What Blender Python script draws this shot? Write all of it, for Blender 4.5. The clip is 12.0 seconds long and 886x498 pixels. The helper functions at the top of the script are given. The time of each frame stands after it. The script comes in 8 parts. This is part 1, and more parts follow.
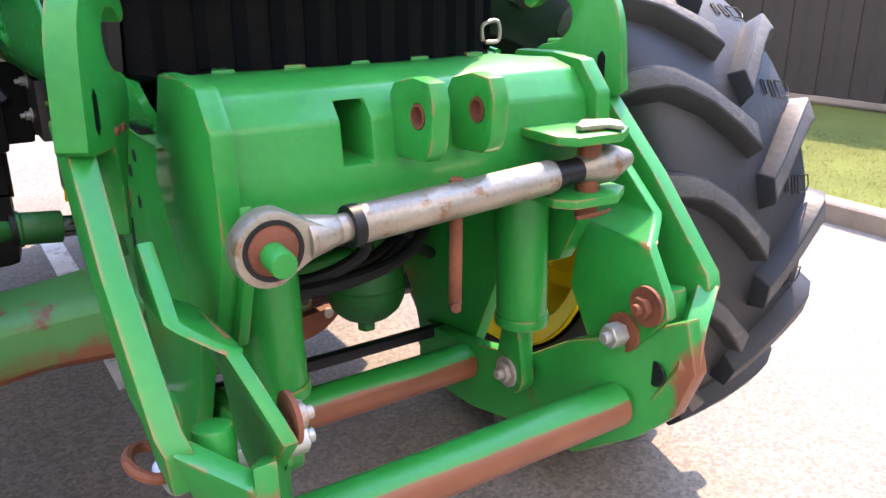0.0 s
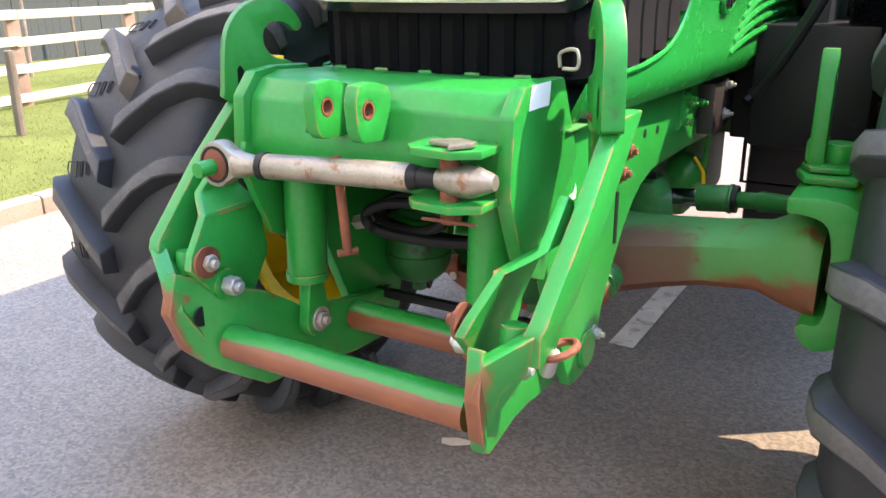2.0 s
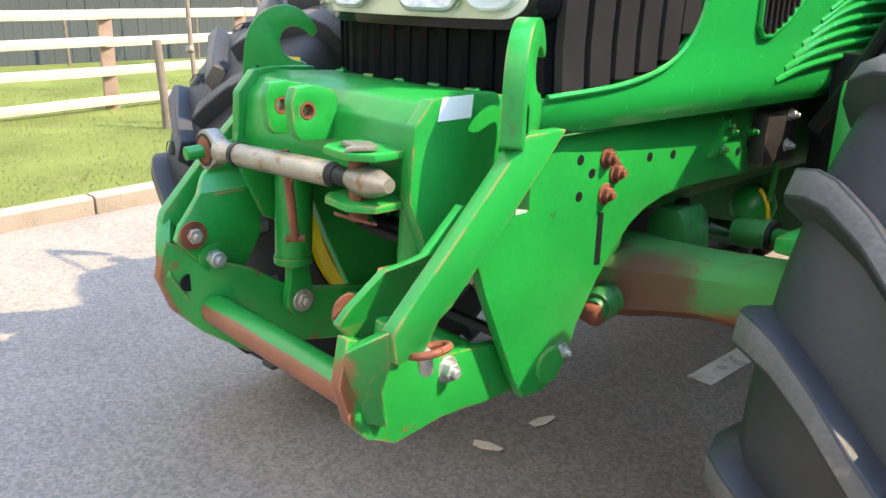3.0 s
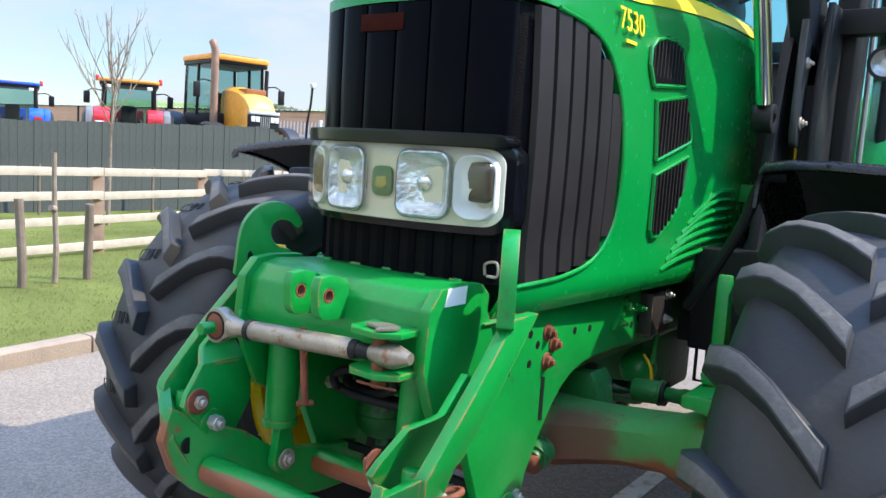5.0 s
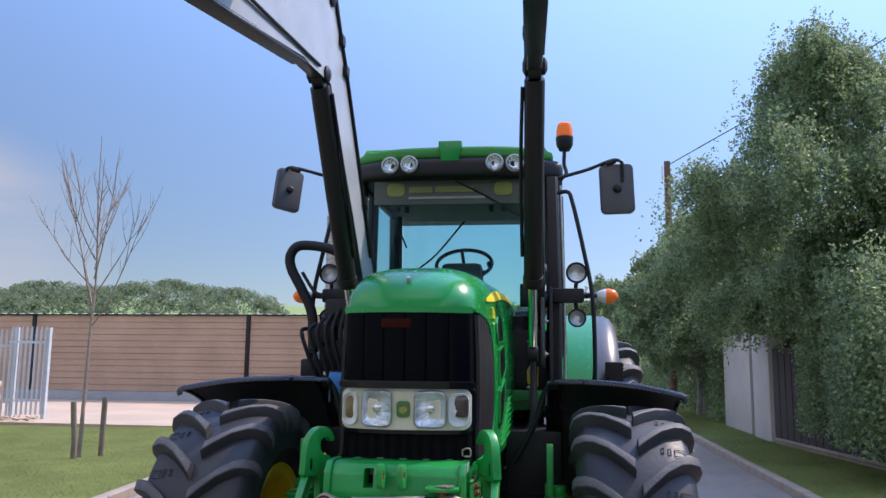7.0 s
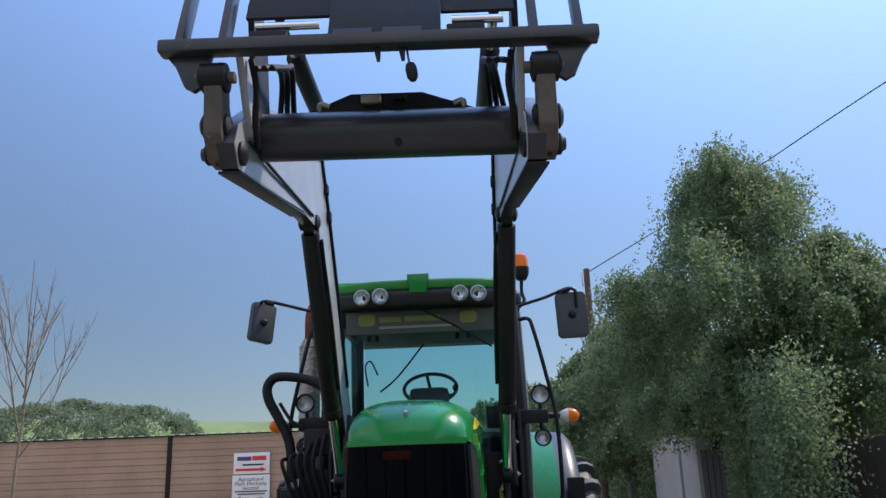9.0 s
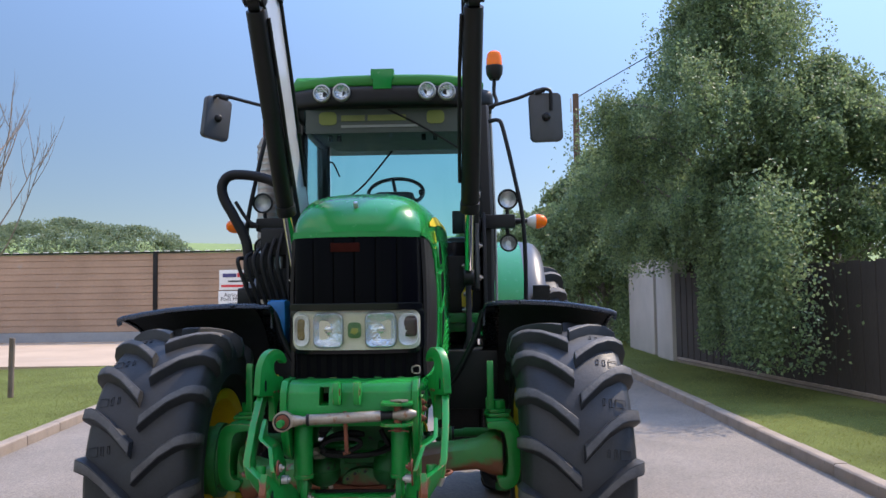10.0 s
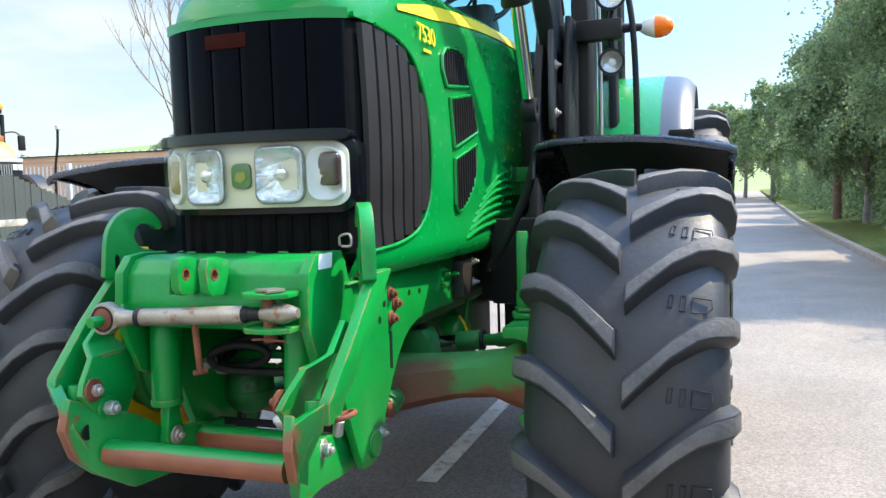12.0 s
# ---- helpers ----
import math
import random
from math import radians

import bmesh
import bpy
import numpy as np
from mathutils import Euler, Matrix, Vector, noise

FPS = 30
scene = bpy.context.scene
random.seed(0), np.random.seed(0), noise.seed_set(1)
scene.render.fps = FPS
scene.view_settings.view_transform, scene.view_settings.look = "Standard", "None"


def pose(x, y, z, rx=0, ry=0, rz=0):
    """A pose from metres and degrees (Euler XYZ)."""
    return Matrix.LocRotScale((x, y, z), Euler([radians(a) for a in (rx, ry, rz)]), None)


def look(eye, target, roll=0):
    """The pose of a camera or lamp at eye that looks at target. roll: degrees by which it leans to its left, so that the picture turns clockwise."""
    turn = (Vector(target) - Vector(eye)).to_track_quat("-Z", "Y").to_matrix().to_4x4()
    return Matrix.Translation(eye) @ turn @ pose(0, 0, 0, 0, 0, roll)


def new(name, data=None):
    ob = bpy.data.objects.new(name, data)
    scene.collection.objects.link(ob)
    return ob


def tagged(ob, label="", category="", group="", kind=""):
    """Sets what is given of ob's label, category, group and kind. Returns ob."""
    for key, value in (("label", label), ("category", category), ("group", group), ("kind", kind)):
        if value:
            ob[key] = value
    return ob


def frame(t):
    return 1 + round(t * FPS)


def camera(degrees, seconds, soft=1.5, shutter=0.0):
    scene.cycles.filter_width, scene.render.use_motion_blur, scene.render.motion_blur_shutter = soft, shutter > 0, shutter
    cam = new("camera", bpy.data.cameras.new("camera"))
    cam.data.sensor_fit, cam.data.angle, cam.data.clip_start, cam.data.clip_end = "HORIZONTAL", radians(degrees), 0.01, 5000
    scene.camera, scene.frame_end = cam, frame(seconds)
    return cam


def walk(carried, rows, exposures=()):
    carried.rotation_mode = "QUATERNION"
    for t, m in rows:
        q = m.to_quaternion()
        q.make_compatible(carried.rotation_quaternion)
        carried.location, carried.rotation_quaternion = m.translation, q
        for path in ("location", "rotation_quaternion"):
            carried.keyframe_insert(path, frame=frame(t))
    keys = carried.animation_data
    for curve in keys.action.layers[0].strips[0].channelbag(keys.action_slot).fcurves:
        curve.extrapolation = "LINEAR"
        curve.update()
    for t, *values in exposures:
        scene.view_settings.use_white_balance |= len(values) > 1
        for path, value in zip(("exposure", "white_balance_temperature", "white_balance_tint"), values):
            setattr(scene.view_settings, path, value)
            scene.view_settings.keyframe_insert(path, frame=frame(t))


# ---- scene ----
# ---- camera and walk ----
cam = camera(57.9, 12.0)
PATH = [
    (0, (-0.539, -1.889, 1.37), (0.492, -0.313, 0.697), 0.1),
    (0.5, (-0.22, -2.13, 1.372), (0.194, -0.301, 0.677), -2.0),
    (1, (0.165, -2.163, 1.416), (0.024, -0.295, 0.715), -1.5),
    (1.5, (0.534, -2.219, 1.425), (-0.143, -0.449, 0.786), -2.0),
    (2, (0.818, -2.131, 1.4), (-0.17, -0.514, 0.76), -0.7),
    (2.5, (1.053, -1.946, 1.408), (-0.16, -0.495, 0.758), -0.2),
    (2.7, (1.138, -1.882, 1.41), (-0.175, -0.516, 0.769), -0.3),
    (4.3, (1.401, -1.882, 1.443), (-0.087, -0.637, 0.958), 4.3),
    (4.5, (1.402, -1.958, 1.462), (-0.052, -0.652, 1.036), 4.3),
    (5, (1.214, -2.332, 1.507), (0.065, -0.71, 1.283), 3.6),
    (5.5, (1.176, -2.832, 1.497), (0.374, -1.001, 1.459), 3.2),
    (6, (1.044, -3.379, 1.574), (0.422, -1.483, 1.716), 2.7),
    (6.5, (0.758, -3.832, 1.64), (0.308, -1.895, 1.847), 0.7),
    (7, (0.645, -4.31, 1.651), (0.371, -2.348, 1.929), 0.6),
    (7.5, (0.468, -4.625, 1.725), (0.287, -2.688, 2.189), -0.1),
    (7.7, (0.391, -4.715, 1.744), (0.224, -2.795, 2.277), -0.9),
    (9.3, (0.34, -4.745, 1.728), (0.292, -2.818, 2.262), -2.1),
    (9.5, (0.364, -4.69, 1.678), (0.322, -2.735, 2.099), -2.1),
    (10, (0.482, -4.417, 1.598), (0.434, -2.421, 1.712), -0.8),
    (10.5, (0.599, -4.112, 1.504), (0.429, -2.122, 1.403), -0.1),
    (11, (0.783, -3.651, 1.415), (0.512, -1.676, 1.251), -1.1),
    (11.5, (1.016, -3.243, 1.391), (0.625, -1.29, 1.204), -0.8),
    (12, (1.231, -2.778, 1.397), (0.58, -0.893, 1.247), -1.7),
]
EXPOSURES = [(0, 1.8, 7250, 22), (0.5, 2.08, 7300, 24), (1.0, 2.12, 7300, 22), (1.7, 1.95, 7400, 19), (2.5, 1.72, 7500, 13), (4.5, 1.27, 6700, -2), (5.0, 1.1, 6400, 8), (6.0, 0.78, 6350, 15), (6.5, 0.56, 6250, 18), (7.0, 0.40, 6200, 20), (7.7, 0.0, 6300, 16), (9.3, -0.08, 6350, 15), (9.7, 0.08, 6400, 15), (10.3, 0.78, 6500, 16), (11.0, 1.17, 6550, 13), (12.0, 1.32, 6550, 5)]
walk(cam, [(t, look(eye, target, roll)) for t, eye, target, roll in PATH], EXPOSURES)

# ---- world, sun, exposure ----
SUN_WAY = Vector((1.94, 1.46, 2.8)).normalized()
world = bpy.data.worlds.new("sky")
scene.world = world
world.use_nodes = True
wn, wl = world.node_tree.nodes, world.node_tree.links
wn.clear()
CLOUD_EDGE = Vector((-0.659, 0.709, 0.253)).cross(Vector((-0.546, 0.811, 0.205))).normalized()
if CLOUD_EDGE.z < 0:
    CLOUD_EDGE = -CLOUD_EDGE
sky = wn.new("ShaderNodeTexSky")
sky.sky_type, sky.sun_disc = "NISHITA", False
sky.sun_elevation, sky.sun_rotation = math.asin(SUN_WAY.z), math.atan2(SUN_WAY.x, SUN_WAY.y)
sky.air_density, sky.dust_density, sky.ozone_density = 1.0, 0.2, 3.0
co = wn.new("ShaderNodeTexCoord")
mp = wn.new("ShaderNodeMapping")
mp.inputs["Scale"].default_value = (0.9, 1.5, 5.2)
mp.inputs["Rotation"].default_value = (0.25, 0.18, 0.4)
wl.new(co.outputs["Generated"], mp.inputs["Vector"])
cn = wn.new("ShaderNodeTexNoise")
cn.inputs["Scale"].default_value, cn.inputs["Detail"].default_value, cn.inputs["Roughness"].default_value = 1.5, 7.0, 0.56
cn.inputs["Distortion"].default_value = 0.35
wl.new(mp.outputs["Vector"], cn.inputs["Vector"])
cr = wn.new("ShaderNodeValToRGB")
cr.color_ramp.elements[0].position, cr.color_ramp.elements[1].position = 0.37, 0.58
wl.new(cn.outputs["Fac"], cr.inputs["Fac"])
# the cloud bank lies over the west, thinning eastwards
dt = wn.new("ShaderNodeVectorMath")
dt.operation = "DOT_PRODUCT"
dt.inputs[1].default_value = Vector((-0.81, 0.57, 0.12)).normalized()
wl.new(co.outputs["Generated"], dt.inputs[0])
mr = wn.new("ShaderNodeMapRange")
mr.inputs["From Min"].default_value, mr.inputs["From Max"].default_value = 0.905, 0.955
wl.new(dt.outputs["Value"], mr.inputs["Value"])
mm = wn.new("ShaderNodeMath")
mm.operation = "MULTIPLY"
wl.new(cr.outputs["Color"], mm.inputs[0])
wl.new(mr.outputs["Result"], mm.inputs[1])
mx = wn.new("ShaderNodeMixRGB")
mx.inputs["Color2"].default_value = (2.75, 2.95, 3.25, 1)
# its slanting upper edge, frayed
up = wn.new("ShaderNodeVectorMath")
up.operation = "DOT_PRODUCT"
up.inputs[1].default_value = CLOUD_EDGE
wl.new(co.outputs["Generated"], up.inputs[0])
fy = wn.new("ShaderNodeMath")
fy.operation = "MULTIPLY_ADD"
fy.inputs[1].default_value = 0.09
wl.new(cn.outputs["Fac"], fy.inputs[0])
wl.new(up.outputs["Value"], fy.inputs[2])
ue = wn.new("ShaderNodeMapRange")
ue.interpolation_type = "SMOOTHSTEP"
ue.inputs["From Min"].default_value, ue.inputs["From Max"].default_value = 0.005, 0.085
ue.inputs["To Min"].default_value, ue.inputs["To Max"].default_value = 1.0, 0.0
wl.new(fy.outputs["Value"], ue.inputs["Value"])
m2 = wn.new("ShaderNodeMath")
m2.operation = "MULTIPLY"
wl.new(mm.outputs["Value"], m2.inputs[0])
wl.new(ue.outputs["Result"], m2.inputs[1])
sz = wn.new("ShaderNodeSeparateXYZ")
wl.new(co.outputs["Generated"], sz.inputs["Vector"])
# bright broken cloud added over the unseen south and west as fill light
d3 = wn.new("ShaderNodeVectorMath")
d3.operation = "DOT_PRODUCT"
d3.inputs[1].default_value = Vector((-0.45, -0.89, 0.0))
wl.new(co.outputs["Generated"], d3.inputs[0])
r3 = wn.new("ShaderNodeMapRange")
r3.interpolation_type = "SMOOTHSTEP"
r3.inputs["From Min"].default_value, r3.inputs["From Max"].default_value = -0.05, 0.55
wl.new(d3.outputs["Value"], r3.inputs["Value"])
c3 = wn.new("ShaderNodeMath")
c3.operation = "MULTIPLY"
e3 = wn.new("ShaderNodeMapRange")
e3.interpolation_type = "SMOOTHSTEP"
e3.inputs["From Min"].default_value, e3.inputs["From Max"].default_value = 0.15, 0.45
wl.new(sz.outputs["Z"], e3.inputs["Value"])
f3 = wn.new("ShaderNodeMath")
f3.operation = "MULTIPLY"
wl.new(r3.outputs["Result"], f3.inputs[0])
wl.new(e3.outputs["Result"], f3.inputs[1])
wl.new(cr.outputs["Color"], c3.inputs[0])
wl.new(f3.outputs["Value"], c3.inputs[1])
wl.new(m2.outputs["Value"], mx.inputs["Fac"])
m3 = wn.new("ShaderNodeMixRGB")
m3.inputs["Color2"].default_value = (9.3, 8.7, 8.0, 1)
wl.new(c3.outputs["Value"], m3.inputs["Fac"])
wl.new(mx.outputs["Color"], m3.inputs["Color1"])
# sky brightened towards the unseen zenith as added fill, dimmed low down
zp = wn.new("ShaderNodeMath")
zp.operation = "MAXIMUM"
zp.inputs[1].default_value = 0.0
wl.new(sz.outputs["Z"], zp.inputs[0])
zq = wn.new("ShaderNodeMath")
zq.operation = "POWER"
zq.inputs[1].default_value = 2.1
wl.new(zp.outputs["Value"], zq.inputs[0])
hz = wn.new("ShaderNodeMath")
hz.operation = "MULTIPLY_ADD"
hz.inputs[1].default_value, hz.inputs[2].default_value = 4.9, 0.60
wl.new(zq.outputs["Value"], hz.inputs[0])
sc = wn.new("ShaderNodeVectorMath")
sc.operation = "SCALE"
wl.new(sky.outputs["Color"], sc.inputs["Vector"])
# the sky is deepest a right angle away from the sun
sd = wn.new("ShaderNodeVectorMath")
sd.operation = "DOT_PRODUCT"
sd.inputs[1].default_value = SUN_WAY
wl.new(co.outputs["Generated"], sd.inputs[0])
s0 = wn.new("ShaderNodeMath")
s0.operation = "SUBTRACT"
s0.inputs[1].default_value = 0.15
wl.new(sd.outputs["Value"], s0.inputs[0])
s1 = wn.new("ShaderNodeMath")
s1.operation = "ABSOLUTE"
wl.new(s0.outputs["Value"], s1.inputs[0])
s2 = wn.new("ShaderNodeMath")
s2.operation = "MULTIPLY_ADD"
s2.inputs[1].default_value, s2.inputs[2].default_value = 0.42, 0.82
wl.new(s1.outputs["Value"], s2.inputs[0])
s3 = wn.new("ShaderNodeMath")
s3.operation = "MULTIPLY"
wl.new(hz.outputs["Value"], s3.inputs[0])
wl.new(s2.outputs["Value"], s3.inputs[1])
wl.new(s3.outputs["Value"], sc.inputs["Scale"])
wl.new(sc.outputs["Vector"], mx.inputs["Color1"])
bg = wn.new("ShaderNodeBackground")
bg.inputs["Strength"].default_value = 0.14
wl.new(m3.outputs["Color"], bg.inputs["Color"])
wo = wn.new("ShaderNodeOutputWorld")
wl.new(bg.outputs["Background"], wo.inputs["Surface"])

sun_data = bpy.data.lights.new("sun", "SUN")
sun_data.energy, sun_data.angle, sun_data.color = 3.9, radians(0.53), (1.0, 0.86, 0.67)
sun = new("sun", sun_data)
sun.matrix_world = look(SUN_WAY * 60, (0, 0, 0))


# ---- materials ----
def rgb(c):
    return (c[0], c[1], c[2], 1.0)


def mat(name, base, rough=0.5, metal=0.0, var=0.18, scale=6.0, bump=0.0, bscale=60.0, coat=0.0, spot=None, spots=0.0, ior=1.5):
    """A surface with broad and fine variation, optional stains of a second colour, and fine relief."""
    m = bpy.data.materials.new(name)
    m.use_nodes = True
    n, l = m.node_tree.nodes, m.node_tree.links
    b = n["Principled BSDF"]
    b.inputs["Metallic"].default_value, b.inputs["IOR"].default_value = metal, ior
    b.inputs["Coat Weight"].default_value, b.inputs["Coat Roughness"].default_value = coat, 0.08
    tc = n.new("ShaderNodeTexCoord")
    n1, n2 = n.new("ShaderNodeTexNoise"), n.new("ShaderNodeTexNoise")
    n1.inputs["Scale"].default_value, n1.inputs["Detail"].default_value = scale, 6
    n2.inputs["Scale"].default_value, n2.inputs["Detail"].default_value = scale * 14, 4
    for k in (n1, n2):
        l.new(tc.outputs["Object"], k.inputs["Vector"])
    ad = n.new("ShaderNodeMath")
    ad.operation = "MULTIPLY_ADD"
    ad.inputs[1].default_value = 0.45
    l.new(n2.outputs["Fac"], ad.inputs[0])
    l.new(n1.outputs["Fac"], ad.inputs[2])
    rp = n.new("ShaderNodeMapRange")
    rp.inputs["From Min"].default_value, rp.inputs["From Max"].default_value = 0.45, 1.0
    l.new(ad.outputs["Value"], rp.inputs["Value"])
    cm = n.new("ShaderNodeMixRGB")
    cm.name = "tone"
    cm.inputs["Color1"].default_value = rgb([c * (1 - var) for c in base])
    cm.inputs["Color2"].default_value = rgb([min(1, c * (1 + var)) for c in base])
    l.new(rp.outputs["Result"], cm.inputs["Fac"])
    last = cm.outputs["Color"]
    rm = n.new("ShaderNodeMapRange")
    rm.inputs["To Min"].default_value, rm.inputs["To Max"].default_value = max(0.03, rough * 0.8), min(1, rough * 1.25)
    l.new(n2.outputs["Fac"], rm.inputs["Value"])
    l.new(rm.outputs["Result"], b.inputs["Roughness"])
    if spot:
        n3 = n.new("ShaderNodeTexNoise")
        n3.inputs["Scale"].default_value, n3.inputs["Detail"].default_value, n3.inputs["Roughness"].default_value = scale * 2.3, 8, 0.65
        l.new(tc.outputs["Object"], n3.inputs["Vector"])
        sr = n.new("ShaderNodeMapRange")
        sr.inputs["From Min"].default_value, sr.inputs["From Max"].default_value = 0.72 - spots * 0.4, 0.8 - spots * 0.4
        l.new(n3.outputs["Fac"], sr.inputs["Value"])
        sm = n.new("ShaderNodeMixRGB")
        sm.inputs["Color2"].default_value = rgb(spot)
        l.new(sr.outputs["Result"], sm.inputs["Fac"])
        l.new(last, sm.inputs["Color1"])
        last = sm.outputs["Color"]
    l.new(last, b.inputs["Base Color"])
    if bump:
        n4 = n.new("ShaderNodeTexNoise")
        n4.inputs["Scale"].default_value, n4.inputs["Detail"].default_value = bscale, 5
        l.new(tc.outputs["Object"], n4.inputs["Vector"])
        bp = n.new("ShaderNodeBump")
        bp.inputs["Strength"].default_value, bp.inputs["Distance"].default_value = bump, 0.02
        l.new(n4.outputs["Fac"], bp.inputs["Height"])
        l.new(bp.outputs["Normal"], b.inputs["Normal"])
    return m


def speckle(m, scale, lo, hi):
    """Fine stone grain laid over a material's colour."""
    n, l = m.node_tree.nodes, m.node_tree.links
    b = n["Principled BSDF"]
    old = b.inputs["Base Color"].links[0].from_socket
    tc = n.new("ShaderNodeTexCoord")
    v = n.new("ShaderNodeTexVoronoi")
    v.inputs["Scale"].default_value = scale
    l.new(tc.outputs["Object"], v.inputs["Vector"])
    sp = n.new("ShaderNodeSeparateColor")
    l.new(v.outputs["Color"], sp.inputs["Color"])
    r = n.new("ShaderNodeMapRange")
    r.inputs["To Min"].default_value, r.inputs["To Max"].default_value = lo, hi
    l.new(sp.outputs["Red"], r.inputs["Value"])
    x = n.new("ShaderNodeVectorMath")
    x.operation = "SCALE"
    l.new(old, x.inputs["Vector"])
    l.new(r.outputs["Result"], x.inputs["Scale"])
    l.new(x.outputs["Vector"], b.inputs["Base Color"])
    return m


RUST = (0.17, 0.052, 0.025)


def edge_wear(m, radius=0.006, amount=0.55):
    """Paint rubbed through to rust along the edges, in broken lengths."""
    n, l = m.node_tree.nodes, m.node_tree.links
    b = n["Principled BSDF"]
    old = b.inputs["Base Color"].links[0].from_socket
    bv, g, d = n.new("ShaderNodeBevel"), n.new("ShaderNodeNewGeometry"), n.new("ShaderNodeVectorMath")
    bv.samples = 4
    bv.inputs["Radius"].default_value = radius
    d.operation = "DOT_PRODUCT"
    l.new(bv.outputs["Normal"], d.inputs[0])
    l.new(g.outputs["True Normal"], d.inputs[1])
    r = n.new("ShaderNodeMapRange")
    r.inputs["From Min"].default_value, r.inputs["From Max"].default_value = 0.98, 0.90
    l.new(d.outputs["Value"], r.inputs["Value"])
    tc, nz = n.new("ShaderNodeTexCoord"), n.new("ShaderNodeTexNoise")
    nz.inputs["Scale"].default_value, nz.inputs["Detail"].default_value = 17, 8
    l.new(tc.outputs["Object"], nz.inputs["Vector"])
    q = n.new("ShaderNodeMapRange")
    q.inputs["From Min"].default_value, q.inputs["From Max"].default_value = 0.78 - amount * 0.5, 0.86 - amount * 0.5
    l.new(nz.outputs["Fac"], q.inputs["Value"])
    k, x = n.new("ShaderNodeMath"), n.new("ShaderNodeMixRGB")
    k.operation = "MULTIPLY"
    l.new(r.outputs["Result"], k.inputs[0])
    l.new(q.outputs["Result"], k.inputs[1])
    x.inputs["Color2"].default_value = (0.33, 0.14, 0.07, 1)
    l.new(k.outputs[0], x.inputs["Fac"])
    l.new(old, x.inputs["Color1"])
    l.new(x.outputs["Color"], b.inputs["Base Color"])
    return m



def worn(name, base, way, edge, width=0.03, wander=0.12, rough=0.36, spots=0.15):
    """Paint worn to rust beyond the plane way . P = edge, with a ragged border, and scattered chips."""
    m = mat(name, base, rough, var=0.14, scale=5, spot=RUST, spots=spots)
    n, l = m.node_tree.nodes, m.node_tree.links
    b = n["Principled BSDF"]
    old = b.inputs["Base Color"].links[0].from_socket
    tc = n.new("ShaderNodeTexCoord")
    d = n.new("ShaderNodeVectorMath")
    d.operation = "DOT_PRODUCT"
    d.inputs[1].default_value = way
    l.new(tc.outputs["Object"], d.inputs[0])
    nz = n.new("ShaderNodeTexNoise")
    nz.inputs["Scale"].default_value, nz.inputs["Detail"].default_value = 11, 7
    l.new(tc.outputs["Object"], nz.inputs["Vector"])
    a = n.new("ShaderNodeMath")
    a.operation = "MULTIPLY_ADD"
    a.inputs[1].default_value = wander
    l.new(nz.outputs["Fac"], a.inputs[0])
    l.new(d.outputs["Value"], a.inputs[2])
    r = n.new("ShaderNodeMapRange")
    r.inputs["From Min"].default_value, r.inputs["From Max"].default_value = edge + wander * 0.5, edge + wander * 0.5 + width
    l.new(a.outputs["Value"], r.inputs["Value"])
    rc = n.new("ShaderNodeMixRGB")
    rc.inputs["Color1"].default_value, rc.inputs["Color2"].default_value = (0.10, 0.030, 0.014, 1), (0.27, 0.088, 0.038, 1)
    l.new(nz.outputs["Fac"], rc.inputs["Fac"])
    x = n.new("ShaderNodeMixRGB")
    l.new(r.outputs["Result"], x.inputs["Fac"])
    l.new(old, x.inputs["Color1"])
    l.new(rc.outputs["Color"], x.inputs["Color2"])
    l.new(x.outputs["Color"], b.inputs["Base Color"])
    return m


LINK = (0.004, 0.215, 0.034)
M_HOOD = mat("green_paint", (0.003, 0.225, 0.038), 0.25, var=0.08, scale=2, coat=0.2, ior=1.42)
M_LINK = edge_wear(mat("linkage_paint", LINK, 0.36, var=0.2, scale=6, spot=(0.03, 0.11, 0.03), spots=0.16, coat=0.12, bump=0.03, bscale=40, ior=1.42))
M_TUBE = worn("tube_paint", LINK, (0, -0.7, -0.7), 0.284, 0.004, 0.016)
M_TUBE2 = worn("rear_tube_paint", LINK, (0, -0.7, -0.7), 0.098, 0.004, 0.016)
M_ARMW = edge_wear(worn("arm_paint", LINK, (0, -0.5, -1.0), -0.20, 0.02, 0.16, spots=0.22), 0.007, 0.7)
M_LOWW = edge_wear(worn("lower_arm_paint", LINK, (0, -1.0, -0.3), 0.975, 0.015, 0.10, spots=0.25), 0.007, 0.7)
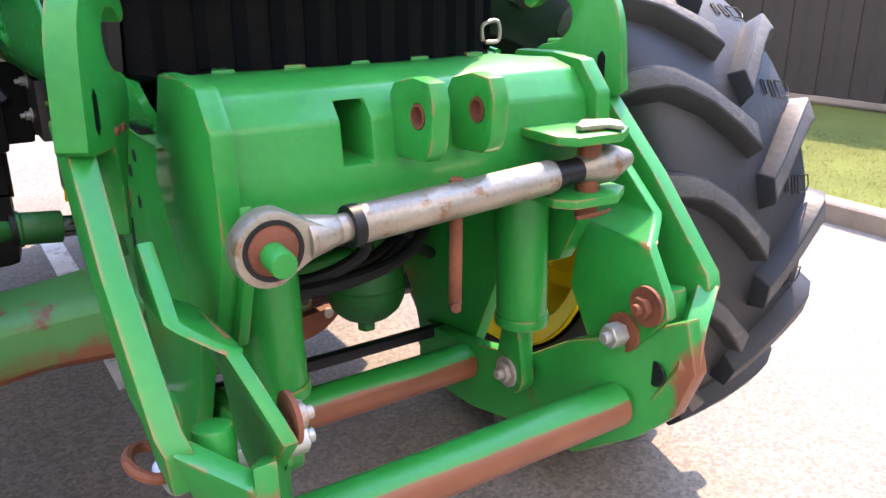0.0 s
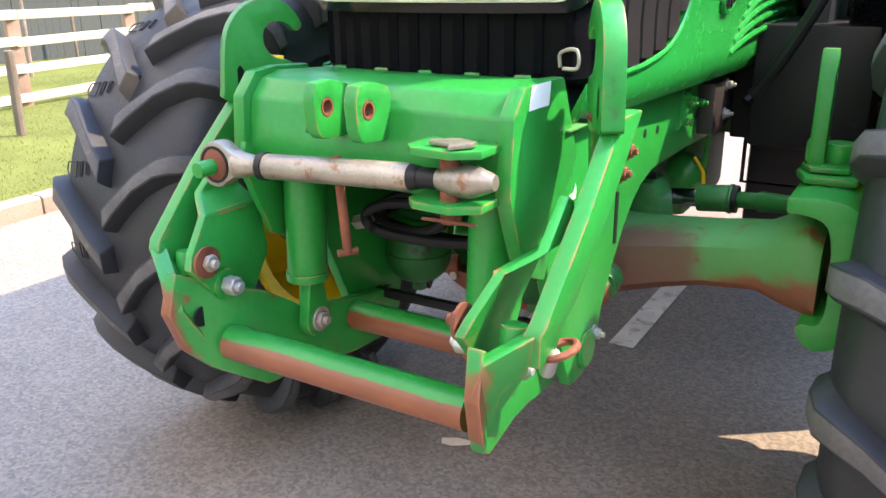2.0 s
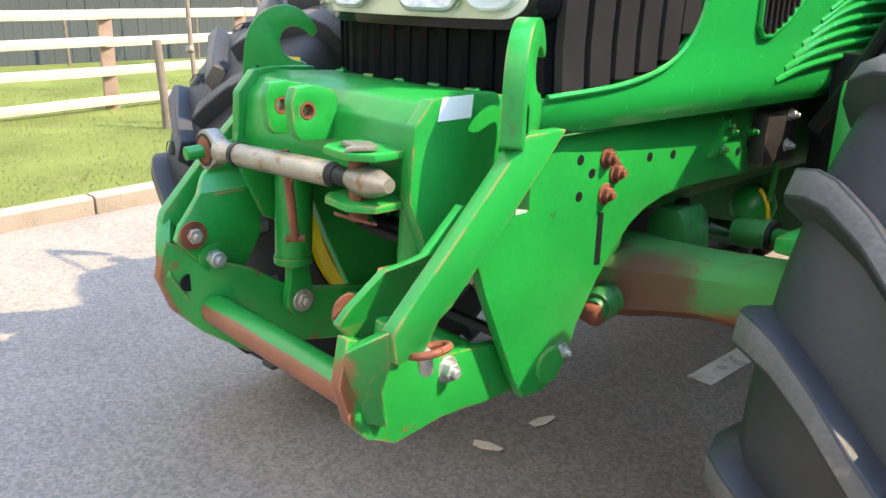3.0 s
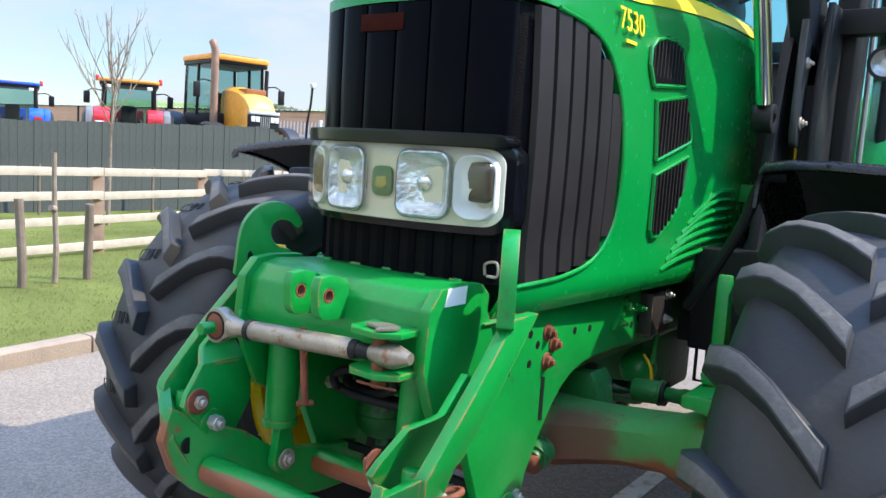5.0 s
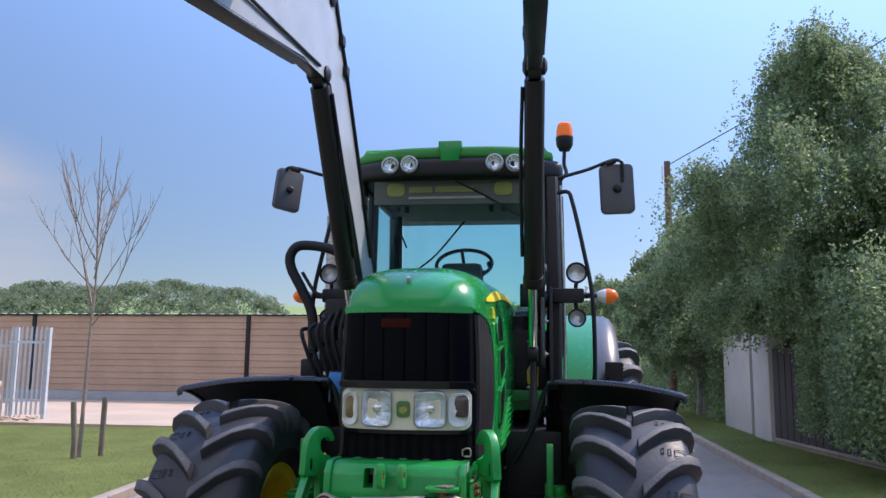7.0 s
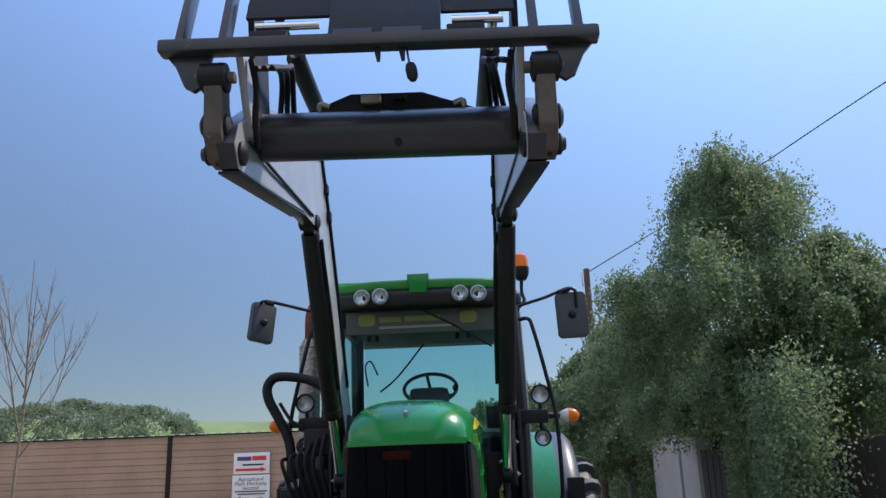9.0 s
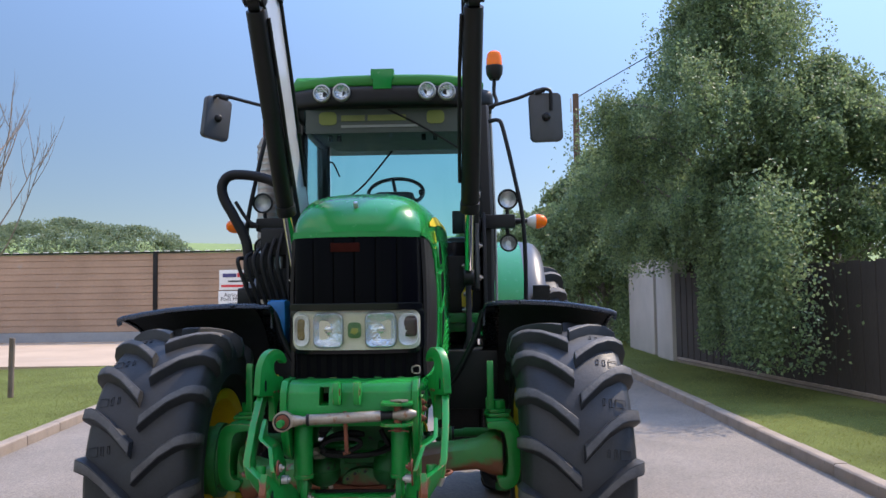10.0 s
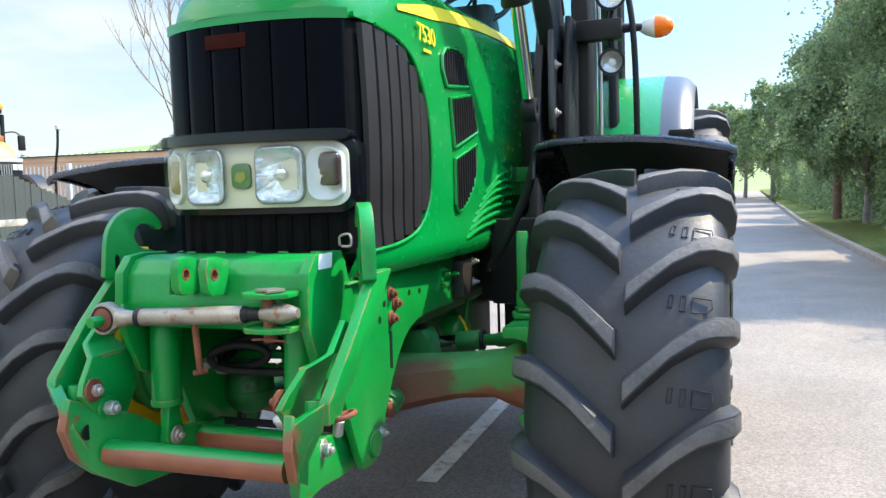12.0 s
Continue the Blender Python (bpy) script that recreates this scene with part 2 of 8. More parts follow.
def stain(m, centre, radius, colour):
    """A soft-edged grimy patch of one colour round a place on the thing."""
    n, l = m.node_tree.nodes, m.node_tree.links
    b = n["Principled BSDF"]
    old = b.inputs["Base Color"].links[0].from_socket
    tc = n.new("ShaderNodeTexCoord")
    nz = n.new("ShaderNodeTexNoise")
    nz.inputs["Scale"].default_value, nz.inputs["Detail"].default_value = 14, 6
    l.new(tc.outputs["Object"], nz.inputs["Vector"])
    d = n.new("ShaderNodeVectorMath")
    d.operation = "DISTANCE"
    d.inputs[1].default_value = centre
    l.new(tc.outputs["Object"], d.inputs[0])
    a = n.new("ShaderNodeMath")
    a.operation = "MULTIPLY_ADD"
    a.inputs[1].default_value = radius * 0.9
    l.new(nz.outputs["Fac"], a.inputs[0])
    l.new(d.outputs["Value"], a.inputs[2])
    r = n.new("ShaderNodeMapRange")
    r.interpolation_type = "SMOOTHSTEP"
    r.inputs["From Min"].default_value, r.inputs["From Max"].default_value = radius * 1.0, radius * 1.75
    r.inputs["To Min"].default_value, r.inputs["To Max"].default_value = 0.92, 0.0
    l.new(a.outputs["Value"], r.inputs["Value"])
    x = n.new("ShaderNodeMixRGB")
    x.inputs["Color2"].default_value = rgb(colour)
    l.new(r.outputs["Result"], x.inputs["Fac"])
    l.new(old, x.inputs["Color1"])
    l.new(x.outputs["Color"], b.inputs["Base Color"])
    return m


M_AXLE = worn("axle_paint", (0.05, 0.22, 0.055), (0.10, 0, -1.0), -0.725, 0.04, 0.16, rough=0.5, spots=0.35)
M_AXLE_L = M_AXLE.copy()
stain(M_AXLE, (0.30, -0.35, 0.745), 0.12, (0.105, 0.042, 0.026))
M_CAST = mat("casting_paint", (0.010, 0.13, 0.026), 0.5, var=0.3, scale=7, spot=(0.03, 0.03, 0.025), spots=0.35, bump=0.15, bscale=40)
M_RUST = mat("rusty_steel", RUST, 0.75, metal=0.15, var=0.4, scale=16, bump=0.2, bscale=90)
M_STEEL = mat("dull_steel", (0.37, 0.33, 0.285), 0.42, metal=0.45, var=0.25, scale=14, spot=(0.33, 0.20, 0.13), spots=0.32, bump=0.08, bscale=80)
M_LINKST = mat("top_link_steel", (0.30, 0.262, 0.215), 0.40, metal=0.7, var=0.3, scale=14, spot=(0.24, 0.13, 0.075), spots=0.4, bump=0.08, bscale=80)
M_ZINC = mat("zinc_bolt", (0.42, 0.42, 0.40), 0.35, metal=0.6, var=0.15, scale=30)
M_DARKCHR = mat("dark_chrome", (0.30, 0.31, 0.32), 0.15, metal=1.0, var=0.1)
M_CHROME = mat("chrome_rod", (0.75, 0.76, 0.78), 0.08, metal=1.0, var=0.03)
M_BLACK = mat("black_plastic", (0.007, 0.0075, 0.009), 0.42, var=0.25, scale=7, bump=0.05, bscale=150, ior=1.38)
M_GLOSS = mat("black_gloss", (0.0035, 0.004, 0.006), 0.14, var=0.1, scale=4, coat=0.05, ior=1.34)
M_GRILL = mat("grille_gloss_black", (0.0028, 0.003, 0.0048), 0.16, var=0.12, scale=5, ior=1.11)
M_GUARD = mat("guard_plastic", (0.009, 0.011, 0.015), 0.26, var=0.15, scale=6, ior=1.45)
M_MESH = mat("grille_mesh", (0.0045, 0.0045, 0.005), 0.45, var=0.3, scale=30, bump=0.2, bscale=260, ior=1.12)
M_RIB = mat("grille_rib", (0.019, 0.017, 0.017), 0.42, var=0.25, scale=9, ior=1.28)
M_FRAME = mat("black_frame_paint", (0.008, 0.0085, 0.010), 0.45, var=0.35, scale=5, spot=(0.03, 0.027, 0.024), spots=0.2, ior=1.36)
M_BLOCK = edge_wear(mat("black_block_paint", (0.018, 0.016, 0.016), 0.5, var=0.3, scale=9, spot=(0.15, 0.06, 0.03), spots=0.25))
M_ROOF = mat("roof_paint", (0.016, 0.19, 0.020), 0.55, var=0.1, scale=2)
M_LOAD = mat("loader_paint", (0.022, 0.025, 0.031), 0.36, var=0.3, scale=5, spot=(0.07, 0.06, 0.05), spots=0.16, coat=0.15)
M_KNUCK = mat("greasy_brown_steel", (0.085, 0.066, 0.054), 0.5, var=0.3, scale=12, spot=(0.26, 0.17, 0.11), spots=0.25)
# pale grey: sunlight put into the arms' inner faces; also the tilt link's colour
M_LOADIN = mat("sunlit_face_and_link_grey", (0.36, 0.38, 0.40), 0.35, var=0.15, scale=4, spot=(0.22, 0.21, 0.2), spots=0.15, coat=0.2)
M_TYRE = mat("tyre_rubber", (0.020, 0.021, 0.0235), 0.50, var=0.4, scale=5, spot=(0.036, 0.032, 0.029), spots=0.25, bump=0.06, bscale=70, ior=1.42)
M_LUG = mat("tread_rubber", (0.085, 0.081, 0.079), 0.65, var=0.4, scale=7, spot=(0.13, 0.12, 0.11), spots=0.25, bump=0.15, bscale=60, ior=1.4)
M_YEL = mat("yellow_paint", (0.80, 0.55, 0.012), 0.35, var=0.12, scale=6, spot=(0.25, 0.17, 0.05), spots=0.12)
M_HOSE = mat("rubber_hose", (0.010, 0.010, 0.011), 0.6, var=0.2, scale=30, ior=1.35)
M_STRIPE = mat("yellow_decal", (0.85, 0.66, 0.03), 0.35, var=0.04)
M_WHITE = mat("white_decal", (0.75, 0.76, 0.75), 0.5, var=0.08, scale=12)
M_FADED = mat("faded_label", (0.30, 0.42, 0.32), 0.5, var=0.25, scale=40)
M_TEXT = mat("dark_print", (0.03, 0.03, 0.035), 0.6, var=0.1)
M_RED = mat("red_print", (0.62, 0.04, 0.05), 0.5, var=0.08)
M_LRIM = mat("lamp_rim_grey", (0.16, 0.17, 0.17), 0.3, var=0.1)
M_OLIVE = mat("yellowed_lens", (0.17, 0.125, 0.04), 0.25, var=0.15, coat=0.4)
M_BADGE = mat("dim_red_badge", (0.030, 0.006, 0.004), 0.6, var=0.2, scale=30, ior=1.12)
M_HLBODY = mat("headlamp_bezel", (0.66, 0.63, 0.50), 0.25, var=0.08, scale=10, coat=0.5)
M_REFL = mat("lamp_reflector", (0.66, 0.72, 0.80), 0.10, metal=1.0, var=0.15, scale=20, bump=0.55, bscale=45)
M_AMBER = mat("amber_lens", (0.88, 0.165, 0.004), 0.22, var=0.1, scale=10, coat=0.05, ior=1.38)
M_LENSW = mat("clear_lens", (0.74, 0.75, 0.74), 0.16, var=0.08, scale=14, coat=0.5)
M_DARKLENS = mat("dark_red_lens", (0.055, 0.036, 0.032), 0.22, var=0.2, scale=20, coat=0.5)
M_WREFL = mat("dull_reflector", (0.50, 0.52, 0.53), 0.28, metal=0.8, var=0.2, scale=22, bump=0.3, bscale=40)
M_MIRR = mat("grey_mirror_plastic", (0.045, 0.05, 0.057), 0.5, var=0.2, scale=9)
M_SEAT = mat("seat_fabric", (0.022, 0.022, 0.025), 0.85, var=0.25, scale=20)


def glass(name, tint, rough=0.0):
    m = bpy.data.materials.new(name)
    m.use_nodes = True
    n, l = m.node_tree.nodes, m.node_tree.links
    n.clear()
    o, mix = n.new("ShaderNodeOutputMaterial"), n.new("ShaderNodeMixShader")
    lw, tr, gl = n.new("ShaderNodeLayerWeight"), n.new("ShaderNodeBsdfTransparent"), n.new("ShaderNodeBsdfGlossy")
    fr, pw = n.new("ShaderNodeMath"), n.new("ShaderNodeMath")
    lw.inputs["Blend"].default_value = 0.5
    pw.operation, fr.operation = "POWER", "MULTIPLY_ADD"
    pw.inputs[1].default_value = 4.0
    fr.inputs[1].default_value, fr.inputs[2].default_value = 0.6, 0.03
    l.new(lw.outputs["Facing"], pw.inputs[0])
    l.new(pw.outputs[0], fr.inputs[0])
    tr.inputs["Color"].default_value = rgb(tint)
    gl.inputs["Roughness"].default_value = 0.02 + rough
    l.new(fr.outputs[0], mix.inputs[0])
    l.new(tr.outputs[0], mix.inputs[1])
    l.new(gl.outputs[0], mix.inputs[2])
    l.new(mix.outputs[0], o.inputs[0])
    return m


M_GLASS = glass("tinted_glass", (0.62, 0.86, 0.84))
M_LENS = glass("lens_glass", (0.92, 0.93, 0.92))


# ---- mesh helpers ----
def settle(bm, bevel=0.0, seg=2, angle=32):
    """Rounds the sharp edges and sets smooth shading with sharp creases."""
    if bevel:
        bmesh.ops.remove_doubles(bm, verts=bm.verts, dist=1e-5)
        bm.normal_update()
        es = [e for e in bm.edges if len(e.link_faces) == 2 and e.calc_face_angle(0) > radians(angle)]
        bmesh.ops.bevel(bm, geom=es, offset=bevel, segments=seg, affect="EDGES", profile=0.6, clamp_overlap=True)
    bm.normal_update()
    for fc in bm.faces:
        fc.smooth = True
    for e in bm.edges:
        if len(e.link_faces) != 2 or e.calc_face_angle(0) > radians(angle):
            e.smooth = False


def part(name, bm, material, parent=None, label="", bevel=0.0, seg=2, angle=32):
    settle(bm, bevel, seg, angle)
    me = bpy.data.meshes.new(name)
    bm.to_mesh(me)
    bm.free()
    for k in material if isinstance(material, (list, tuple)) else [material]:
        me.materials.append(k)
    ob = new(name, me)
    ob.parent = parent
    if label:
        tagged(ob, label)
    return ob


def thing(name, label, category, at=(0, 0, 0), turn=0.0, group="", kind=""):
    ob = new(name)
    ob.empty_display_size = 0.1
    ob.matrix_basis = pose(*at, 0, 0, turn)
    return tagged(ob, label, category, group, kind)


def box(bm, x0, x1, y0, y1, z0, z1, m=None, slot=0):
    vs = [bm.verts.new((x, y, z)) for x in (x0, x1) for y in (y0, y1) for z in (z0, z1)]
    if m is not None:
        for v in vs:
            v.co = m @ v.co
    for q in ((0, 1, 3, 2), (4, 6, 7, 5), (0, 4, 5, 1), (2, 3, 7, 6), (0, 2, 6, 4), (1, 5, 7, 3)):
        bm.faces.new([vs[i] for i in q]).material_index = slot
    return bm


def abox(x0, x1, y0, y1, z0, z1, m=None):
    return box(bmesh.new(), x0, x1, y0, y1, z0, z1, m)


def frame_of(p, q):
    d = (Vector(q) - Vector(p)).normalized()
    return d.to_track_quat("Z", "Y").to_matrix()


def rod(bm, p, q, r, r2=None, seg=20, cap=True):
    """A round bar from p to q, tapering from r to r2."""
    p, q = Vector(p), Vector(q)
    r2 = r if r2 is None else r2
    t = frame_of(p, q)
    a = [bm.verts.new(p + t @ Vector((r * math.cos(k), r * math.sin(k), 0))) for k in [i * 2 * math.pi / seg for i in range(seg)]]
    b = [bm.verts.new(q + t @ Vector((r2 * math.cos(k), r2 * math.sin(k), 0))) for k in [i * 2 * math.pi / seg for i in range(seg)]]
    for i in range(seg):
        j = (i + 1) % seg
        bm.faces.new((a[i], a[j], b[j], b[i]))
    if cap:
        bm.faces.new(list(reversed(a)))
        bm.faces.new(b)
    return bm


def arod(p, q, r, r2=None, seg=20):
    return rod(bmesh.new(), p, q, r, r2, seg)


def lathe(bm, p, way, profile, seg=32, closed=False):
    """Turns (distance along way, radius) pairs round the axis through p."""
    p, t = Vector(p), Vector(way).normalized().to_track_quat("Z", "Y").to_matrix()
    rings = []
    for d, r in profile:
        if r < 1e-6:
            rings.append([bm.verts.new(p + t @ Vector((0, 0, d)))] * seg)
        else:
            rings.append([bm.verts.new(p + t @ Vector((r * math.cos(k), r * math.sin(k), d))) for k in [i * 2 * math.pi / seg for i in range(seg)]])
    pairs = list(zip(rings, rings[1:])) + ([(rings[-1], rings[0])] if closed else [])
    for a, b in pairs:
        for i in range(seg):
            j = (i + 1) % seg
            f = []
            for v in (a[i], a[j], b[j], b[i]):
                if v not in f:
                    f.append(v)
            if len(f) > 2:
                bm.faces.new(f)
    return bm


def alathe(p, way, profile, seg=32, closed=False):
    return lathe(bmesh.new(), p, way, profile, seg, closed)


def prism(bm, pts, a0, a1, axis="x", holes=()):
    """A plate: the outline pts extruded along an axis from a0 to a1."""
    def at(u, v, a):
        return {"x": (a, u, v), "y": (u, a, v), "z": (u, v, a)}[axis]
    lo = [bm.verts.new(at(u, v, a0)) for u, v in pts]
    hi = [bm.verts.new(at(u, v, a1)) for u, v in pts]
    n = len(pts)
    for i in range(n):
        j = (i + 1) % n
        bm.faces.new((lo[i], lo[j], hi[j], hi[i]))
    bm.faces.new(list(reversed(lo)))
    bm.faces.new(hi)
    bmesh.ops.recalc_face_normals(bm, faces=bm.faces)
    return bm


def aprism(pts, a0, a1, axis="x"):
    return prism(bmesh.new(), pts, a0, a1, axis)


def smooth_path(pts, n=8):
    """Catmull-Rom through the points."""
    p = [Vector(q) for q in pts]
    p = [2 * p[0] - p[1]] + p + [2 * p[-1] - p[-2]]
    out = []
    for i in range(1, len(p) - 2):
        for k in range(n):
            t = k / n
            a, b, c, d = p[i - 1], p[i], p[i + 1], p[i + 2]
            out.append(0.5 * ((2 * b) + (c - a) * t + (2 * a - 5 * b + 4 * c - d) * t * t + (3 * b - a - 3 * c + d) * t ** 3))
    out.append(p[-2])
    return out


def tube(bm, pts, r, seg=10, n=8, taper=None):
    """A bent round tube along a smooth path."""
    path = smooth_path(pts, n) if n else [Vector(q) for q in pts]
    up, prev, last = None, None, len(path) - 1
    for i, c in enumerate(path):
        d = (path[min(i + 1, last)] - path[max(i - 1, 0)]).normalized()
        if up is None:
            up = d.orthogonal().normalized()
        up = (up - d * up.dot(d)).normalized()
        side = d.cross(up)
        k = r if taper is None else r + (taper - r) * i / last
        ring = [bm.verts.new(c + k * (math.cos(a) * up + math.sin(a) * side)) for a in [j * 2 * math.pi / seg for j in range(seg)]]
        if prev:
            for j in range(seg):
                bm.faces.new((prev[j], prev[(j + 1) % seg], ring[(j + 1) % seg], ring[j]))
        else:
            bm.faces.new(list(reversed(ring)))
        prev = ring
    bm.faces.new(prev)
    return bm


def atube(pts, r, seg=10, n=8, taper=None):
    return tube(bmesh.new(), pts, r, seg, n, taper)


def ring_plate(c, way, r0, r1, half, seg=28):
    """A flat washer, or an eye."""
    return alathe(c, way, [(-half, r0), (-half, r1), (half, r1), (half, r0)], seg, True)


def hexbolt(parent, c, way, r=0.016, h=0.014, washer=True, material=None, name="bolt", label=""):
    bm = bmesh.new()
    w = Vector(way).normalized()
    if washer:
        rod(bm, Vector(c) - w * 0.002, Vector(c) + w * 0.004, r * 1.45, seg=16)
    rod(bm, Vector(c) + w * 0.003, Vector(c) + w * h, r, seg=6)
    rod(bm, Vector(c) + w * (h - 0.002), Vector(c) + w * (h + 0.01), r * 0.5, seg=10)
    return part(name, bm, material or M_ZINC, parent, label, bevel=0.0015, seg=1)


def sheet(bm, rows, thick=0.0, closed=False):
    """A skin over a grid of points."""
    g = [[bm.verts.new(p) for p in row] for row in rows]
    for a, b in zip(g, g[1:]):
        for i in range(len(a) - 1):
            bm.faces.new((a[i], a[i + 1], b[i + 1], b[i]))
    if thick:
        bm.normal_update()
        bmesh.ops.solidify(bm, geom=list(bm.faces), thickness=thick)
    return bm


def wording(text, size, material, m, parent, name="lettering", label="", depth=0.002, spacing=1.0, align="CENTER"):
    cu = bpy.data.curves.new(name, "FONT")
    cu.body, cu.size, cu.extrude, cu.align_x, cu.align_y, cu.space_character = text, size, depth, align, "CENTER", spacing
    tmp = new("tmp", cu)
    me = bpy.data.meshes.new_from_object(tmp.evaluated_get(bpy.context.evaluated_depsgraph_get()))
    bpy.data.objects.remove(tmp)
    bpy.data.curves.remove(cu)
    me.transform(m)
    me.materials.clear()
    me.materials.append(material)
    me.name = name
    ob = new(name, me)
    ob.parent = parent
    if label:
        tagged(ob, label)
    return ob

# ---- ground, road, verges ----
M_ASPH = speckle(mat("asphalt", (0.198, 0.168, 0.138), 0.85, var=0.18, scale=1.3, spot=(0.155, 0.128, 0.102), spots=0.2, bump=0.3, bscale=260), 95.0, 0.72, 1.28)
M_GRASS = mat("mown_grass", (0.110, 0.130, 0.036), 0.9, var=0.35, scale=0.9, spot=(0.20, 0.165, 0.06), spots=0.2, bump=0.3, bscale=60, ior=1.15)
M_FIELD = mat("far_field", (0.17, 0.23, 0.07), 0.95, var=0.25, scale=0.03, spot=(0.24, 0.25, 0.10), spots=0.3)
M_KERB = mat("kerb_concrete", (0.27, 0.215, 0.165), 0.85, var=0.22, scale=4, spot=(0.20, 0.18, 0.14), spots=0.25, bump=0.3, bscale=70)
M_CONC = mat("yard_concrete", (0.40, 0.30, 0.21), 0.9, var=0.16, scale=0.5, spot=(0.34, 0.30, 0.26), spots=0.2)
M_LINE = mat("road_paint", (0.66, 0.62, 0.55), 0.8, var=0.2, scale=6, spot=(0.42, 0.36, 0.29), spots=0.45)


def left_kerb(y):
    return -3.86 - 0.11 * y


def right_kerb(y):
    return 3.62 if y < 25 else 3.62 + (y - 25) * 0.03


def hills(x, y):
    d = math.hypot(x, y)
    if d < 90:
        return -0.25
    k = min(1, (d - 90) / 200)
    a = math.atan2(x, y)
    return -0.25 + k * k * (3 - 2 * k) * (9.0 + 4.5 * math.sin(2.3 * a + 0.8) + 3 * math.sin(5 * a)) * (1 if y > -200 else 0.4)


ground_bm = bmesh.new()
rings = [0, 20, 45, 70, 90, 110, 140, 180, 230, 300, 420, 700, 1400, 3000]
rows = []
for d in rings:
    rows.append([(d * math.sin(a), d * math.cos(a), hills(d * math.sin(a), d * math.cos(a)) if d < 500 else hills(420 * math.sin(a), 420 * math.cos(a)) * (1 + (d - 420) / 900)) for a in [i * 2 * math.pi / 96 for i in range(97)]])
sheet(ground_bm, rows[1:])
ground_bm.faces.new([ground_bm.verts.new(p) for p in rows[1][:-1]])
bmesh.ops.remove_doubles(ground_bm, verts=ground_bm.verts, dist=1e-4)
bmesh.ops.recalc_face_normals(ground_bm, faces=ground_bm.faces)
tagged(part("ground", ground_bm, M_FIELD, angle=180), "rolling grass fields reaching the far skyline", "ground", kind="structure")

ys = [-30 + 2.0 * i for i in range(70)]
road_bm = bmesh.new()
sheet(road_bm, [[(left_kerb(min(y, 14)) * (1 - u) + right_kerb(y) * u, y, 0.0) for u in [k / 8 for k in range(9)]] for y in ys])
bmesh.ops.recalc_face_normals(road_bm, faces=road_bm.faces)
tagged(part("road", road_bm, M_ASPH, angle=180), "grey worn asphalt lane with fine stone chippings", "road", kind="structure")

verge_l = bmesh.new()
sheet(verge_l, [[(left_kerb(y) - 0.13 - w, y, 0.10 - min(w, 5) * 0.02) for w in (0, 0.5, 1.5, 3, 5, 8, 12, 20, 40)] for y in [-30 + 1.0 * i for i in range(45)]])
bmesh.ops.recalc_face_normals(verge_l, faces=verge_l.faces)
tagged(part("grass_verge_west", verge_l, M_GRASS, angle=180), "bright mown grass verge beside the lane", "grass", kind="structure")
verge_r = bmesh.new()
sheet(verge_r, [[(right_kerb(y) + 0.13 + w, y, 0.09 + w * 0.03) for w in (0, 0.4, 1.0, 2.0, 3.2, 8, 30)] for y in ys])
bmesh.ops.recalc_face_normals(verge_r, faces=verge_r.faces)
tagged(part("grass_verge_east", verge_r, M_GRASS, angle=180), "narrow strip of grass between kerb and fence", "grass", kind="structure")

yard = bmesh.new()
box(yard, -60, -4.9, 14.6, 25.4, -0.3, 0.02)
tagged(part("yard", yard, M_CONC), "pale dusty concrete yard before the long wall", "yard", kind="structure")


def kerb_run(name, edge, side, y0, y1):
    holder = thing(name, "row of weathered concrete kerb stones", "kerb", kind="structure")
    y = y0
    me = None
    while y < y1:
        b = bmesh.new()
        prism(b, [(0, -0.1), (0, 0.10), (0.02, 0.115), (0.125, 0.115), (0.125, -0.1)] if side > 0 else [(0, -0.1), (0, 0.10), (-0.02, 0.115), (-0.125, 0.115), (-0.125, -0.1)], 0.004, 0.908, "y")
        if me is None:
            k = part("kerb_stone", b, M_KERB, holder, bevel=0.008)
            me = k.data
        else:
            b.free()
            k = new("kerb_stone", me)
            k.parent = holder
        a = math.atan2(edge(y + 0.912) - edge(y), 0.912)
        k.matrix_basis = Matrix.Translation((edge(y), y, random.uniform(-0.004, 0.004))) @ Matrix.Rotation(-a, 4, "Z")
        y += 0.912
    return holder


kerb_run("kerb_west", left_kerb, -1, -12, 14.2)
kerb_run("kerb_east", right_kerb, 1, -12, 45)

ln = bmesh.new()
box(ln, -0.145, -0.045, 0.72, 2.75, 0.001, 0.004)
box(ln, -0.145, -0.045, 6.7, 8.75, 0.001, 0.004)
box(ln, -0.145, -0.045, -5.3, -3.3, 0.001, 0.004)
tagged(part("road_marking", ln, M_LINE), "faded white centre line dashes on the asphalt", "road marking", kind="structure")

# ---- the tractor: wheels, axle, hood ----
tractor = thing("tractor", "green farm tractor with front linkage and raised black loader", "tractor")


def tyre_mesh(R, half, lugs, rim_r, lug_h):
    """A tractor tyre turned round the x axis, centre at the origin: carcass and chevron lugs."""
    bm = bmesh.new()
    h = half
    prof = [(-h * 0.62, rim_r), (-h * 0.86, rim_r + 0.03), (-h * 0.955, rim_r + (R - rim_r) * 0.26), (-h * 1.0, rim_r + (R - rim_r) * 0.275), (-h * 1.0, rim_r + (R - rim_r) * 0.30), (-h * 0.985, rim_r + (R - rim_r) * 0.32), (-h * 1.0, rim_r + (R - rim_r) * 0.42), (-h * 0.985, rim_r + (R - rim_r) * 0.60),
            (-h * 0.93, R - lug_h - 0.05), (-h * 0.82, R - lug_h - 0.018), (-h * 0.5, R - lug_h - 0.004), (0, R - lug_h)]
    prof = prof + [(-d, r) for d, r in reversed(prof[:-1])]
    lathe(bm, (0, 0, 0), (1, 0, 0), prof, 72)
    return bm


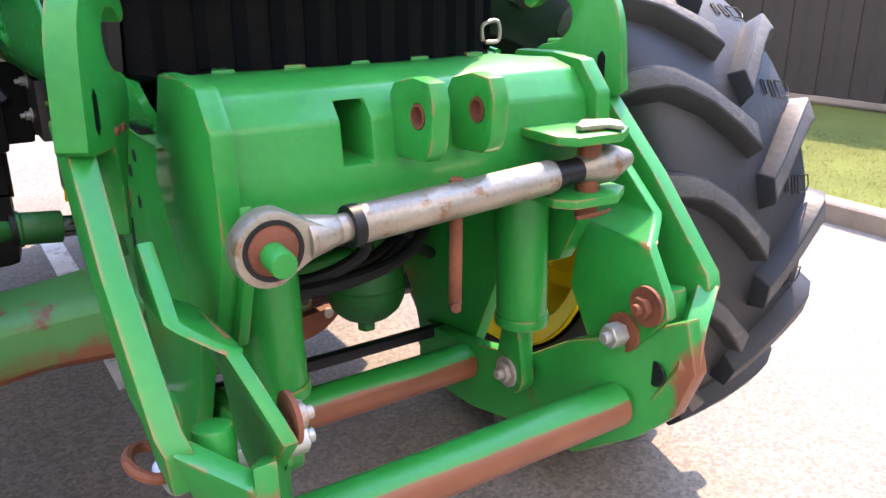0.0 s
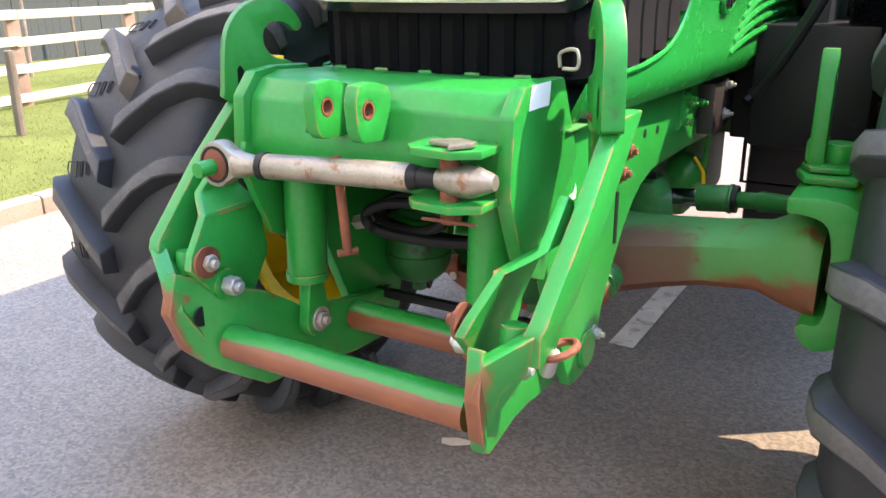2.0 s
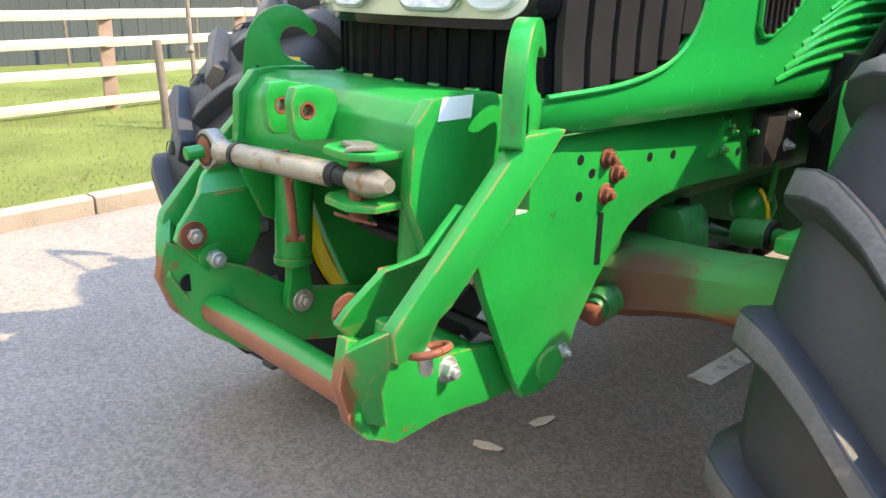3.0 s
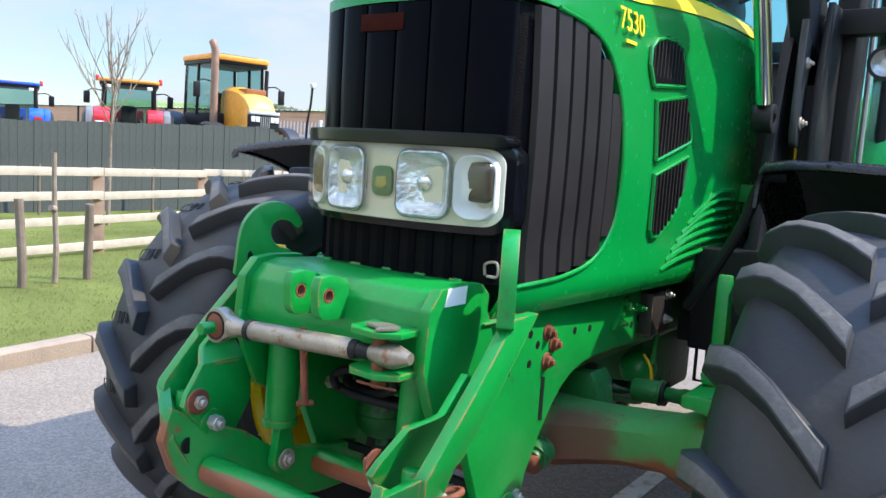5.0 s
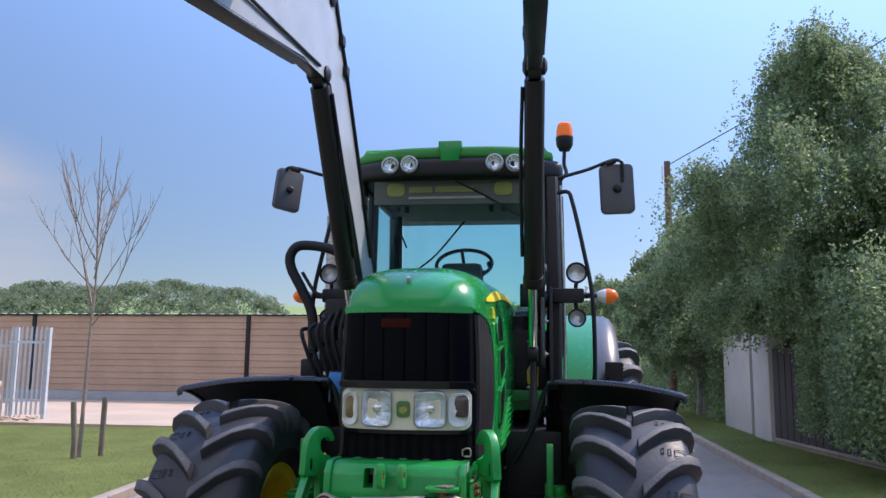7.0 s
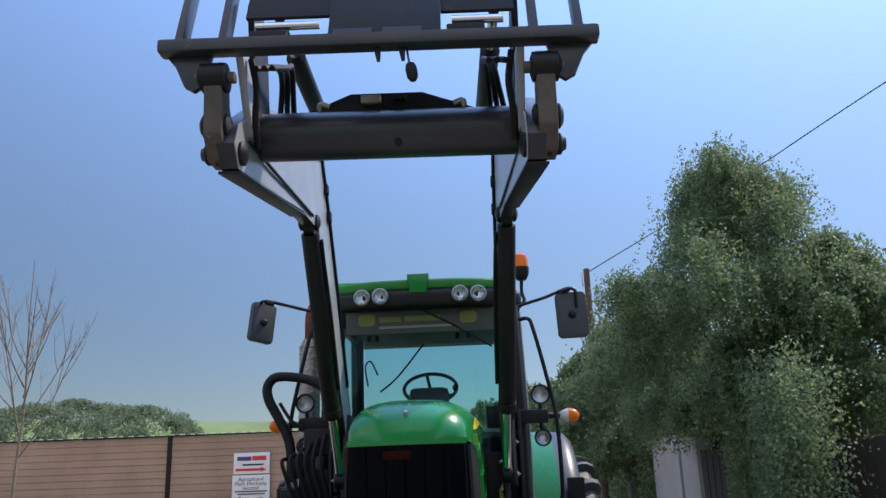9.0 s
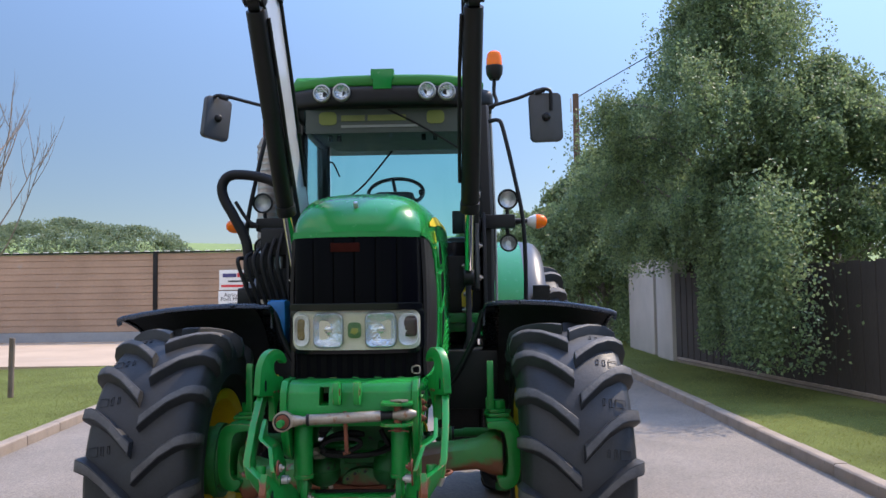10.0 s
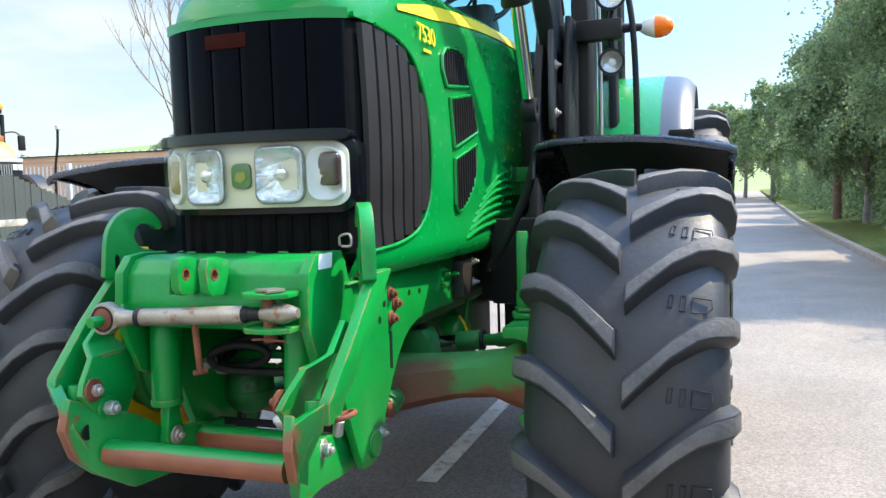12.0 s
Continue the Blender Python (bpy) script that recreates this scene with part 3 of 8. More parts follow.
def lug_mesh(R, half, side, lug_h):
    """One curved tread bar from the centre line out over the shoulder."""
    bm, h = bmesh.new(), half
    stations = [(0.035, 0.0, R - lug_h, 0.025, lug_h * 0.97), (0.22, -0.065, R - lug_h - 0.001, 0.022, lug_h), (0.48, -0.155, R - lug_h - 0.003, 0.021, lug_h),
                (0.72, -0.218, R - lug_h - 0.011, 0.022, lug_h), (0.83, -0.240, R - lug_h - 0.024, 0.024, lug_h * 1.06), (0.905, -0.255, R - lug_h - 0.044, 0.025, lug_h * 1.1), (0.955, -0.266, R - lug_h - 0.078, 0.024, lug_h * 0.9), (0.985, -0.275, R - lug_h - 0.12, 0.022, lug_h * 0.5)]
    rows = []
    for u, lag, r, w, t in stations:
        x = side * u * h
        out = min(1, max(0, (u - 0.8) / 0.2))
        tx, tr = side * t * math.sin(out * 1.25), t * math.cos(out * 1.25)
        bw, tw = (w * 1.85) / R, w * 1.14 / R
        rows.append([(x_, -r_ * math.sin(a_), r_ * math.cos(a_)) for x_, r_, a_ in ((x, r - 0.004, lag - bw), (x + tx, r + tr, lag - tw), (x + tx, r + tr, lag + tw), (x, r - 0.004, lag + bw))])
    g = [[bm.verts.new(p) for p in row] for row in rows]
    for p, q in zip(g, g[1:]):
        for j in range(3):
            bm.faces.new((p[j], p[j + 1], q[j + 1], q[j])).material_index = 1 if j == 1 else 0
    bm.faces.new(g[0])
    bm.faces.new(list(reversed(g[-1])))
    bmesh.ops.recalc_face_normals(bm, faces=bm.faces)
    return bm


def rim_mesh(r, half, outer):
    bm = bmesh.new()
    s = outer
    lathe(bm, (0, 0, 0), (s, 0, 0), [(-half, r + 0.02), (-half + 0.01, r + 0.025), (-half + 0.03, r - 0.015), (-half * 0.3, r - 0.055), (half * 0.3, r - 0.06), (half - 0.03, r - 0.015), (half - 0.008, r + 0.025), (half, r + 0.02),
             (half - 0.012, r - 0.02), (half * 0.34, r - 0.075), (half * 0.20, r * 0.62), (half * 0.38, r * 0.50), (half * 0.38, 0.0)], 64)
    lathe(bm, (0, 0, 0), (s, 0, 0), [(-half, r + 0.018), (-half + 0.02, r - 0.03), (-half * 0.28, r - 0.07), (half * 0.10, r - 0.09), (half * 0.06, r * 0.62), (half * 0.2, r * 0.48), (half * 0.2, 0)], 64)
    return bm


def wheel(name, x, y, z, R, half, lugs, rim_r, lug_h, steer=0.0, roll=0.0, inset=0.0):
    w = new(name)
    w.parent = tractor
    w.matrix_basis = pose(x, y, z, 0, 0, steer)
    o = 1 if x > 0 else -1
    part("tyre", tyre_mesh(R, half, lugs, rim_r + 0.005, lug_h), M_TYRE, w, "black rubber tyre carcass", angle=40)
    for side in (-1, 1):
        first = None
        for k in range(lugs):
            turn = Matrix.Rotation(2 * math.pi / lugs * (k + (0.5 if side > 0 else 0)) + radians(roll), 4, "X")
            if first is None:
                first = part("lug", lug_mesh(R, half, side, lug_h), (M_TYRE, M_LUG), w, bevel=0.005, seg=2, angle=48)
                lug = first
            else:
                lug = new("lug", first.data)
                lug.parent = w
            lug.matrix_basis = turn
    # moulded wear marks between the outer lugs: two bars and a rounded outline
    mark = None
    for k in range(lugs):
        a0 = 2 * math.pi / lugs * (k + (0.5 if o > 0 else 0) + 0.5) + radians(roll) - 0.17
        if mark is None:
            bm = bmesh.new()
            for loop in ([(0.002, 0.016), (0.046, 0.012), (0.058, -0.006), (0.052, -0.018), (0.018, -0.018)], [(-0.026, 0.017), (-0.014, 0.017), (0.002, -0.016), (-0.010, -0.016)], [(-0.054, 0.018), (-0.044, 0.018), (-0.032, -0.010), (-0.042, -0.010)]):
                tube(bm, [(o * u * 1.05 + o * 0.6 * v, v * 1.25, 0) for u, v in loop + loop[:1]], 0.0019, 5, 0)
            mark = part("tread_mark", bm, M_TYRE, w)
            mk = mark
        else:
            mk = new("tread_mark", mark.data)
            mk.parent = w
        mk.matrix_basis = Matrix.Rotation(a0, 4, "X") @ Matrix.Translation((o * half * 0.62, 0, R - lug_h - 0.007)) @ Matrix.Rotation(radians(7 * o), 4, "Y")
    rim = part("rim", rim_mesh(rim_r, half * 0.86, o), M_YEL, w, "yellow painted steel rim")
    rim.matrix_basis = Matrix.Translation((-o * inset, 0, 0))
    bm = bmesh.new()
    lathe(bm, (0, 0, 0), (o, 0, 0), [(half * 0.25, 0.17), (half * 0.62, 0.16), (half * 0.68, 0.12), (half * 0.68, 0)], 32)
    for k in range(8):
        a = k * math.pi / 4
        rod(bm, (o * half * 0.25, 0.21 * math.cos(a), 0.21 * math.sin(a)), (o * half * 0.42, 0.21 * math.cos(a), 0.21 * math.sin(a)), 0.016, seg=6)
    part("hub", bm, M_CAST, w, "dark green wheel hub")
    return w


AXLE_Y = -0.23
for x, rolled, inset in ((0.998, 6.0, 0.016), (-1.005, 13.0, 0.0)):
    wheel("front_wheel", x, -0.165, 0.722, 0.722, 0.260, 18, 0.372, 0.047, 0.0, rolled, inset)
for x in (0.95, -0.95):
    wheel("rear_wheel", x, 2.36, 0.905, 0.93, 0.32, 20, 0.50, 0.055, 0.0, 6.0)

# front axle
for s in (1, -1):
    bm = bmesh.new()
    secs = []
    for x, zc, hz, hy in ((0.0, 0.722, 0.092, 0.15), (0.12, 0.720, 0.092, 0.15), (0.22, 0.720, 0.086, 0.135), (0.32, 0.732, 0.076, 0.118), (0.42, 0.742, 0.069, 0.11), (0.54, 0.746, 0.072, 0.108), (0.60, 0.745, 0.100, 0.118), (0.64, 0.745, 0.112, 0.124), (0.668, 0.745, 0.108, 0.12)):
        pts = []
        zc += (0.065 * x if s > 0 else -0.135 * x) if x < 0.65 else s * 0.02 if x < 0.72 else 0.0
        for k in range(16):
            a = k * math.pi / 8
            c, sn = math.cos(a), math.sin(a)
            pts.append((s * x, AXLE_Y + hy * math.copysign(abs(c) ** 0.55, c), zc + hz * math.copysign(abs(sn) ** 0.55, sn)))
        secs.append(pts + [pts[0]])
    sheet(bm, secs)
    bmesh.ops.remove_doubles(bm, verts=bm.verts, dist=1e-5)
    bm.faces.new([v for v in bm.verts if abs(abs(v.co.x) - 0.668) < 1e-4])
    bmesh.ops.recalc_face_normals(bm, faces=bm.faces)
    part("axle_beam", bm, M_AXLE if s > 0 else M_AXLE_L, tractor, "green front axle casting, rusty underneath")
    # steering knuckle: a round flange on the hub and a C-shaped yoke gripping the beam's end
    kn = part("steering_knuckle", alathe((s * 0.745, AXLE_Y, 0.758), (s, 0, 0), [(0, 0.0), (0, 0.150), (0.012, 0.166), (0.022, 0.168), (0.024, 0.188), (0.060, 0.190), (0.064, 0.176), (0.12, 0.170), (0.12, 0)], 40), M_CAST, tractor, "dark green steering knuckle flange")
    yoke = smooth_path([(x, z, 0) for x, z in ((0.592, 0.962), (0.66, 0.968), (0.722, 0.955), (0.752, 0.90), (0.758, 0.80), (0.752, 0.705), (0.728, 0.650), (0.684, 0.632), (0.654, 0.645), (0.638, 0.676), (0.652, 0.692), (0.680, 0.694), (0.692, 0.735), (0.690, 0.83), (0.676, 0.905), (0.64, 0.925), (0.592, 0.928))], 3)
    part("knuckle_yoke", aprism([(s * p.x, p.y) for p in yoke], AXLE_Y - 0.165, AXLE_Y + 0.12, "y"), M_LINK, kn, "green C-shaped yoke of the steering knuckle", bevel=0.012)
    part("kingpin_cap", arod((s * 0.672, AXLE_Y - 0.03, 0.604), (s * 0.672, AXLE_Y - 0.03, 0.640), 0.040), M_CAST, tractor, bevel=0.006)
    part("steering_arm", aprism([(s * 0.580, AXLE_Y + 0.02), (s * 0.605, AXLE_Y - 0.05), (s * 0.71, AXLE_Y - 0.05), (s * 0.73, AXLE_Y + 0.13), (s * 0.59, AXLE_Y + 0.14)], 0.9695, 0.985, "z"), M_LINK, tractor, "green steering arm plate", bevel=0.004)
    part("steering_arm", aprism([(s * 0.588, AXLE_Y + 0.03), (s * 0.612, AXLE_Y - 0.02), (s * 0.69, AXLE_Y - 0.01), (s * 0.70, AXLE_Y + 0.13), (s * 0.60, AXLE_Y + 0.14)], 0.9875, 1.0, "z"), M_LINK, tractor, bevel=0.004)
    part("kingpin_cap", arod((s * 0.660, AXLE_Y + 0.06, 0.999), (s * 0.660, AXLE_Y + 0.06, 1.045), 0.034), M_LINK, tractor, bevel=0.006)
    part("arm_block", abox(s * 0.592, s * 0.632, AXLE_Y + 0.03, AXLE_Y + 0.12, 1.0005, 1.050), M_LINK, tractor, bevel=0.007)
    # green upright beside the wheel that carries the mudguard
    xu = 0.617 if s > 0 else 0.645
    part("guard_upright", aprism([(-0.215, 0.984), (-0.215, 1.225), (-0.205, 1.25), (-0.185, 1.25), (-0.175, 1.225), (-0.16, 0.984)], s * (xu - 0.017), s * (xu + 0.017)), M_LINK, tractor, "green upright bracket of the mudguard", bevel=0.005)
    # steering ram behind the axle: chrome rod, green gland, tapered tie rod
    dz = 0.0 if s > 0 else -0.02
    part("steering_rod", arod((s * 0.20, 0.0, 0.825 + dz), (s * 0.34, 0.0, 0.836 + dz), 0.024), M_DARKCHR, tractor, "dark chromed steering ram rod")
    bm = bmesh.new()
    rod(bm, (s * 0.32, 0.0, 0.835 + dz), (s * 0.402, 0.0, 0.843 + dz), 0.036)
    rod(bm, (s * 0.400, 0.0, 0.843 + dz), (s * 0.410, 0.0, 0.843 + dz), 0.040)
    part("steering_gland", bm, M_CAST, tractor, bevel=0.004)
    part("gland_seal", arod((s * 0.4105, 0.0, 0.843 + dz), (s * 0.422, 0.0, 0.843 + dz), 0.037), M_FRAME, tractor)
    bm = bmesh.new()
    rod(bm, (s * 0.421, 0.0, 0.843 + dz), (s * 0.48, -0.02, 0.85 + dz), 0.022)
    rod(bm, (s * 0.48, -0.02, 0.85 + dz), (s * 0.67, -0.10, 0.872 + dz), 0.027, 0.017)
    part("tie_rod", bm, M_CAST, tractor, bevel=0.003)
    # cast suspension tower on the axle
    bm = aprism([(s * 0.135, 0.70), (s * 0.145, 0.86), (s * 0.172, 0.895), (s * 0.232, 0.895), (s * 0.256, 0.86), (s * 0.275, 0.72)], -0.14, -0.02, "y")
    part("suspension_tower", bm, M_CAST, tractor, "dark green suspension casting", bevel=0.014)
    part("tower_bolt", arod((s * 0.205, -0.08, 0.892), (s * 0.205, -0.08, 0.908), 0.022, seg=6), M_FRAME, tractor, bevel=0.003)

# suspension accumulators, green spheres beside the axle
for s in (1, -1):
    c = Vector((s * 0.197, 0.335, 0.820))
    bm = alathe(c, (0, 0, 1), [(-0.066, 0), (-0.058, 0.032), (-0.034, 0.057), (-0.004, 0.066), (0.004, 0.066), (0.034, 0.057), (0.058, 0.032), (0.064, 0.014), (0.064, 0)], 36)
    part("accumulator", bm, M_LINK, tractor, "round green hydraulic accumulator")
    part("accumulator_strap", atube([c + Vector((s * 0.030, -0.03, 0.058)), c + Vector((s * 0.058, -0.035, 0.02)), c + Vector((s * 0.066, -0.03, -0.03))], 0.006), M_YEL, tractor)
    part("drain_pipe", arod(c + Vector((s * 0.06, -0.03, 0.03)), c + Vector((s * 0.075, -0.03, 0.23)), 0.008), M_LINK, tractor)

# chassis rails with the arch over the axle
for s in (1, -1):
    out = [(-0.90, 1.147), (-0.30, 1.147), (0.10, 1.147), (0.28, 1.147), (0.28, 0.956), (0.20, 0.957), (-0.07, 0.967), (-0.20, 0.967), (-0.28, 0.962), (-0.35, 0.945), (-0.405, 0.918), (-0.46, 0.872), (-0.515, 0.81), (-0.578, 0.718), (-0.60, 0.655), (-0.63, 0.614), (-0.68, 0.598), (-0.742, 0.602), (-0.77, 0.65), (-0.862, 0.855), (-0.90, 0.96)]
    bm = aprism(out, s * 0.246, s * 0.272)
    sp = part("side_plate", bm, M_LINK, tractor, "broad green side plate of the front linkage", bevel=0.005)
    for yy, zz in ((-0.514, 1.080), (-0.478, 1.045), (-0.512, 1.003)):
        hexbolt(sp, (s * 0.272, yy, zz), (s, 0, 0), 0.0165, 0.016, material=M_RUST, label="rusty hex bolt")
    for yy, zz in ((-0.603, 1.087), (-0.562, 1.054), (-0.600, 1.011), (-0.354, 1.062), (-0.259, 1.056), (0.10, 1.04), (0.048, 1.025)):
        part("bolt_hole", alathe((s * 0.2715, yy, zz), (s, 0, 0), [(0.0, 0.011), (0.0015, 0.0105), (0.0015, 0)], 14), M_FRAME, sp)
    part("slot", aprism([(-0.530, 0.850), (-0.512, 0.846), (-0.511, 0.962), (-0.529, 0.966)], s * 0.2715, s * 0.2735), M_FRAME, sp)
    for yy, zz in ((-0.045, 1.105), (-0.02, 1.085), (-0.06, 1.045), (0.085, 1.075)):
        hexbolt(sp, (s * 0.272, yy, zz), (s, 0, 0), 0.012, 0.022, material=M_LINK)
    part("pipe_bracket", aprism([(-0.11, 1.03), (-0.085, 1.025), (0.0, 1.10), (-0.015, 1.125), (-0.04, 1.12)], s * 0.272, s * 0.285), M_LINK, sp, "small green bracket on the plate", bevel=0.003)
    part("rail_flange", aprism([(-0.86, 1.1475), (0.28, 1.1475), (0.28, 1.152), (-0.86, 1.152)], s * 0.242, s * 0.298), M_AXLE, sp, bevel=0.002)
    # black steel block bolted to the rail behind the axle
    blk = part("bracket_block", abox(s * 0.272, s * 0.318, 0.10, 0.27, 0.985, 1.125), M_BLOCK, tractor, "dark rusty steel block", bevel=0.008)
    for zz in (1.03, 1.11):
        hexbolt(blk, (s * 0.318, 0.22, zz), (s, 0, 0), 0.012, 0.016)
    # label on the plate
    if s > 0:
        part("decal", aprism([(-0.792, 1.006), (-0.76, 1.006), (-0.756, 1.020), (-0.762, 1.036), (-0.772, 1.020), (-0.792, 1.020)], 0.2725, 0.2732), M_FADED, sp)

# engine block, front support and drive shaft under the hood
bm = abox(-0.20, 0.20, -0.30, 0.95, 0.90, 1.16)
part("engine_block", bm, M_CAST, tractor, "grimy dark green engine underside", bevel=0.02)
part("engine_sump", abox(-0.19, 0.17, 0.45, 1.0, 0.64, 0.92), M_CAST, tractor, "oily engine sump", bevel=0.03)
bm = abox(-0.26, 0.26, 0.95, 2.6, 0.84, 1.25)
part("transmission", bm, M_CAST, tractor, bevel=0.03)
bm = abox(-0.234, 0.234, -0.80, -0.30, 1.02, 1.145)
part("front_support", bm, M_CAST, tractor, bevel=0.01)
for x, zb, lab in ((-0.186, 0.706, "round green oil bowl with a drain nut"), (0.124, 0.712, "round green oil bowl with a drain nut")):
    bm = alathe((x, -0.60, zb), (0, 0, 1), [(0, 0), (0.001, 0.030), (0.010, 0.050), (0.026, 0.066), (0.048, 0.076), (0.070, 0.079), (0.074, 0.079), (0.078, 0.076), (0.115, 0.074), (0.135, 0.060), (0.20, 0.052), (0.20, 0)], 36)
    bowl = part("filter_bowl", bm, M_CAST, tractor, lab)
    part("drain_nut", arod((x, -0.60, zb - 0.024), (x, -0.60, zb + 0.004), 0.019, seg=6), M_CAST, bowl, bevel=0.002)
# cast cover on the middle of the axle, its bolts, and the rusty skid plate below it
cover = smooth_path([(x, z, 0) for x, z in ((-0.128, 0.660), (-0.122, 0.705), (-0.085, 0.740), (-0.02, 0.752), (0.045, 0.742), (0.080, 0.708), (0.088, 0.660))], 4)
ah = part("axle_housing", aprism([(p.x, p.y) for p in cover], -0.428, -0.36, "y"), M_AXLE_L, tractor, "green cast cover with bolt bosses", bevel=0.010)
for x, z in ((-0.100, 0.700), (-0.062, 0.726), (-0.012, 0.735), (0.036, 0.726), (0.066, 0.698)):
    part("boss", ring_plate((x, -0.430, z), (0, 1, 0), 0.009, 0.016, 0.005, 18), M_AXLE_L, ah)
    part("boss_bolt", arod((x, -0.433, z), (x, -0.425, z), 0.008, seg=6), M_BLOCK, ah)
skid = smooth_path([(x, z, 0) for x, z in ((-0.205, 0.672), (-0.175, 0.646), (-0.11, 0.620), (-0.03, 0.609), (0.05, 0.613), (0.105, 0.630), (0.142, 0.664), (0.12, 0.675), (-0.03, 0.664), (-0.17, 0.682))], 4)
sk = part("skid_plate", aprism([(p.x, p.y) for p in skid], -0.445, -0.33, "y"), M_RUST, tractor, "rusty curved plate under the axle", bevel=0.005)
for x in (-0.178, 0.112):
    part("grease_nipple", arod((x, -0.452, 0.667), (x, -0.444, 0.667), 0.011, seg=12), M_STEEL, sk)
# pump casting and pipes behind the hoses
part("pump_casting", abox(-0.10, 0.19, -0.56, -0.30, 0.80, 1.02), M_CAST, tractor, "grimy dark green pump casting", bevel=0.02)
for z, x0, x1 in ((0.868, -0.04, 0.11), (0.905, -0.18, -0.02), (0.862, -0.20, -0.06)):
    part("pipe", arod((x0, -0.66, z), (x1, -0.66, z + 0.004), 0.015, seg=16), M_LINK, tractor, "green steel pipe")
# thick hoses, one coiled twice behind the top link
coil = [(-0.072 + (0.100 - 0.002 * a) * math.cos(a), -0.745 - 0.011 * a, 0.936 + 0.046 * math.sin(a) + 0.014 * math.cos(a + 0.15 * a)) for a in [0.5 + 2 * math.pi * k / 14 for k in range(22)]]
for p in ([(-0.20, -0.70, 0.90), (-0.10, -0.72, 0.965)] + coil + [(-0.15, -0.83, 0.905), (-0.10, -0.82, 0.892), (0.02, -0.80, 0.888), (0.12, -0.77, 0.900), (0.21, -0.72, 0.95)],
          [(-0.21, -0.74, 0.895), (-0.10, -0.77, 0.884), (0.02, -0.775, 0.880), (0.10, -0.76, 0.90), (0.17, -0.72, 0.945), (0.21, -0.68, 0.95)],
          [(-0.21, -0.70, 0.875), (-0.10, -0.72, 0.870), (0.04, -0.72, 0.872), (0.14, -0.70, 0.905), (0.20, -0.66, 0.95)],
          [(0.10, -0.74, 0.99), (0.125, -0.75, 0.94), (0.16, -0.735, 0.895), (0.21, -0.70, 0.86)]):
    part("hydraulic_hose", atube(p, 0.0115), M_HOSE, tractor, "thick black hydraulic hose")
for p, q in (((-0.21, -0.80, 0.90), (-0.17, -0.82, 0.915)), ((-0.20, -0.74, 0.875), (-0.16, -0.76, 0.88))):
    part("hose_fitting", arod(p, q, 0.018, seg=6), M_STEEL, tractor)
bm = arod((-0.169, -0.42, 0.645), (-0.169, -0.372, 0.652), 0.022)
part("grease_nozzle", bm, M_STEEL, tractor, bevel=0.003)
for s in (-1, 1):
    bm = alathe((s * 0.215, -0.44, 0.70), (-s * 0.15, 0.95, 0.10), [(0, 0), (0, 0.026), (0.015, 0.03), (0.015, 0.038), (0.05, 0.042), (0.055, 0.034), (0.07, 0.034), (0.075, 0.042), (0.12, 0.044), (0.135, 0.03), (0.135, 0)], 20)
    part("suspension_cylinder", bm, M_CAST, tractor)
    part("pivot_bolt", arod((s * 0.235, -0.445, 0.692), (s * 0.17, -0.43, 0.695), 0.026, seg=14), M_RUST, tractor, bevel=0.004)


# hood
def lerp_table(tab, y):
    for (y0, *a), (y1, *b) in zip(tab, tab[1:]):
        if y <= y1:
            t = max(0, (y - y0) / (y1 - y0))
            return [p + (q - p) * t for p, q in zip(a, b)]
    return list(tab[-1][1:])


# y, half width, shoulder height, crown height
HOOD = [(-0.86, 0.225, 1.865, 1.885), (-0.84, 0.262, 1.865, 1.93), (-0.80, 0.287, 1.87, 1.99), (-0.74, 0.302, 1.875, 2.035), (-0.62, 0.316, 1.88, 2.08), (-0.45, 0.328, 1.885, 2.105), (-0.2, 0.342, 1.895, 2.118),
        (0.15, 0.358, 1.91, 2.125), (0.5, 0.374, 1.92, 2.13), (0.82, 0.388, 1.92, 2.13)]


def hood_half(y):
    return lerp_table(HOOD, y)


rows = []
for y in [-0.86, -0.85, -0.84, -0.82, -0.80, -0.77, -0.74, -0.68, -0.62, -0.53, -0.45, -0.32, -0.2, 0, 0.15, 0.32, 0.5, 0.66, 0.82]:
    w, zs, zt = hood_half(y)
    row = []
    for k in range(41):
        a = math.pi * k / 40
        c, sn = math.cos(a), math.sin(a)
        yy = y + (0.055 * (abs(c) ** 2.2) if y < -0.7 else 0.055 * (abs(c) ** 2.2) * max(0, (-0.3 - y) / 0.4))
        row.append((w * math.copysign(abs(c) ** 0.62, c), yy, zs + (zt - zs) * sn ** 0.72))
    rows.append(row)
bm = bmesh.new()
sheet(bm, rows)
part("hood_top", bm, M_HOOD, tractor, "glossy green hood top", angle=50)
# thick front lip under the crown
def nose_y(x):
    """Front line of the nose in plan."""
    u = abs(x) / 0.29
    return -0.862 + 0.075 * u ** 2.6


bm = bmesh.new()
sheet(bm, [[(x, nose_y(x) + 0.003, z) for x in [-0.29 + 0.58 * k / 30 for k in range(31)]] for z in (1.862, 1.875, 1.89)], 0.02)
part("hood_lip", bm, M_HOOD, tractor, angle=50)
# small emblem
part("emblem", alathe((0.0, -0.80, 2.02), (0, -0.7, 0.7), [(-0.03, 0.012), (0.004, 0.010), (0.006, 0)], 6), M_ZINC, tractor, "small silver hood emblem")


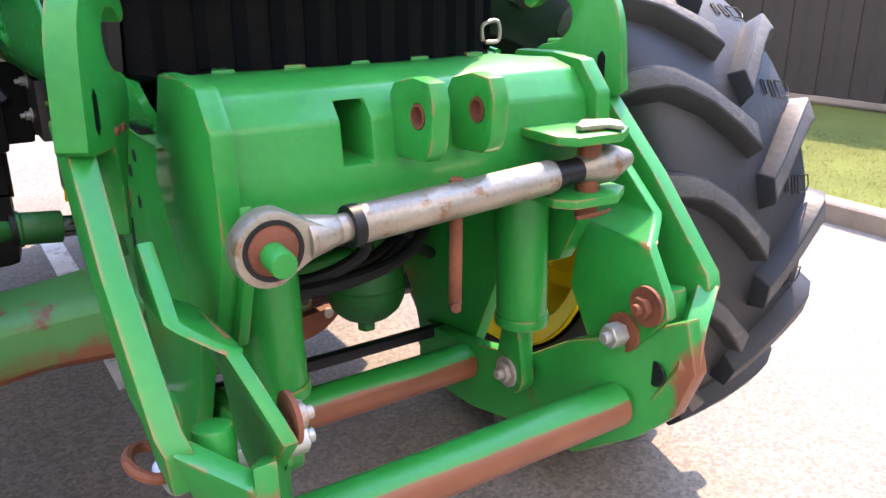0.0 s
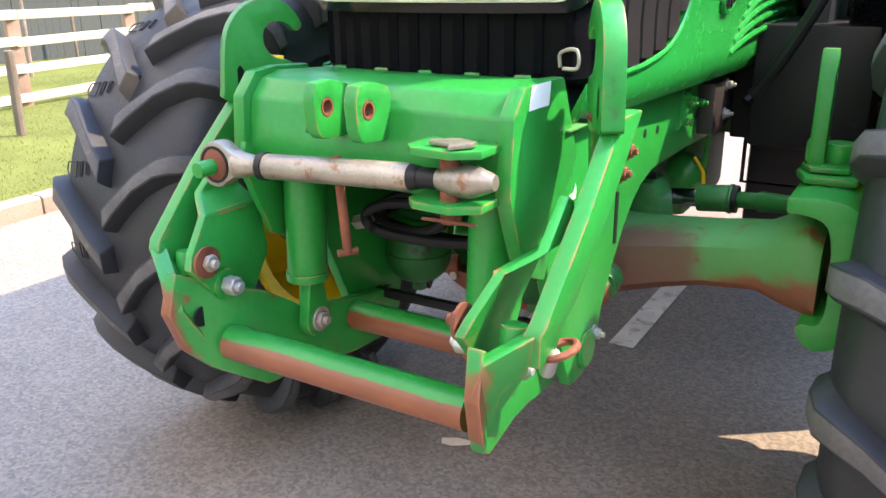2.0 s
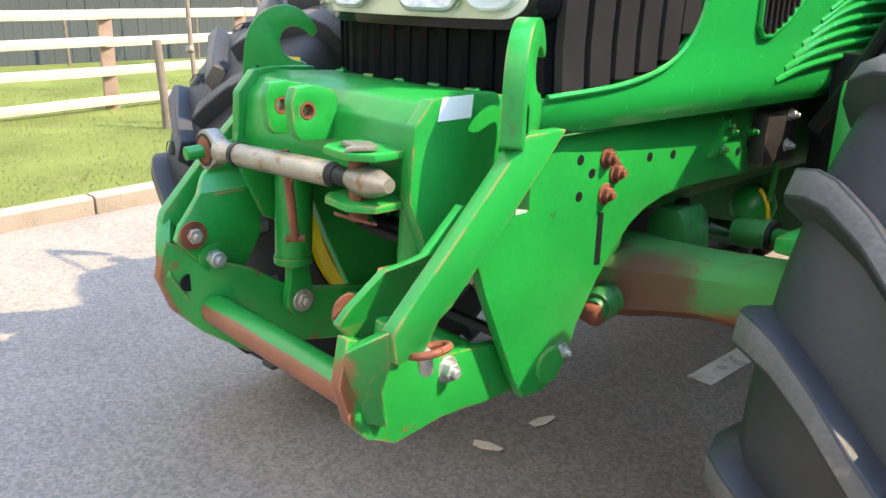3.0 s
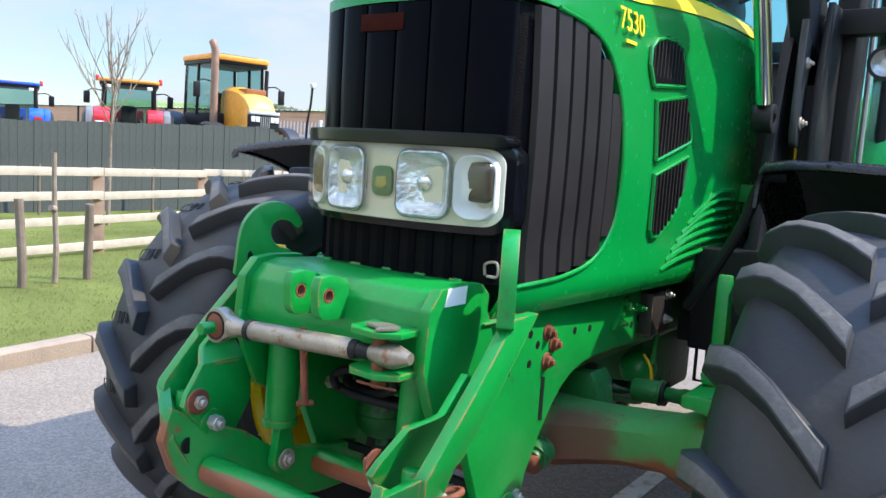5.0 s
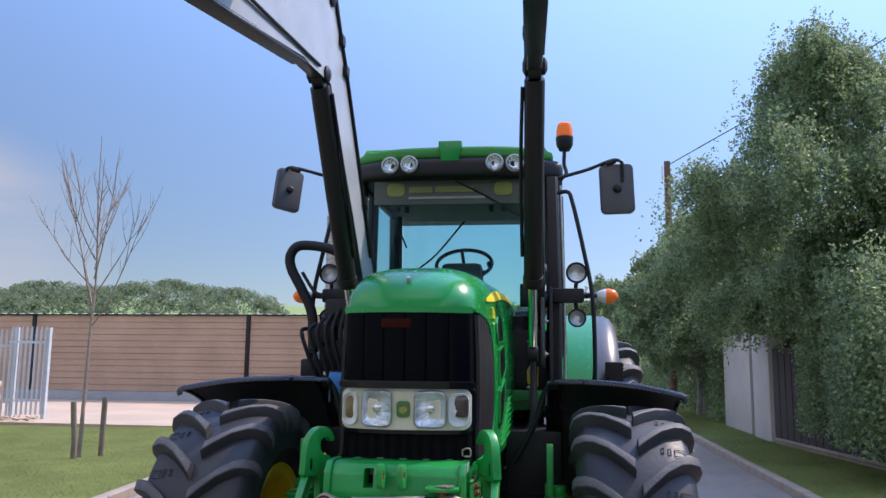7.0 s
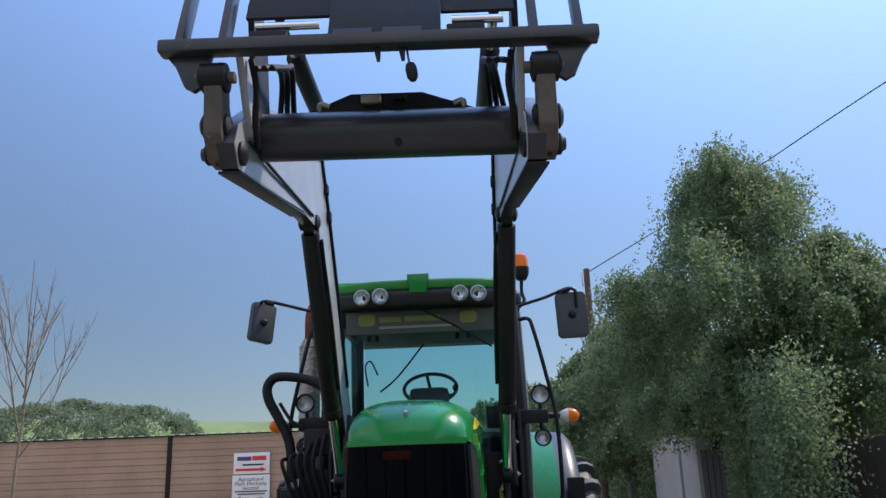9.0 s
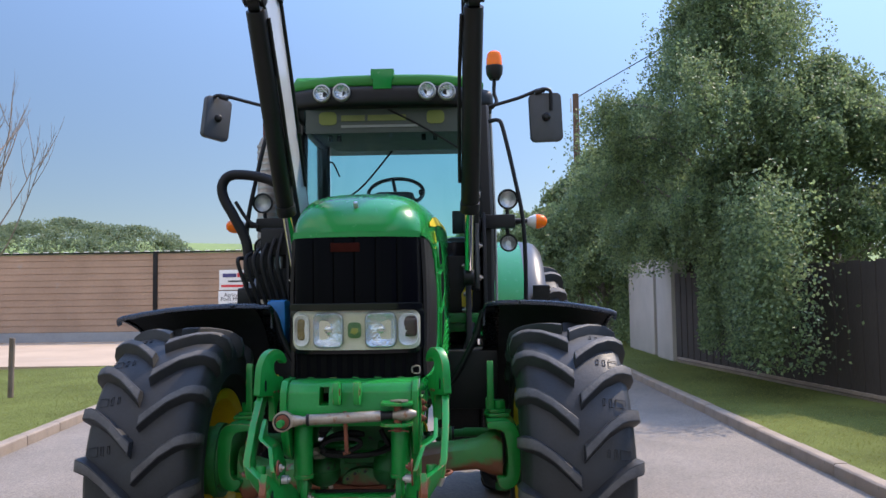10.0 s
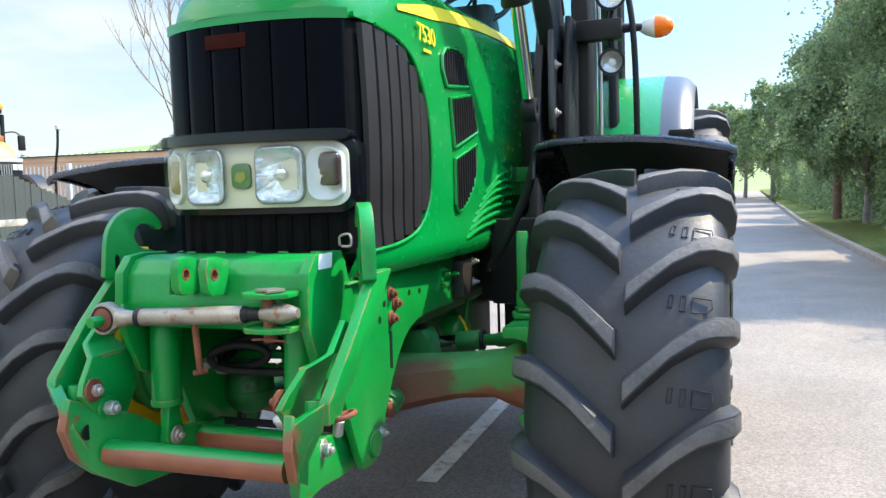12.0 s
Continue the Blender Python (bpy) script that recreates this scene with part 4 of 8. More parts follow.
def grille_edge(z):
    """Where the black nose gives way to the green side, y over height."""
    t = [(1.225, -0.78), (1.232, -0.66), (1.24, -0.56), (1.262, -0.45), (1.30, -0.375), (1.36, -0.33), (1.45, -0.312), (1.56, -0.315), (1.68, -0.34), (1.77, -0.395), (1.82, -0.455), (1.85, -0.54), (1.866, -0.66), (1.87, -0.76)]
    for (z0, a), (z1, b) in zip(t, t[1:]):
        if z <= z1:
            return a + (b - a) * max(0, (z - z0) / (z1 - z0))
    return -0.76


def side_x(y, z):
    w = hood_half(max(y, -0.80))[0]
    return w + 0.012 * math.sin(max(0, min(1, (z - 1.19) / 0.7)) * math.pi) + 0.010 * max(0, min(1, (1.30 - z) / 0.09)) - 0.022 * max(0, min(1, (1.19 - z) / 0.036))


for s in (1, -1):
    rows = []
    zz = [1.154, 1.158, 1.170, 1.195, 1.2251, 1.232, 1.24, 1.262, 1.28, 1.30, 1.33, 1.36, 1.40, 1.45, 1.50, 1.56, 1.62, 1.68, 1.73, 1.77, 1.80, 1.82, 1.84, 1.85, 1.86, 1.866, 1.871, 1.885]
    for z in zz:
        y0 = -0.80 if z < 1.2251 else grille_edge(z) if z < 1.87 else -0.76
        row = []
        for k in range(25):
            y = y0 + (0.82 - y0) * (k / 24) ** 1.2
            lift = max(0, hood_half(y)[1] + 0.006 - 1.885) * max(0, (z - 1.72) / 0.165)
            row.append((s * side_x(y, z), y, z + lift))
        rows.append(row)
    bm = bmesh.new()
    sheet(bm, rows)
    bm.normal_update()
    bmesh.ops.recalc_face_normals(bm, faces=bm.faces)
    bmesh.ops.solidify(bm, geom=list(bm.faces), thickness=0.012)
    hs = part("hood_side", bm, M_HOOD, tractor, "glossy green hood side panel", angle=50)
    # bright bead along the grille opening
    bead = [(s * (side_x(grille_edge(z), z) + 0.003), grille_edge(z), z) for z in [1.226, 1.232, 1.24, 1.262, 1.30, 1.36, 1.45, 1.56, 1.68, 1.77, 1.82, 1.85, 1.866]]
    part("grille_trim", atube(bead, 0.006, 8, 5), M_HOOD, hs)
    # three vents in the side
    vents = [[(-0.155, 1.745), (-0.185, 1.80), (-0.18, 1.845), (-0.145, 1.872), (-0.09, 1.885), (-0.02, 1.888), (0.04, 1.868), (0.072, 1.765)],
             [(-0.108, 1.538), (-0.13, 1.705), (0.087, 1.737), (0.138, 1.62), (0.132, 1.603)],
             [(-0.098, 1.34), (-0.108, 1.497), (0.125, 1.558), (0.118, 1.46), (0.09, 1.405), (0.02, 1.35), (-0.045, 1.318), (-0.08, 1.318)]]
    for poly in vents:
        cy, cz = sum(p[0] for p in poly) / len(poly), sum(p[1] for p in poly) / len(poly)
        bm = bmesh.new()
        n = len(poly)
        xo = lambda y, z: s * (side_x(y, z) + 0.004)
        inner = [bm.verts.new((xo(y, z) - s * 0.001, y, z)) for y, z in poly]
        bm.faces.new(inner)
        bmesh.ops.recalc_face_normals(bm, faces=bm.faces)
        bmesh.ops.solidify(bm, geom=list(bm.faces), thickness=0.004)
        vp = part("vent", bm, M_MESH, hs, "black louvred side vent")
        part("vent_trim", atube([(xo(y, z), y, z) for y, z in poly + poly[:1]], 0.0075, 8, 0), M_HOOD, hs)
        y0, y1 = min(p[0] for p in poly), max(p[0] for p in poly)
        k = y0 + 0.018
        while k < y1 - 0.012:
            zs_ = []
            for (ya, za), (yb, zb) in zip(poly, poly[1:] + poly[:1]):
                if (ya - k) * (yb - k) < 0:
                    zs_.append(za + (zb - za) * (k - ya) / (yb - ya))
            if len(zs_) == 2 and abs(zs_[0] - zs_[1]) > 0.02:
                lo, hi = min(zs_) + 0.006, max(zs_) - 0.006
                bm = aprism([(k - 0.004, lo), (k + 0.004, lo), (k + 0.004, hi), (k - 0.004, hi)], xo(k, cz), xo(k, cz) + s * 0.006)
                part("slat", bm, M_RIB, vp)
            k += 0.024
    # stepped louvres at the lower rear
    for k in range(7):
        y0_, z0_, z1_ = 0.01 + 0.038 * k, 1.212 + 0.027 * k, 1.262 + 0.032 * k
        p = [(s * (side_x(y0_, z0_) - 0.004), y0_, z0_), (s * (side_x(0.2, z0_) + 0.004), y0_ + 0.12, z0_ + (z1_ - z0_) * 0.62), (s * (side_x(0.4, z1_) + 0.010), y0_ * 0.5 + 0.32, z1_), (s * (side_x(0.55, z1_) + 0.010), 0.565, z1_ + 0.006)]
        part("louvre", atube(p, 0.0085, 8, 6), M_HOOD, hs)
    # yellow stripe with dark edge along the shoulder
    def stripe(y0, y1, dz, wide, off, m, nm):
        rows = []
        for k in range(26):
            t = k / 25
            y = y0 + (y1 - y0) * t
            zc = 1.942 + 0.088 * math.sin(min(1, t * 1.0) * math.pi * 0.62)
            hw = wide * (0.35 + 0.65 * min(1, t * 5)) * (1 if t < 0.95 else 1)
            row = []
            w, zs0, zt0 = hood_half(y)
            for v in (-1, -0.33, 0.33, 1):
                z = zc + dz + v * hw
                if z <= zs0:
                    x = side_x(y, z)
                else:
                    sn = min(1, ((z - zs0) / (zt0 - zs0)) ** (1 / 0.72))
                    x = w * max(0.0, math.cos(math.asin(sn))) ** 0.62
                row.append((s * (x + off), y, z + off * 0.5))
            rows.append(row)
        bm = bmesh.new()
        sheet(bm, rows)
        bmesh.ops.recalc_face_normals(bm, faces=bm.faces)
        bmesh.ops.solidify(bm, geom=list(bm.faces), thickness=0.001)
        part(nm, bm, m, hs, angle=60)
    stripe(-0.505, 0.80, 0.0, 0.024, 0.004, M_STRIPE, "yellow_stripe")
    tm = Matrix.Translation((s * 0.3440, -0.31, 1.890)) @ Matrix.Rotation(radians(90 if s > 0 else -90), 4, "Z") @ Matrix.Rotation(radians(90 - 6), 4, "X") @ pose(0, 0, 0, 0, 0, 0)
    wording("7530", 0.082, M_STRIPE, tm @ Matrix.Shear("XZ", 4, (0, 0)), hs, "model_number", "yellow model number on the hood side", 0.0015)
    part("small_print", aprism([(-0.345, 1.836), (-0.275, 1.836), (-0.275, 1.845), (-0.345, 1.845)], s * 0.344, s * 0.3465), M_STRIPE, hs)
    # black strip that stands in for the shadow gap under the hood
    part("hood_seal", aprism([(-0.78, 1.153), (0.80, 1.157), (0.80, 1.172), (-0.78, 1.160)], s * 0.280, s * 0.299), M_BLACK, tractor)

# black nose: skin, ribs, bezel
def nose_skin(z0, z1, off=0.0, n=14):
    rows = []
    for i in range(n + 1):
        z = z0 + (z1 - z0) * i / n
        ye = grille_edge(z) + 0.01
        row = []
        for k in range(12):
            y = ye + (-0.72 - ye) * k / 11
            row.append((-(side_x(max(y, -0.76), z) - 0.006 + off), y, z))
        for k in range(1, 24):
            x = -0.296 + 0.592 * k / 24
            row.append((x, nose_y(x) - off * 1.0 + 0.004, z))
        for k in range(12):
            y = -0.72 + (ye + 0.72) * k / 11
            row.append((side_x(max(y, -0.76), z) - 0.006 + off, y, z))
        rows.append(row)
    bm = bmesh.new()
    sheet(bm, rows)
    bmesh.ops.recalc_face_normals(bm, faces=bm.faces)
    return bm


grille = part("grille", nose_skin(1.228, 1.864, -0.010, 24), M_MESH, tractor, "black wrap-around front grille", angle=60)
# ribs round the side: upright bars
for s in (1, -1):
    for y in (-0.70, -0.63, -0.56, -0.49, -0.42, -0.36):
        zlo = min(z for z in [1.23 + 0.01 * k for k in range(64)] if grille_edge(z) > y + 0.005)
        zhi = max(z for z in [1.23 + 0.01 * k for k in range(64)] if grille_edge(z) > y + 0.005)
        x = side_x(y, 1.5)
        bm = bmesh.new()
        sheet(bm, [[(s * (side_x(yy, z) - o), yy, z) for yy, o in ((y - 0.032, 0.014), (y - 0.028, -0.001), (y + 0.024, -0.003), (y + 0.029, 0.014))] for z in [zlo + (zhi - zlo) * k / 8 for k in range(9)]])
        bmesh.ops.recalc_face_normals(bm, faces=bm.faces)
        part("rib", bm, M_RIB, grille, "upright matt grille rib")
for k in range(6):
    x = -0.235 + 0.094 * k
    cut = ((-0.0455, 0.012), (-0.0445, 0.001), (-0.041, -0.001), (-0.02, -0.002), (0.0, -0.002), (0.02, -0.002), (0.041, -0.001), (0.0445, 0.001), (0.0455, 0.012))
    bm = bmesh.new()
    sheet(bm, [[(x + u, nose_y(x + u) + o, z) for u, o in cut] for z in (1.565, 1.66, 1.76, 1.858)])
    bmesh.ops.recalc_face_normals(bm, faces=bm.faces)
    bmesh.ops.solidify(bm, geom=list(bm.faces), thickness=0.003)
    part("rib", bm, M_GRILL, grille, "broad gloss black front rib", angle=40)
for k in range(12):
    x = -0.2585 + 0.047 * k
    bm = aprism([(x - 0.012, nose_y(x) + 0.012), (x + 0.012, nose_y(x) + 0.012), (x + 0.010, nose_y(x) + 0.03), (x - 0.010, nose_y(x) + 0.03)], 1.235, 1.35, "z")
    part("rib", bm, M_GRILL, grille, bevel=0.002, seg=1)
part("badge", abox(-0.105, 0.025, -0.8675, -0.8615, 1.795, 1.835), M_BADGE, tractor, "dim red badge behind the grille", bevel=0.002)

# headlamp unit: black surround, bezel, lamps
def rounded(x0, x1, z0, z1, r, n=5):
    out = []
    for cx, cz, a0 in ((x1 - r, z1 - r, 0), (x0 + r, z1 - r, 90), (x0 + r, z0 + r, 180), (x1 - r, z0 + r, 270)):
        for k in range(n + 1):
            a = radians(a0 + 90 * k / n)
            out.append((cx + r * math.cos(a), cz + r * math.sin(a)))
    return out


def curved_plate(x0, x1, z0, z1, r, y_off, thick):
    """A rounded plate that follows the nose in plan."""
    bm = bmesh.new()
    cols = 44
    g = []
    for i in range(cols + 1):
        x = x0 + (x1 - x0) * (0.5 - 0.5 * math.cos(math.pi * i / cols))
        e = min(x - x0, x1 - x)
        cut = r - math.sqrt(max(0, r * r - (r - min(e, r)) ** 2))
        g.append([(x, nose_y(x) + y_off, z0 + cut + (z1 - z0 - 2 * cut) * k / 6) for k in range(7)])
    front = [[bm.verts.new(p) for p in c] for c in g]
    back = [[bm.verts.new((p[0], p[1] + thick, p[2])) for p in c] for c in g]
    for m_, flip in ((front, False), (back, True)):
        for a, b in zip(m_, m_[1:]):
            for k in range(6):
                q = (a[k], b[k], b[k + 1], a[k + 1])
                bm.faces.new(q if not flip else tuple(reversed(q)))
    for i in range(cols):
        bm.faces.new((front[i][0], back[i][0], back[i + 1][0], front[i + 1][0]))
        bm.faces.new((front[i][6], front[i + 1][6], back[i + 1][6], back[i][6]))
    for i in (0, cols):
        for k in range(6):
            bm.faces.new((front[i][k], front[i][k + 1], back[i][k + 1], back[i][k]))
    bmesh.ops.recalc_face_normals(bm, faces=bm.faces)
    return bm


lamp_unit = part("headlamp_surround", curved_plate(-0.303, 0.305, 1.342, 1.557, 0.045, -0.012, 0.06), M_GLOSS, tractor, "glossy black headlamp surround", bevel=0.006)
part("headlamp_bezel", curved_plate(-0.286, 0.288, 1.360, 1.534, 0.038, -0.016, 0.02), M_HLBODY, lamp_unit, "cream headlamp bezel behind clear plastic", bevel=0.005)
part("surround_lip", curved_plate(-0.298, 0.300, 1.534, 1.566, 0.014, -0.046, 0.06), M_GLOSS, lamp_unit, bevel=0.010, seg=3)


def lamp_pocket(x0, x1, z0, z1, mat_in, nm, lab, deep=0.017, r=0.026, rim=True):
    """A dished lamp with a rim and a bulb, set in the bezel."""
    pts = rounded(x0, x1, z0, z1, r)
    cx, cz = (x0 + x1) / 2, (z0 + z1) / 2
    bm = bmesh.new()
    rings_ = []
    for f, d in ((1.07, -0.0165), (1.05, -0.034), (1.0, -0.036), (0.96, -0.034), (0.82, -0.034 + deep * 0.6), (0.45, -0.034 + deep), (0.12, -0.034 + deep)):
        rings_.append([bm.verts.new((cx + (px - cx) * f, nose_y(cx + (px - cx)) + d, cz + (pz - cz) * f)) for px, pz in pts])
    for a, b in zip(rings_, rings_[1:]):
        for i in range(len(pts)):
            j = (i + 1) % len(pts)
            bm.faces.new((a[i], a[j], b[j], b[i]))
    bm.faces.new(rings_[-1])
    bmesh.ops.recalc_face_normals(bm, faces=bm.faces)
    ob = part(nm, bm, mat_in, lamp_unit, lab, angle=40)
    loop_ = [(cx + (px - cx) * 1.06, nose_y(px) - 0.030, cz + (pz - cz) * 1.06) for px, pz in pts + pts[:1]]
    if not rim:
        return ob
    part("lamp_rim", atube(loop_, 0.0042, 6, 0), M_LRIM, ob)
    return ob


for x in (-0.115, 0.118):
    lamp_pocket(x - 0.062, x + 0.062, 1.377, 1.518, M_REFL, "headlight", "clear headlight with faceted reflector")
    part("bulb", alathe((x, nose_y(x) - 0.022, 1.45), (0, -1, 0), [(-0.006, 0.020), (0.002, 0.018), (0.008, 0.01), (0.009, 0)], 18), M_CHROME, lamp_unit)
def corner_lamp(x0, x1, m_, lab, bulb, w, zc, h):
    """A corner lamp: a pale dish with a rounded coloured bulb cover in it."""
    ob = lamp_pocket(x0, x1, 1.378, 1.516, m_, "side_lamp", lab, 0.019, 0.034, False)
    cx = (x0 + x1) / 2
    y0 = nose_y(cx) - 0.016
    bm = bmesh.new()
    sheet(bm, [[(cx + (px - cx) * f, y0 - d, zc + (pz - zc) * f) for px, pz in rounded(cx - w, cx + w, zc - h, zc + h, 0.016, 6) + [(cx + w, zc + h - 0.016)]] for f, d in ((1.0, 0.0), (0.98, 0.008), (0.90, 0.013), (0.5, 0.016), (0.02, 0.017))])
    bmesh.ops.recalc_face_normals(bm, faces=bm.faces)
    part("bulb_cover", bm, bulb, ob, "rounded bulb cover", angle=60)


corner_lamp(0.196, 0.278, M_LENSW, "pale corner lamp with a dark reddish bulb cover", M_DARKLENS, 0.039, 1.460, 0.046)
corner_lamp(-0.276, -0.205, M_LENSW, "corner lamp with a yellowed bulb cover", M_OLIVE, 0.020, 1.45, 0.048)
part("headlamp_cover", curved_plate(-0.284, 0.286, 1.362, 1.532, 0.036, -0.048, 0.004), M_LENS, lamp_unit, "clear plastic headlamp cover", bevel=0.001).visible_shadow = False
part("badge_plate", aprism(rounded(-0.028, 0.032, 1.412, 1.482, 0.018), nose_y(0) - 0.026, nose_y(0) - 0.015, "y"), mat("badge_green", (0.045, 0.135, 0.04), 0.4), lamp_unit, "green rounded badge", bevel=0.003)
part("badge_centre", aprism([(-0.016, 1.436), (0.004, 1.428), (0.020, 1.440), (0.016, 1.458), (-0.010, 1.456)], nose_y(0) - 0.029, nose_y(0) - 0.025, "y"), mat("badge_yellow", (0.26, 0.26, 0.035), 0.4), lamp_unit, "yellow badge shape", bevel=0.001)

# mudguards over the front wheels: a rolled front rim, a broad arched blade, a short drop inside
for s in (1, -1):
    section = ((0.592, -0.110), (0.594, -0.060), (0.598, -0.018), (0.610, -0.002), (0.69, 0.006), (0.80, 0.008), (0.95, 0.002), (1.07, -0.010), (1.19, -0.032), (1.262, -0.048), (1.284, -0.060), (1.276, -0.080))
    rows = []
    for i in range(17):
        t = max(0, i - 2) / 14
        a = radians(6 + 82 * t)
        yb, zb = -0.185 + 0.82 * math.sin(a), 0.75 + 0.812 * math.cos(a)
        row = []
        for x, dz in section:
            fore = (0.21 - 0.29 * (x - 0.6) / 0.68) * (1 - t) ** 2
            roll = ((-0.022, -0.026), (-0.014, -0.008))[i] if i < 2 else (0, 0)
            x += 0.0 if s > 0 else 0.070 * max(0, x - 0.6) / 0.68
            row.append((s * x, yb + fore + dz * math.sin(a) + roll[0], zb + dz * math.cos(a) + roll[1]))
        rows.append(row)
    bm = bmesh.new()
    sheet(bm, rows)
    bmesh.ops.recalc_face_normals(bm, faces=bm.faces)
    bmesh.ops.solidify(bm, geom=list(bm.faces), thickness=0.010)
    mg = part("mudguard", bm, M_GUARD, tractor, "black plastic front mudguard", angle=50)
    bm = bmesh.new()
    sheet(bm, [[(x, -0.185 + (y + 0.185) * 0.975, 0.75 + (z - 0.75) * 0.975) for x, y, z in row[4:-2]] for row in rows[2:]])
    part("mudguard_lining", bm, M_SEAT, mg, "matt black underside")
    for x in (0.80, 1.05):
        part("guard_bolt", alathe((s * x, 0.02, 1.549), (0, 0, 1), [(0, 0.014), (0.006, 0.012), (0.009, 0.006), (0.009, 0)], 12), M_FRAME, mg)
    part("mudguard_stay", atube([(s * 0.66, 0.16, 1.515), (s * 0.598, 0.15, 1.50), (s * 0.55, 0.15, 1.36), (s * 0.47, 0.16, 1.20), (s * 0.40, 0.18, 1.09)], 0.018, 10, 5), M_FRAME, tractor, "black tube stay of the mudguard")

# ---- front linkage ----
# top beam: a rounded box girder between two end plates
girder = [(-0.79, 1.205), (-0.82, 1.232), (-0.965, 1.24), (-1.01, 1.23), (-1.0229, 1.215), (-1.04, 1.195), (-1.0475, 1.142), (-1.052, 1.11), (-1.047, 1.072), (-1.02, 1.05), (-0.85, 1.05), (-0.80, 1.08)]
bm = bmesh.new()
stations = [[bm.verts.new((x, gy, gz)) for gy, gz in girder] for x in (-0.262, -0.127, -0.088, 0.262)]
mouth = (4, 5)
for k in range(3):
    for i in range(len(girder)):
        j = (i + 1) % len(girder)
        if not (k == 1 and i in mouth):
            bm.faces.new((stations[k][i], stations[k][j], stations[k + 1][j], stations[k + 1][i]))
bm.faces.new(stations[0])
bm.faces.new(stations[3])
# the slot is a deep pocket between the two middle stations
rear = [[bm.verts.new((q[i].co.x, -0.93, q[i].co.z)) for i in (4, 5, 6)] for q in stations[1:3]]
p0, p1 = stations[1][4:7], stations[2][4:7]
for q, r in ((p0, rear[0]), (p1, rear[1])):
    bm.faces.new((q[0], q[1], q[2], r[2], r[1], r[0]))
bm.faces.new((p0[0], p1[0], rear[1][0], rear[0][0]))
bm.faces.new((p0[2], p1[2], rear[1][2], rear[0][2]))
for i in (0, 1):
    bm.faces.new((rear[0][i], rear[1][i], rear[1][i + 1], rear[0][i + 1]))
bmesh.ops.recalc_face_normals(bm, faces=bm.faces)
beam = part("top_beam", bm, M_LINK, tractor, "green rounded cross beam of the front linkage", bevel=0.006)
for s in (1, -1):
    out = [(-0.87, 1.243), (-0.96, 1.247), (-1.02, 1.242), (-1.058, 1.20), (-1.068, 1.08), (-1.035, 1.0), (-1.0, 0.93), (-0.93, 0.90), (-0.86, 1.02), (-0.80, 1.10)]
    part("end_plate", aprism(out, s * 0.262, s * 0.29), M_LINK, tractor, "green end plate of the cross beam", bevel=0.006)
# dark opening in the back of the slot
part("beam_slot", abox(-0.1265, -0.0885, -0.94, -0.936, 1.146, 1.18), mat("dark_opening", (0.004, 0.004, 0.004), 1.0, ior=1.1), beam, "dark slot in the cross beam")
# toothed welds along the top edge
for k in range(5):
    x = -0.20 + 0.10 * k
    part("weld_tab", aprism([(x - 0.016, -0.85), (x + 0.016, -0.85), (x + 0.010, -0.832), (x - 0.010, -0.832)], 1.228, 1.239, "z"), M_LINK, beam, bevel=0.003)


def splay(y):
    """How far the lower arms stand outwards over their length."""
    t = [(-1.26, 0.108), (-1.20, 0.092), (-1.15, 0.062), (-1.10, 0.038), (-0.86, 0.004), (-0.5, 0.0)]
    for (y0, a), (y1, b) in zip(t, t[1:]):
        if y <= y1:
            return a + (b - a) * max(0.0, (y - y0) / (y1 - y0))
    return 0.0


def holed_lug(xc, hy, hz, half, r_hole):
    """An upright lug with a real hole, facing along x."""
    outline = [(-1.03, 1.232), (-1.085, 1.246), (-1.122, 1.243), (-1.132, 1.218), (-1.127, 1.164), (-1.112, 1.150), (-1.045, 1.145)]
    bm = bmesh.new()
    n = 24
    ring_ = []
    for k in range(n):
        a = 2 * math.pi * k / n
        dy, dz = math.cos(a), math.sin(a)
        best = None
        for (y0, z0), (y1, z1) in zip(outline, outline[1:] + outline[:1]):
            den = dy * (z1 - z0) - dz * (y1 - y0)
            if abs(den) < 1e-9:
                continue
            t = ((y0 - hy) * (z1 - z0) - (z0 - hz) * (y1 - y0)) / den
            u = ((y0 - hy) * dz - (z0 - hz) * dy) / den
            if t > 0 and -1e-6 <= u <= 1 + 1e-6:
                best = t if best is None else min(best, t)
        ring_.append(((hy + dy * best, hz + dz * best), (hy + dy * r_hole, hz + dz * r_hole)))
    vs = [[bm.verts.new((x, *p)) for p in q] for x in (xc - half, xc + half) for q in (list(r[0] for r in ring_), list(r[1] for r in ring_))]
    o0, i0, o1, i1 = vs
    for k in range(n):
        j = (k + 1) % n
        bm.faces.new((o0[k], o0[j], i0[j], i0[k]))
        bm.faces.new((o1[j], o1[k], i1[k], i1[j]))
        bm.faces.new((o0[j], o0[k], o1[k], o1[j]))
        bm.faces.new((i0[k], i0[j], i1[j], i1[k]))
    bmesh.ops.recalc_face_normals(bm, faces=bm.faces)
    return bm


for x in (-0.045, 0.039):
    part("top_lug", holed_lug(x, -1.098, 1.202, 0.0125, 0.015), M_LINK, tractor, "green lug with a rusty pin hole", bevel=0.004)
    part("bush", ring_plate((x, -1.098, 1.202), (1, 0, 0), 0.0115, 0.0152, 0.0130, 24), M_RUST, tractor)

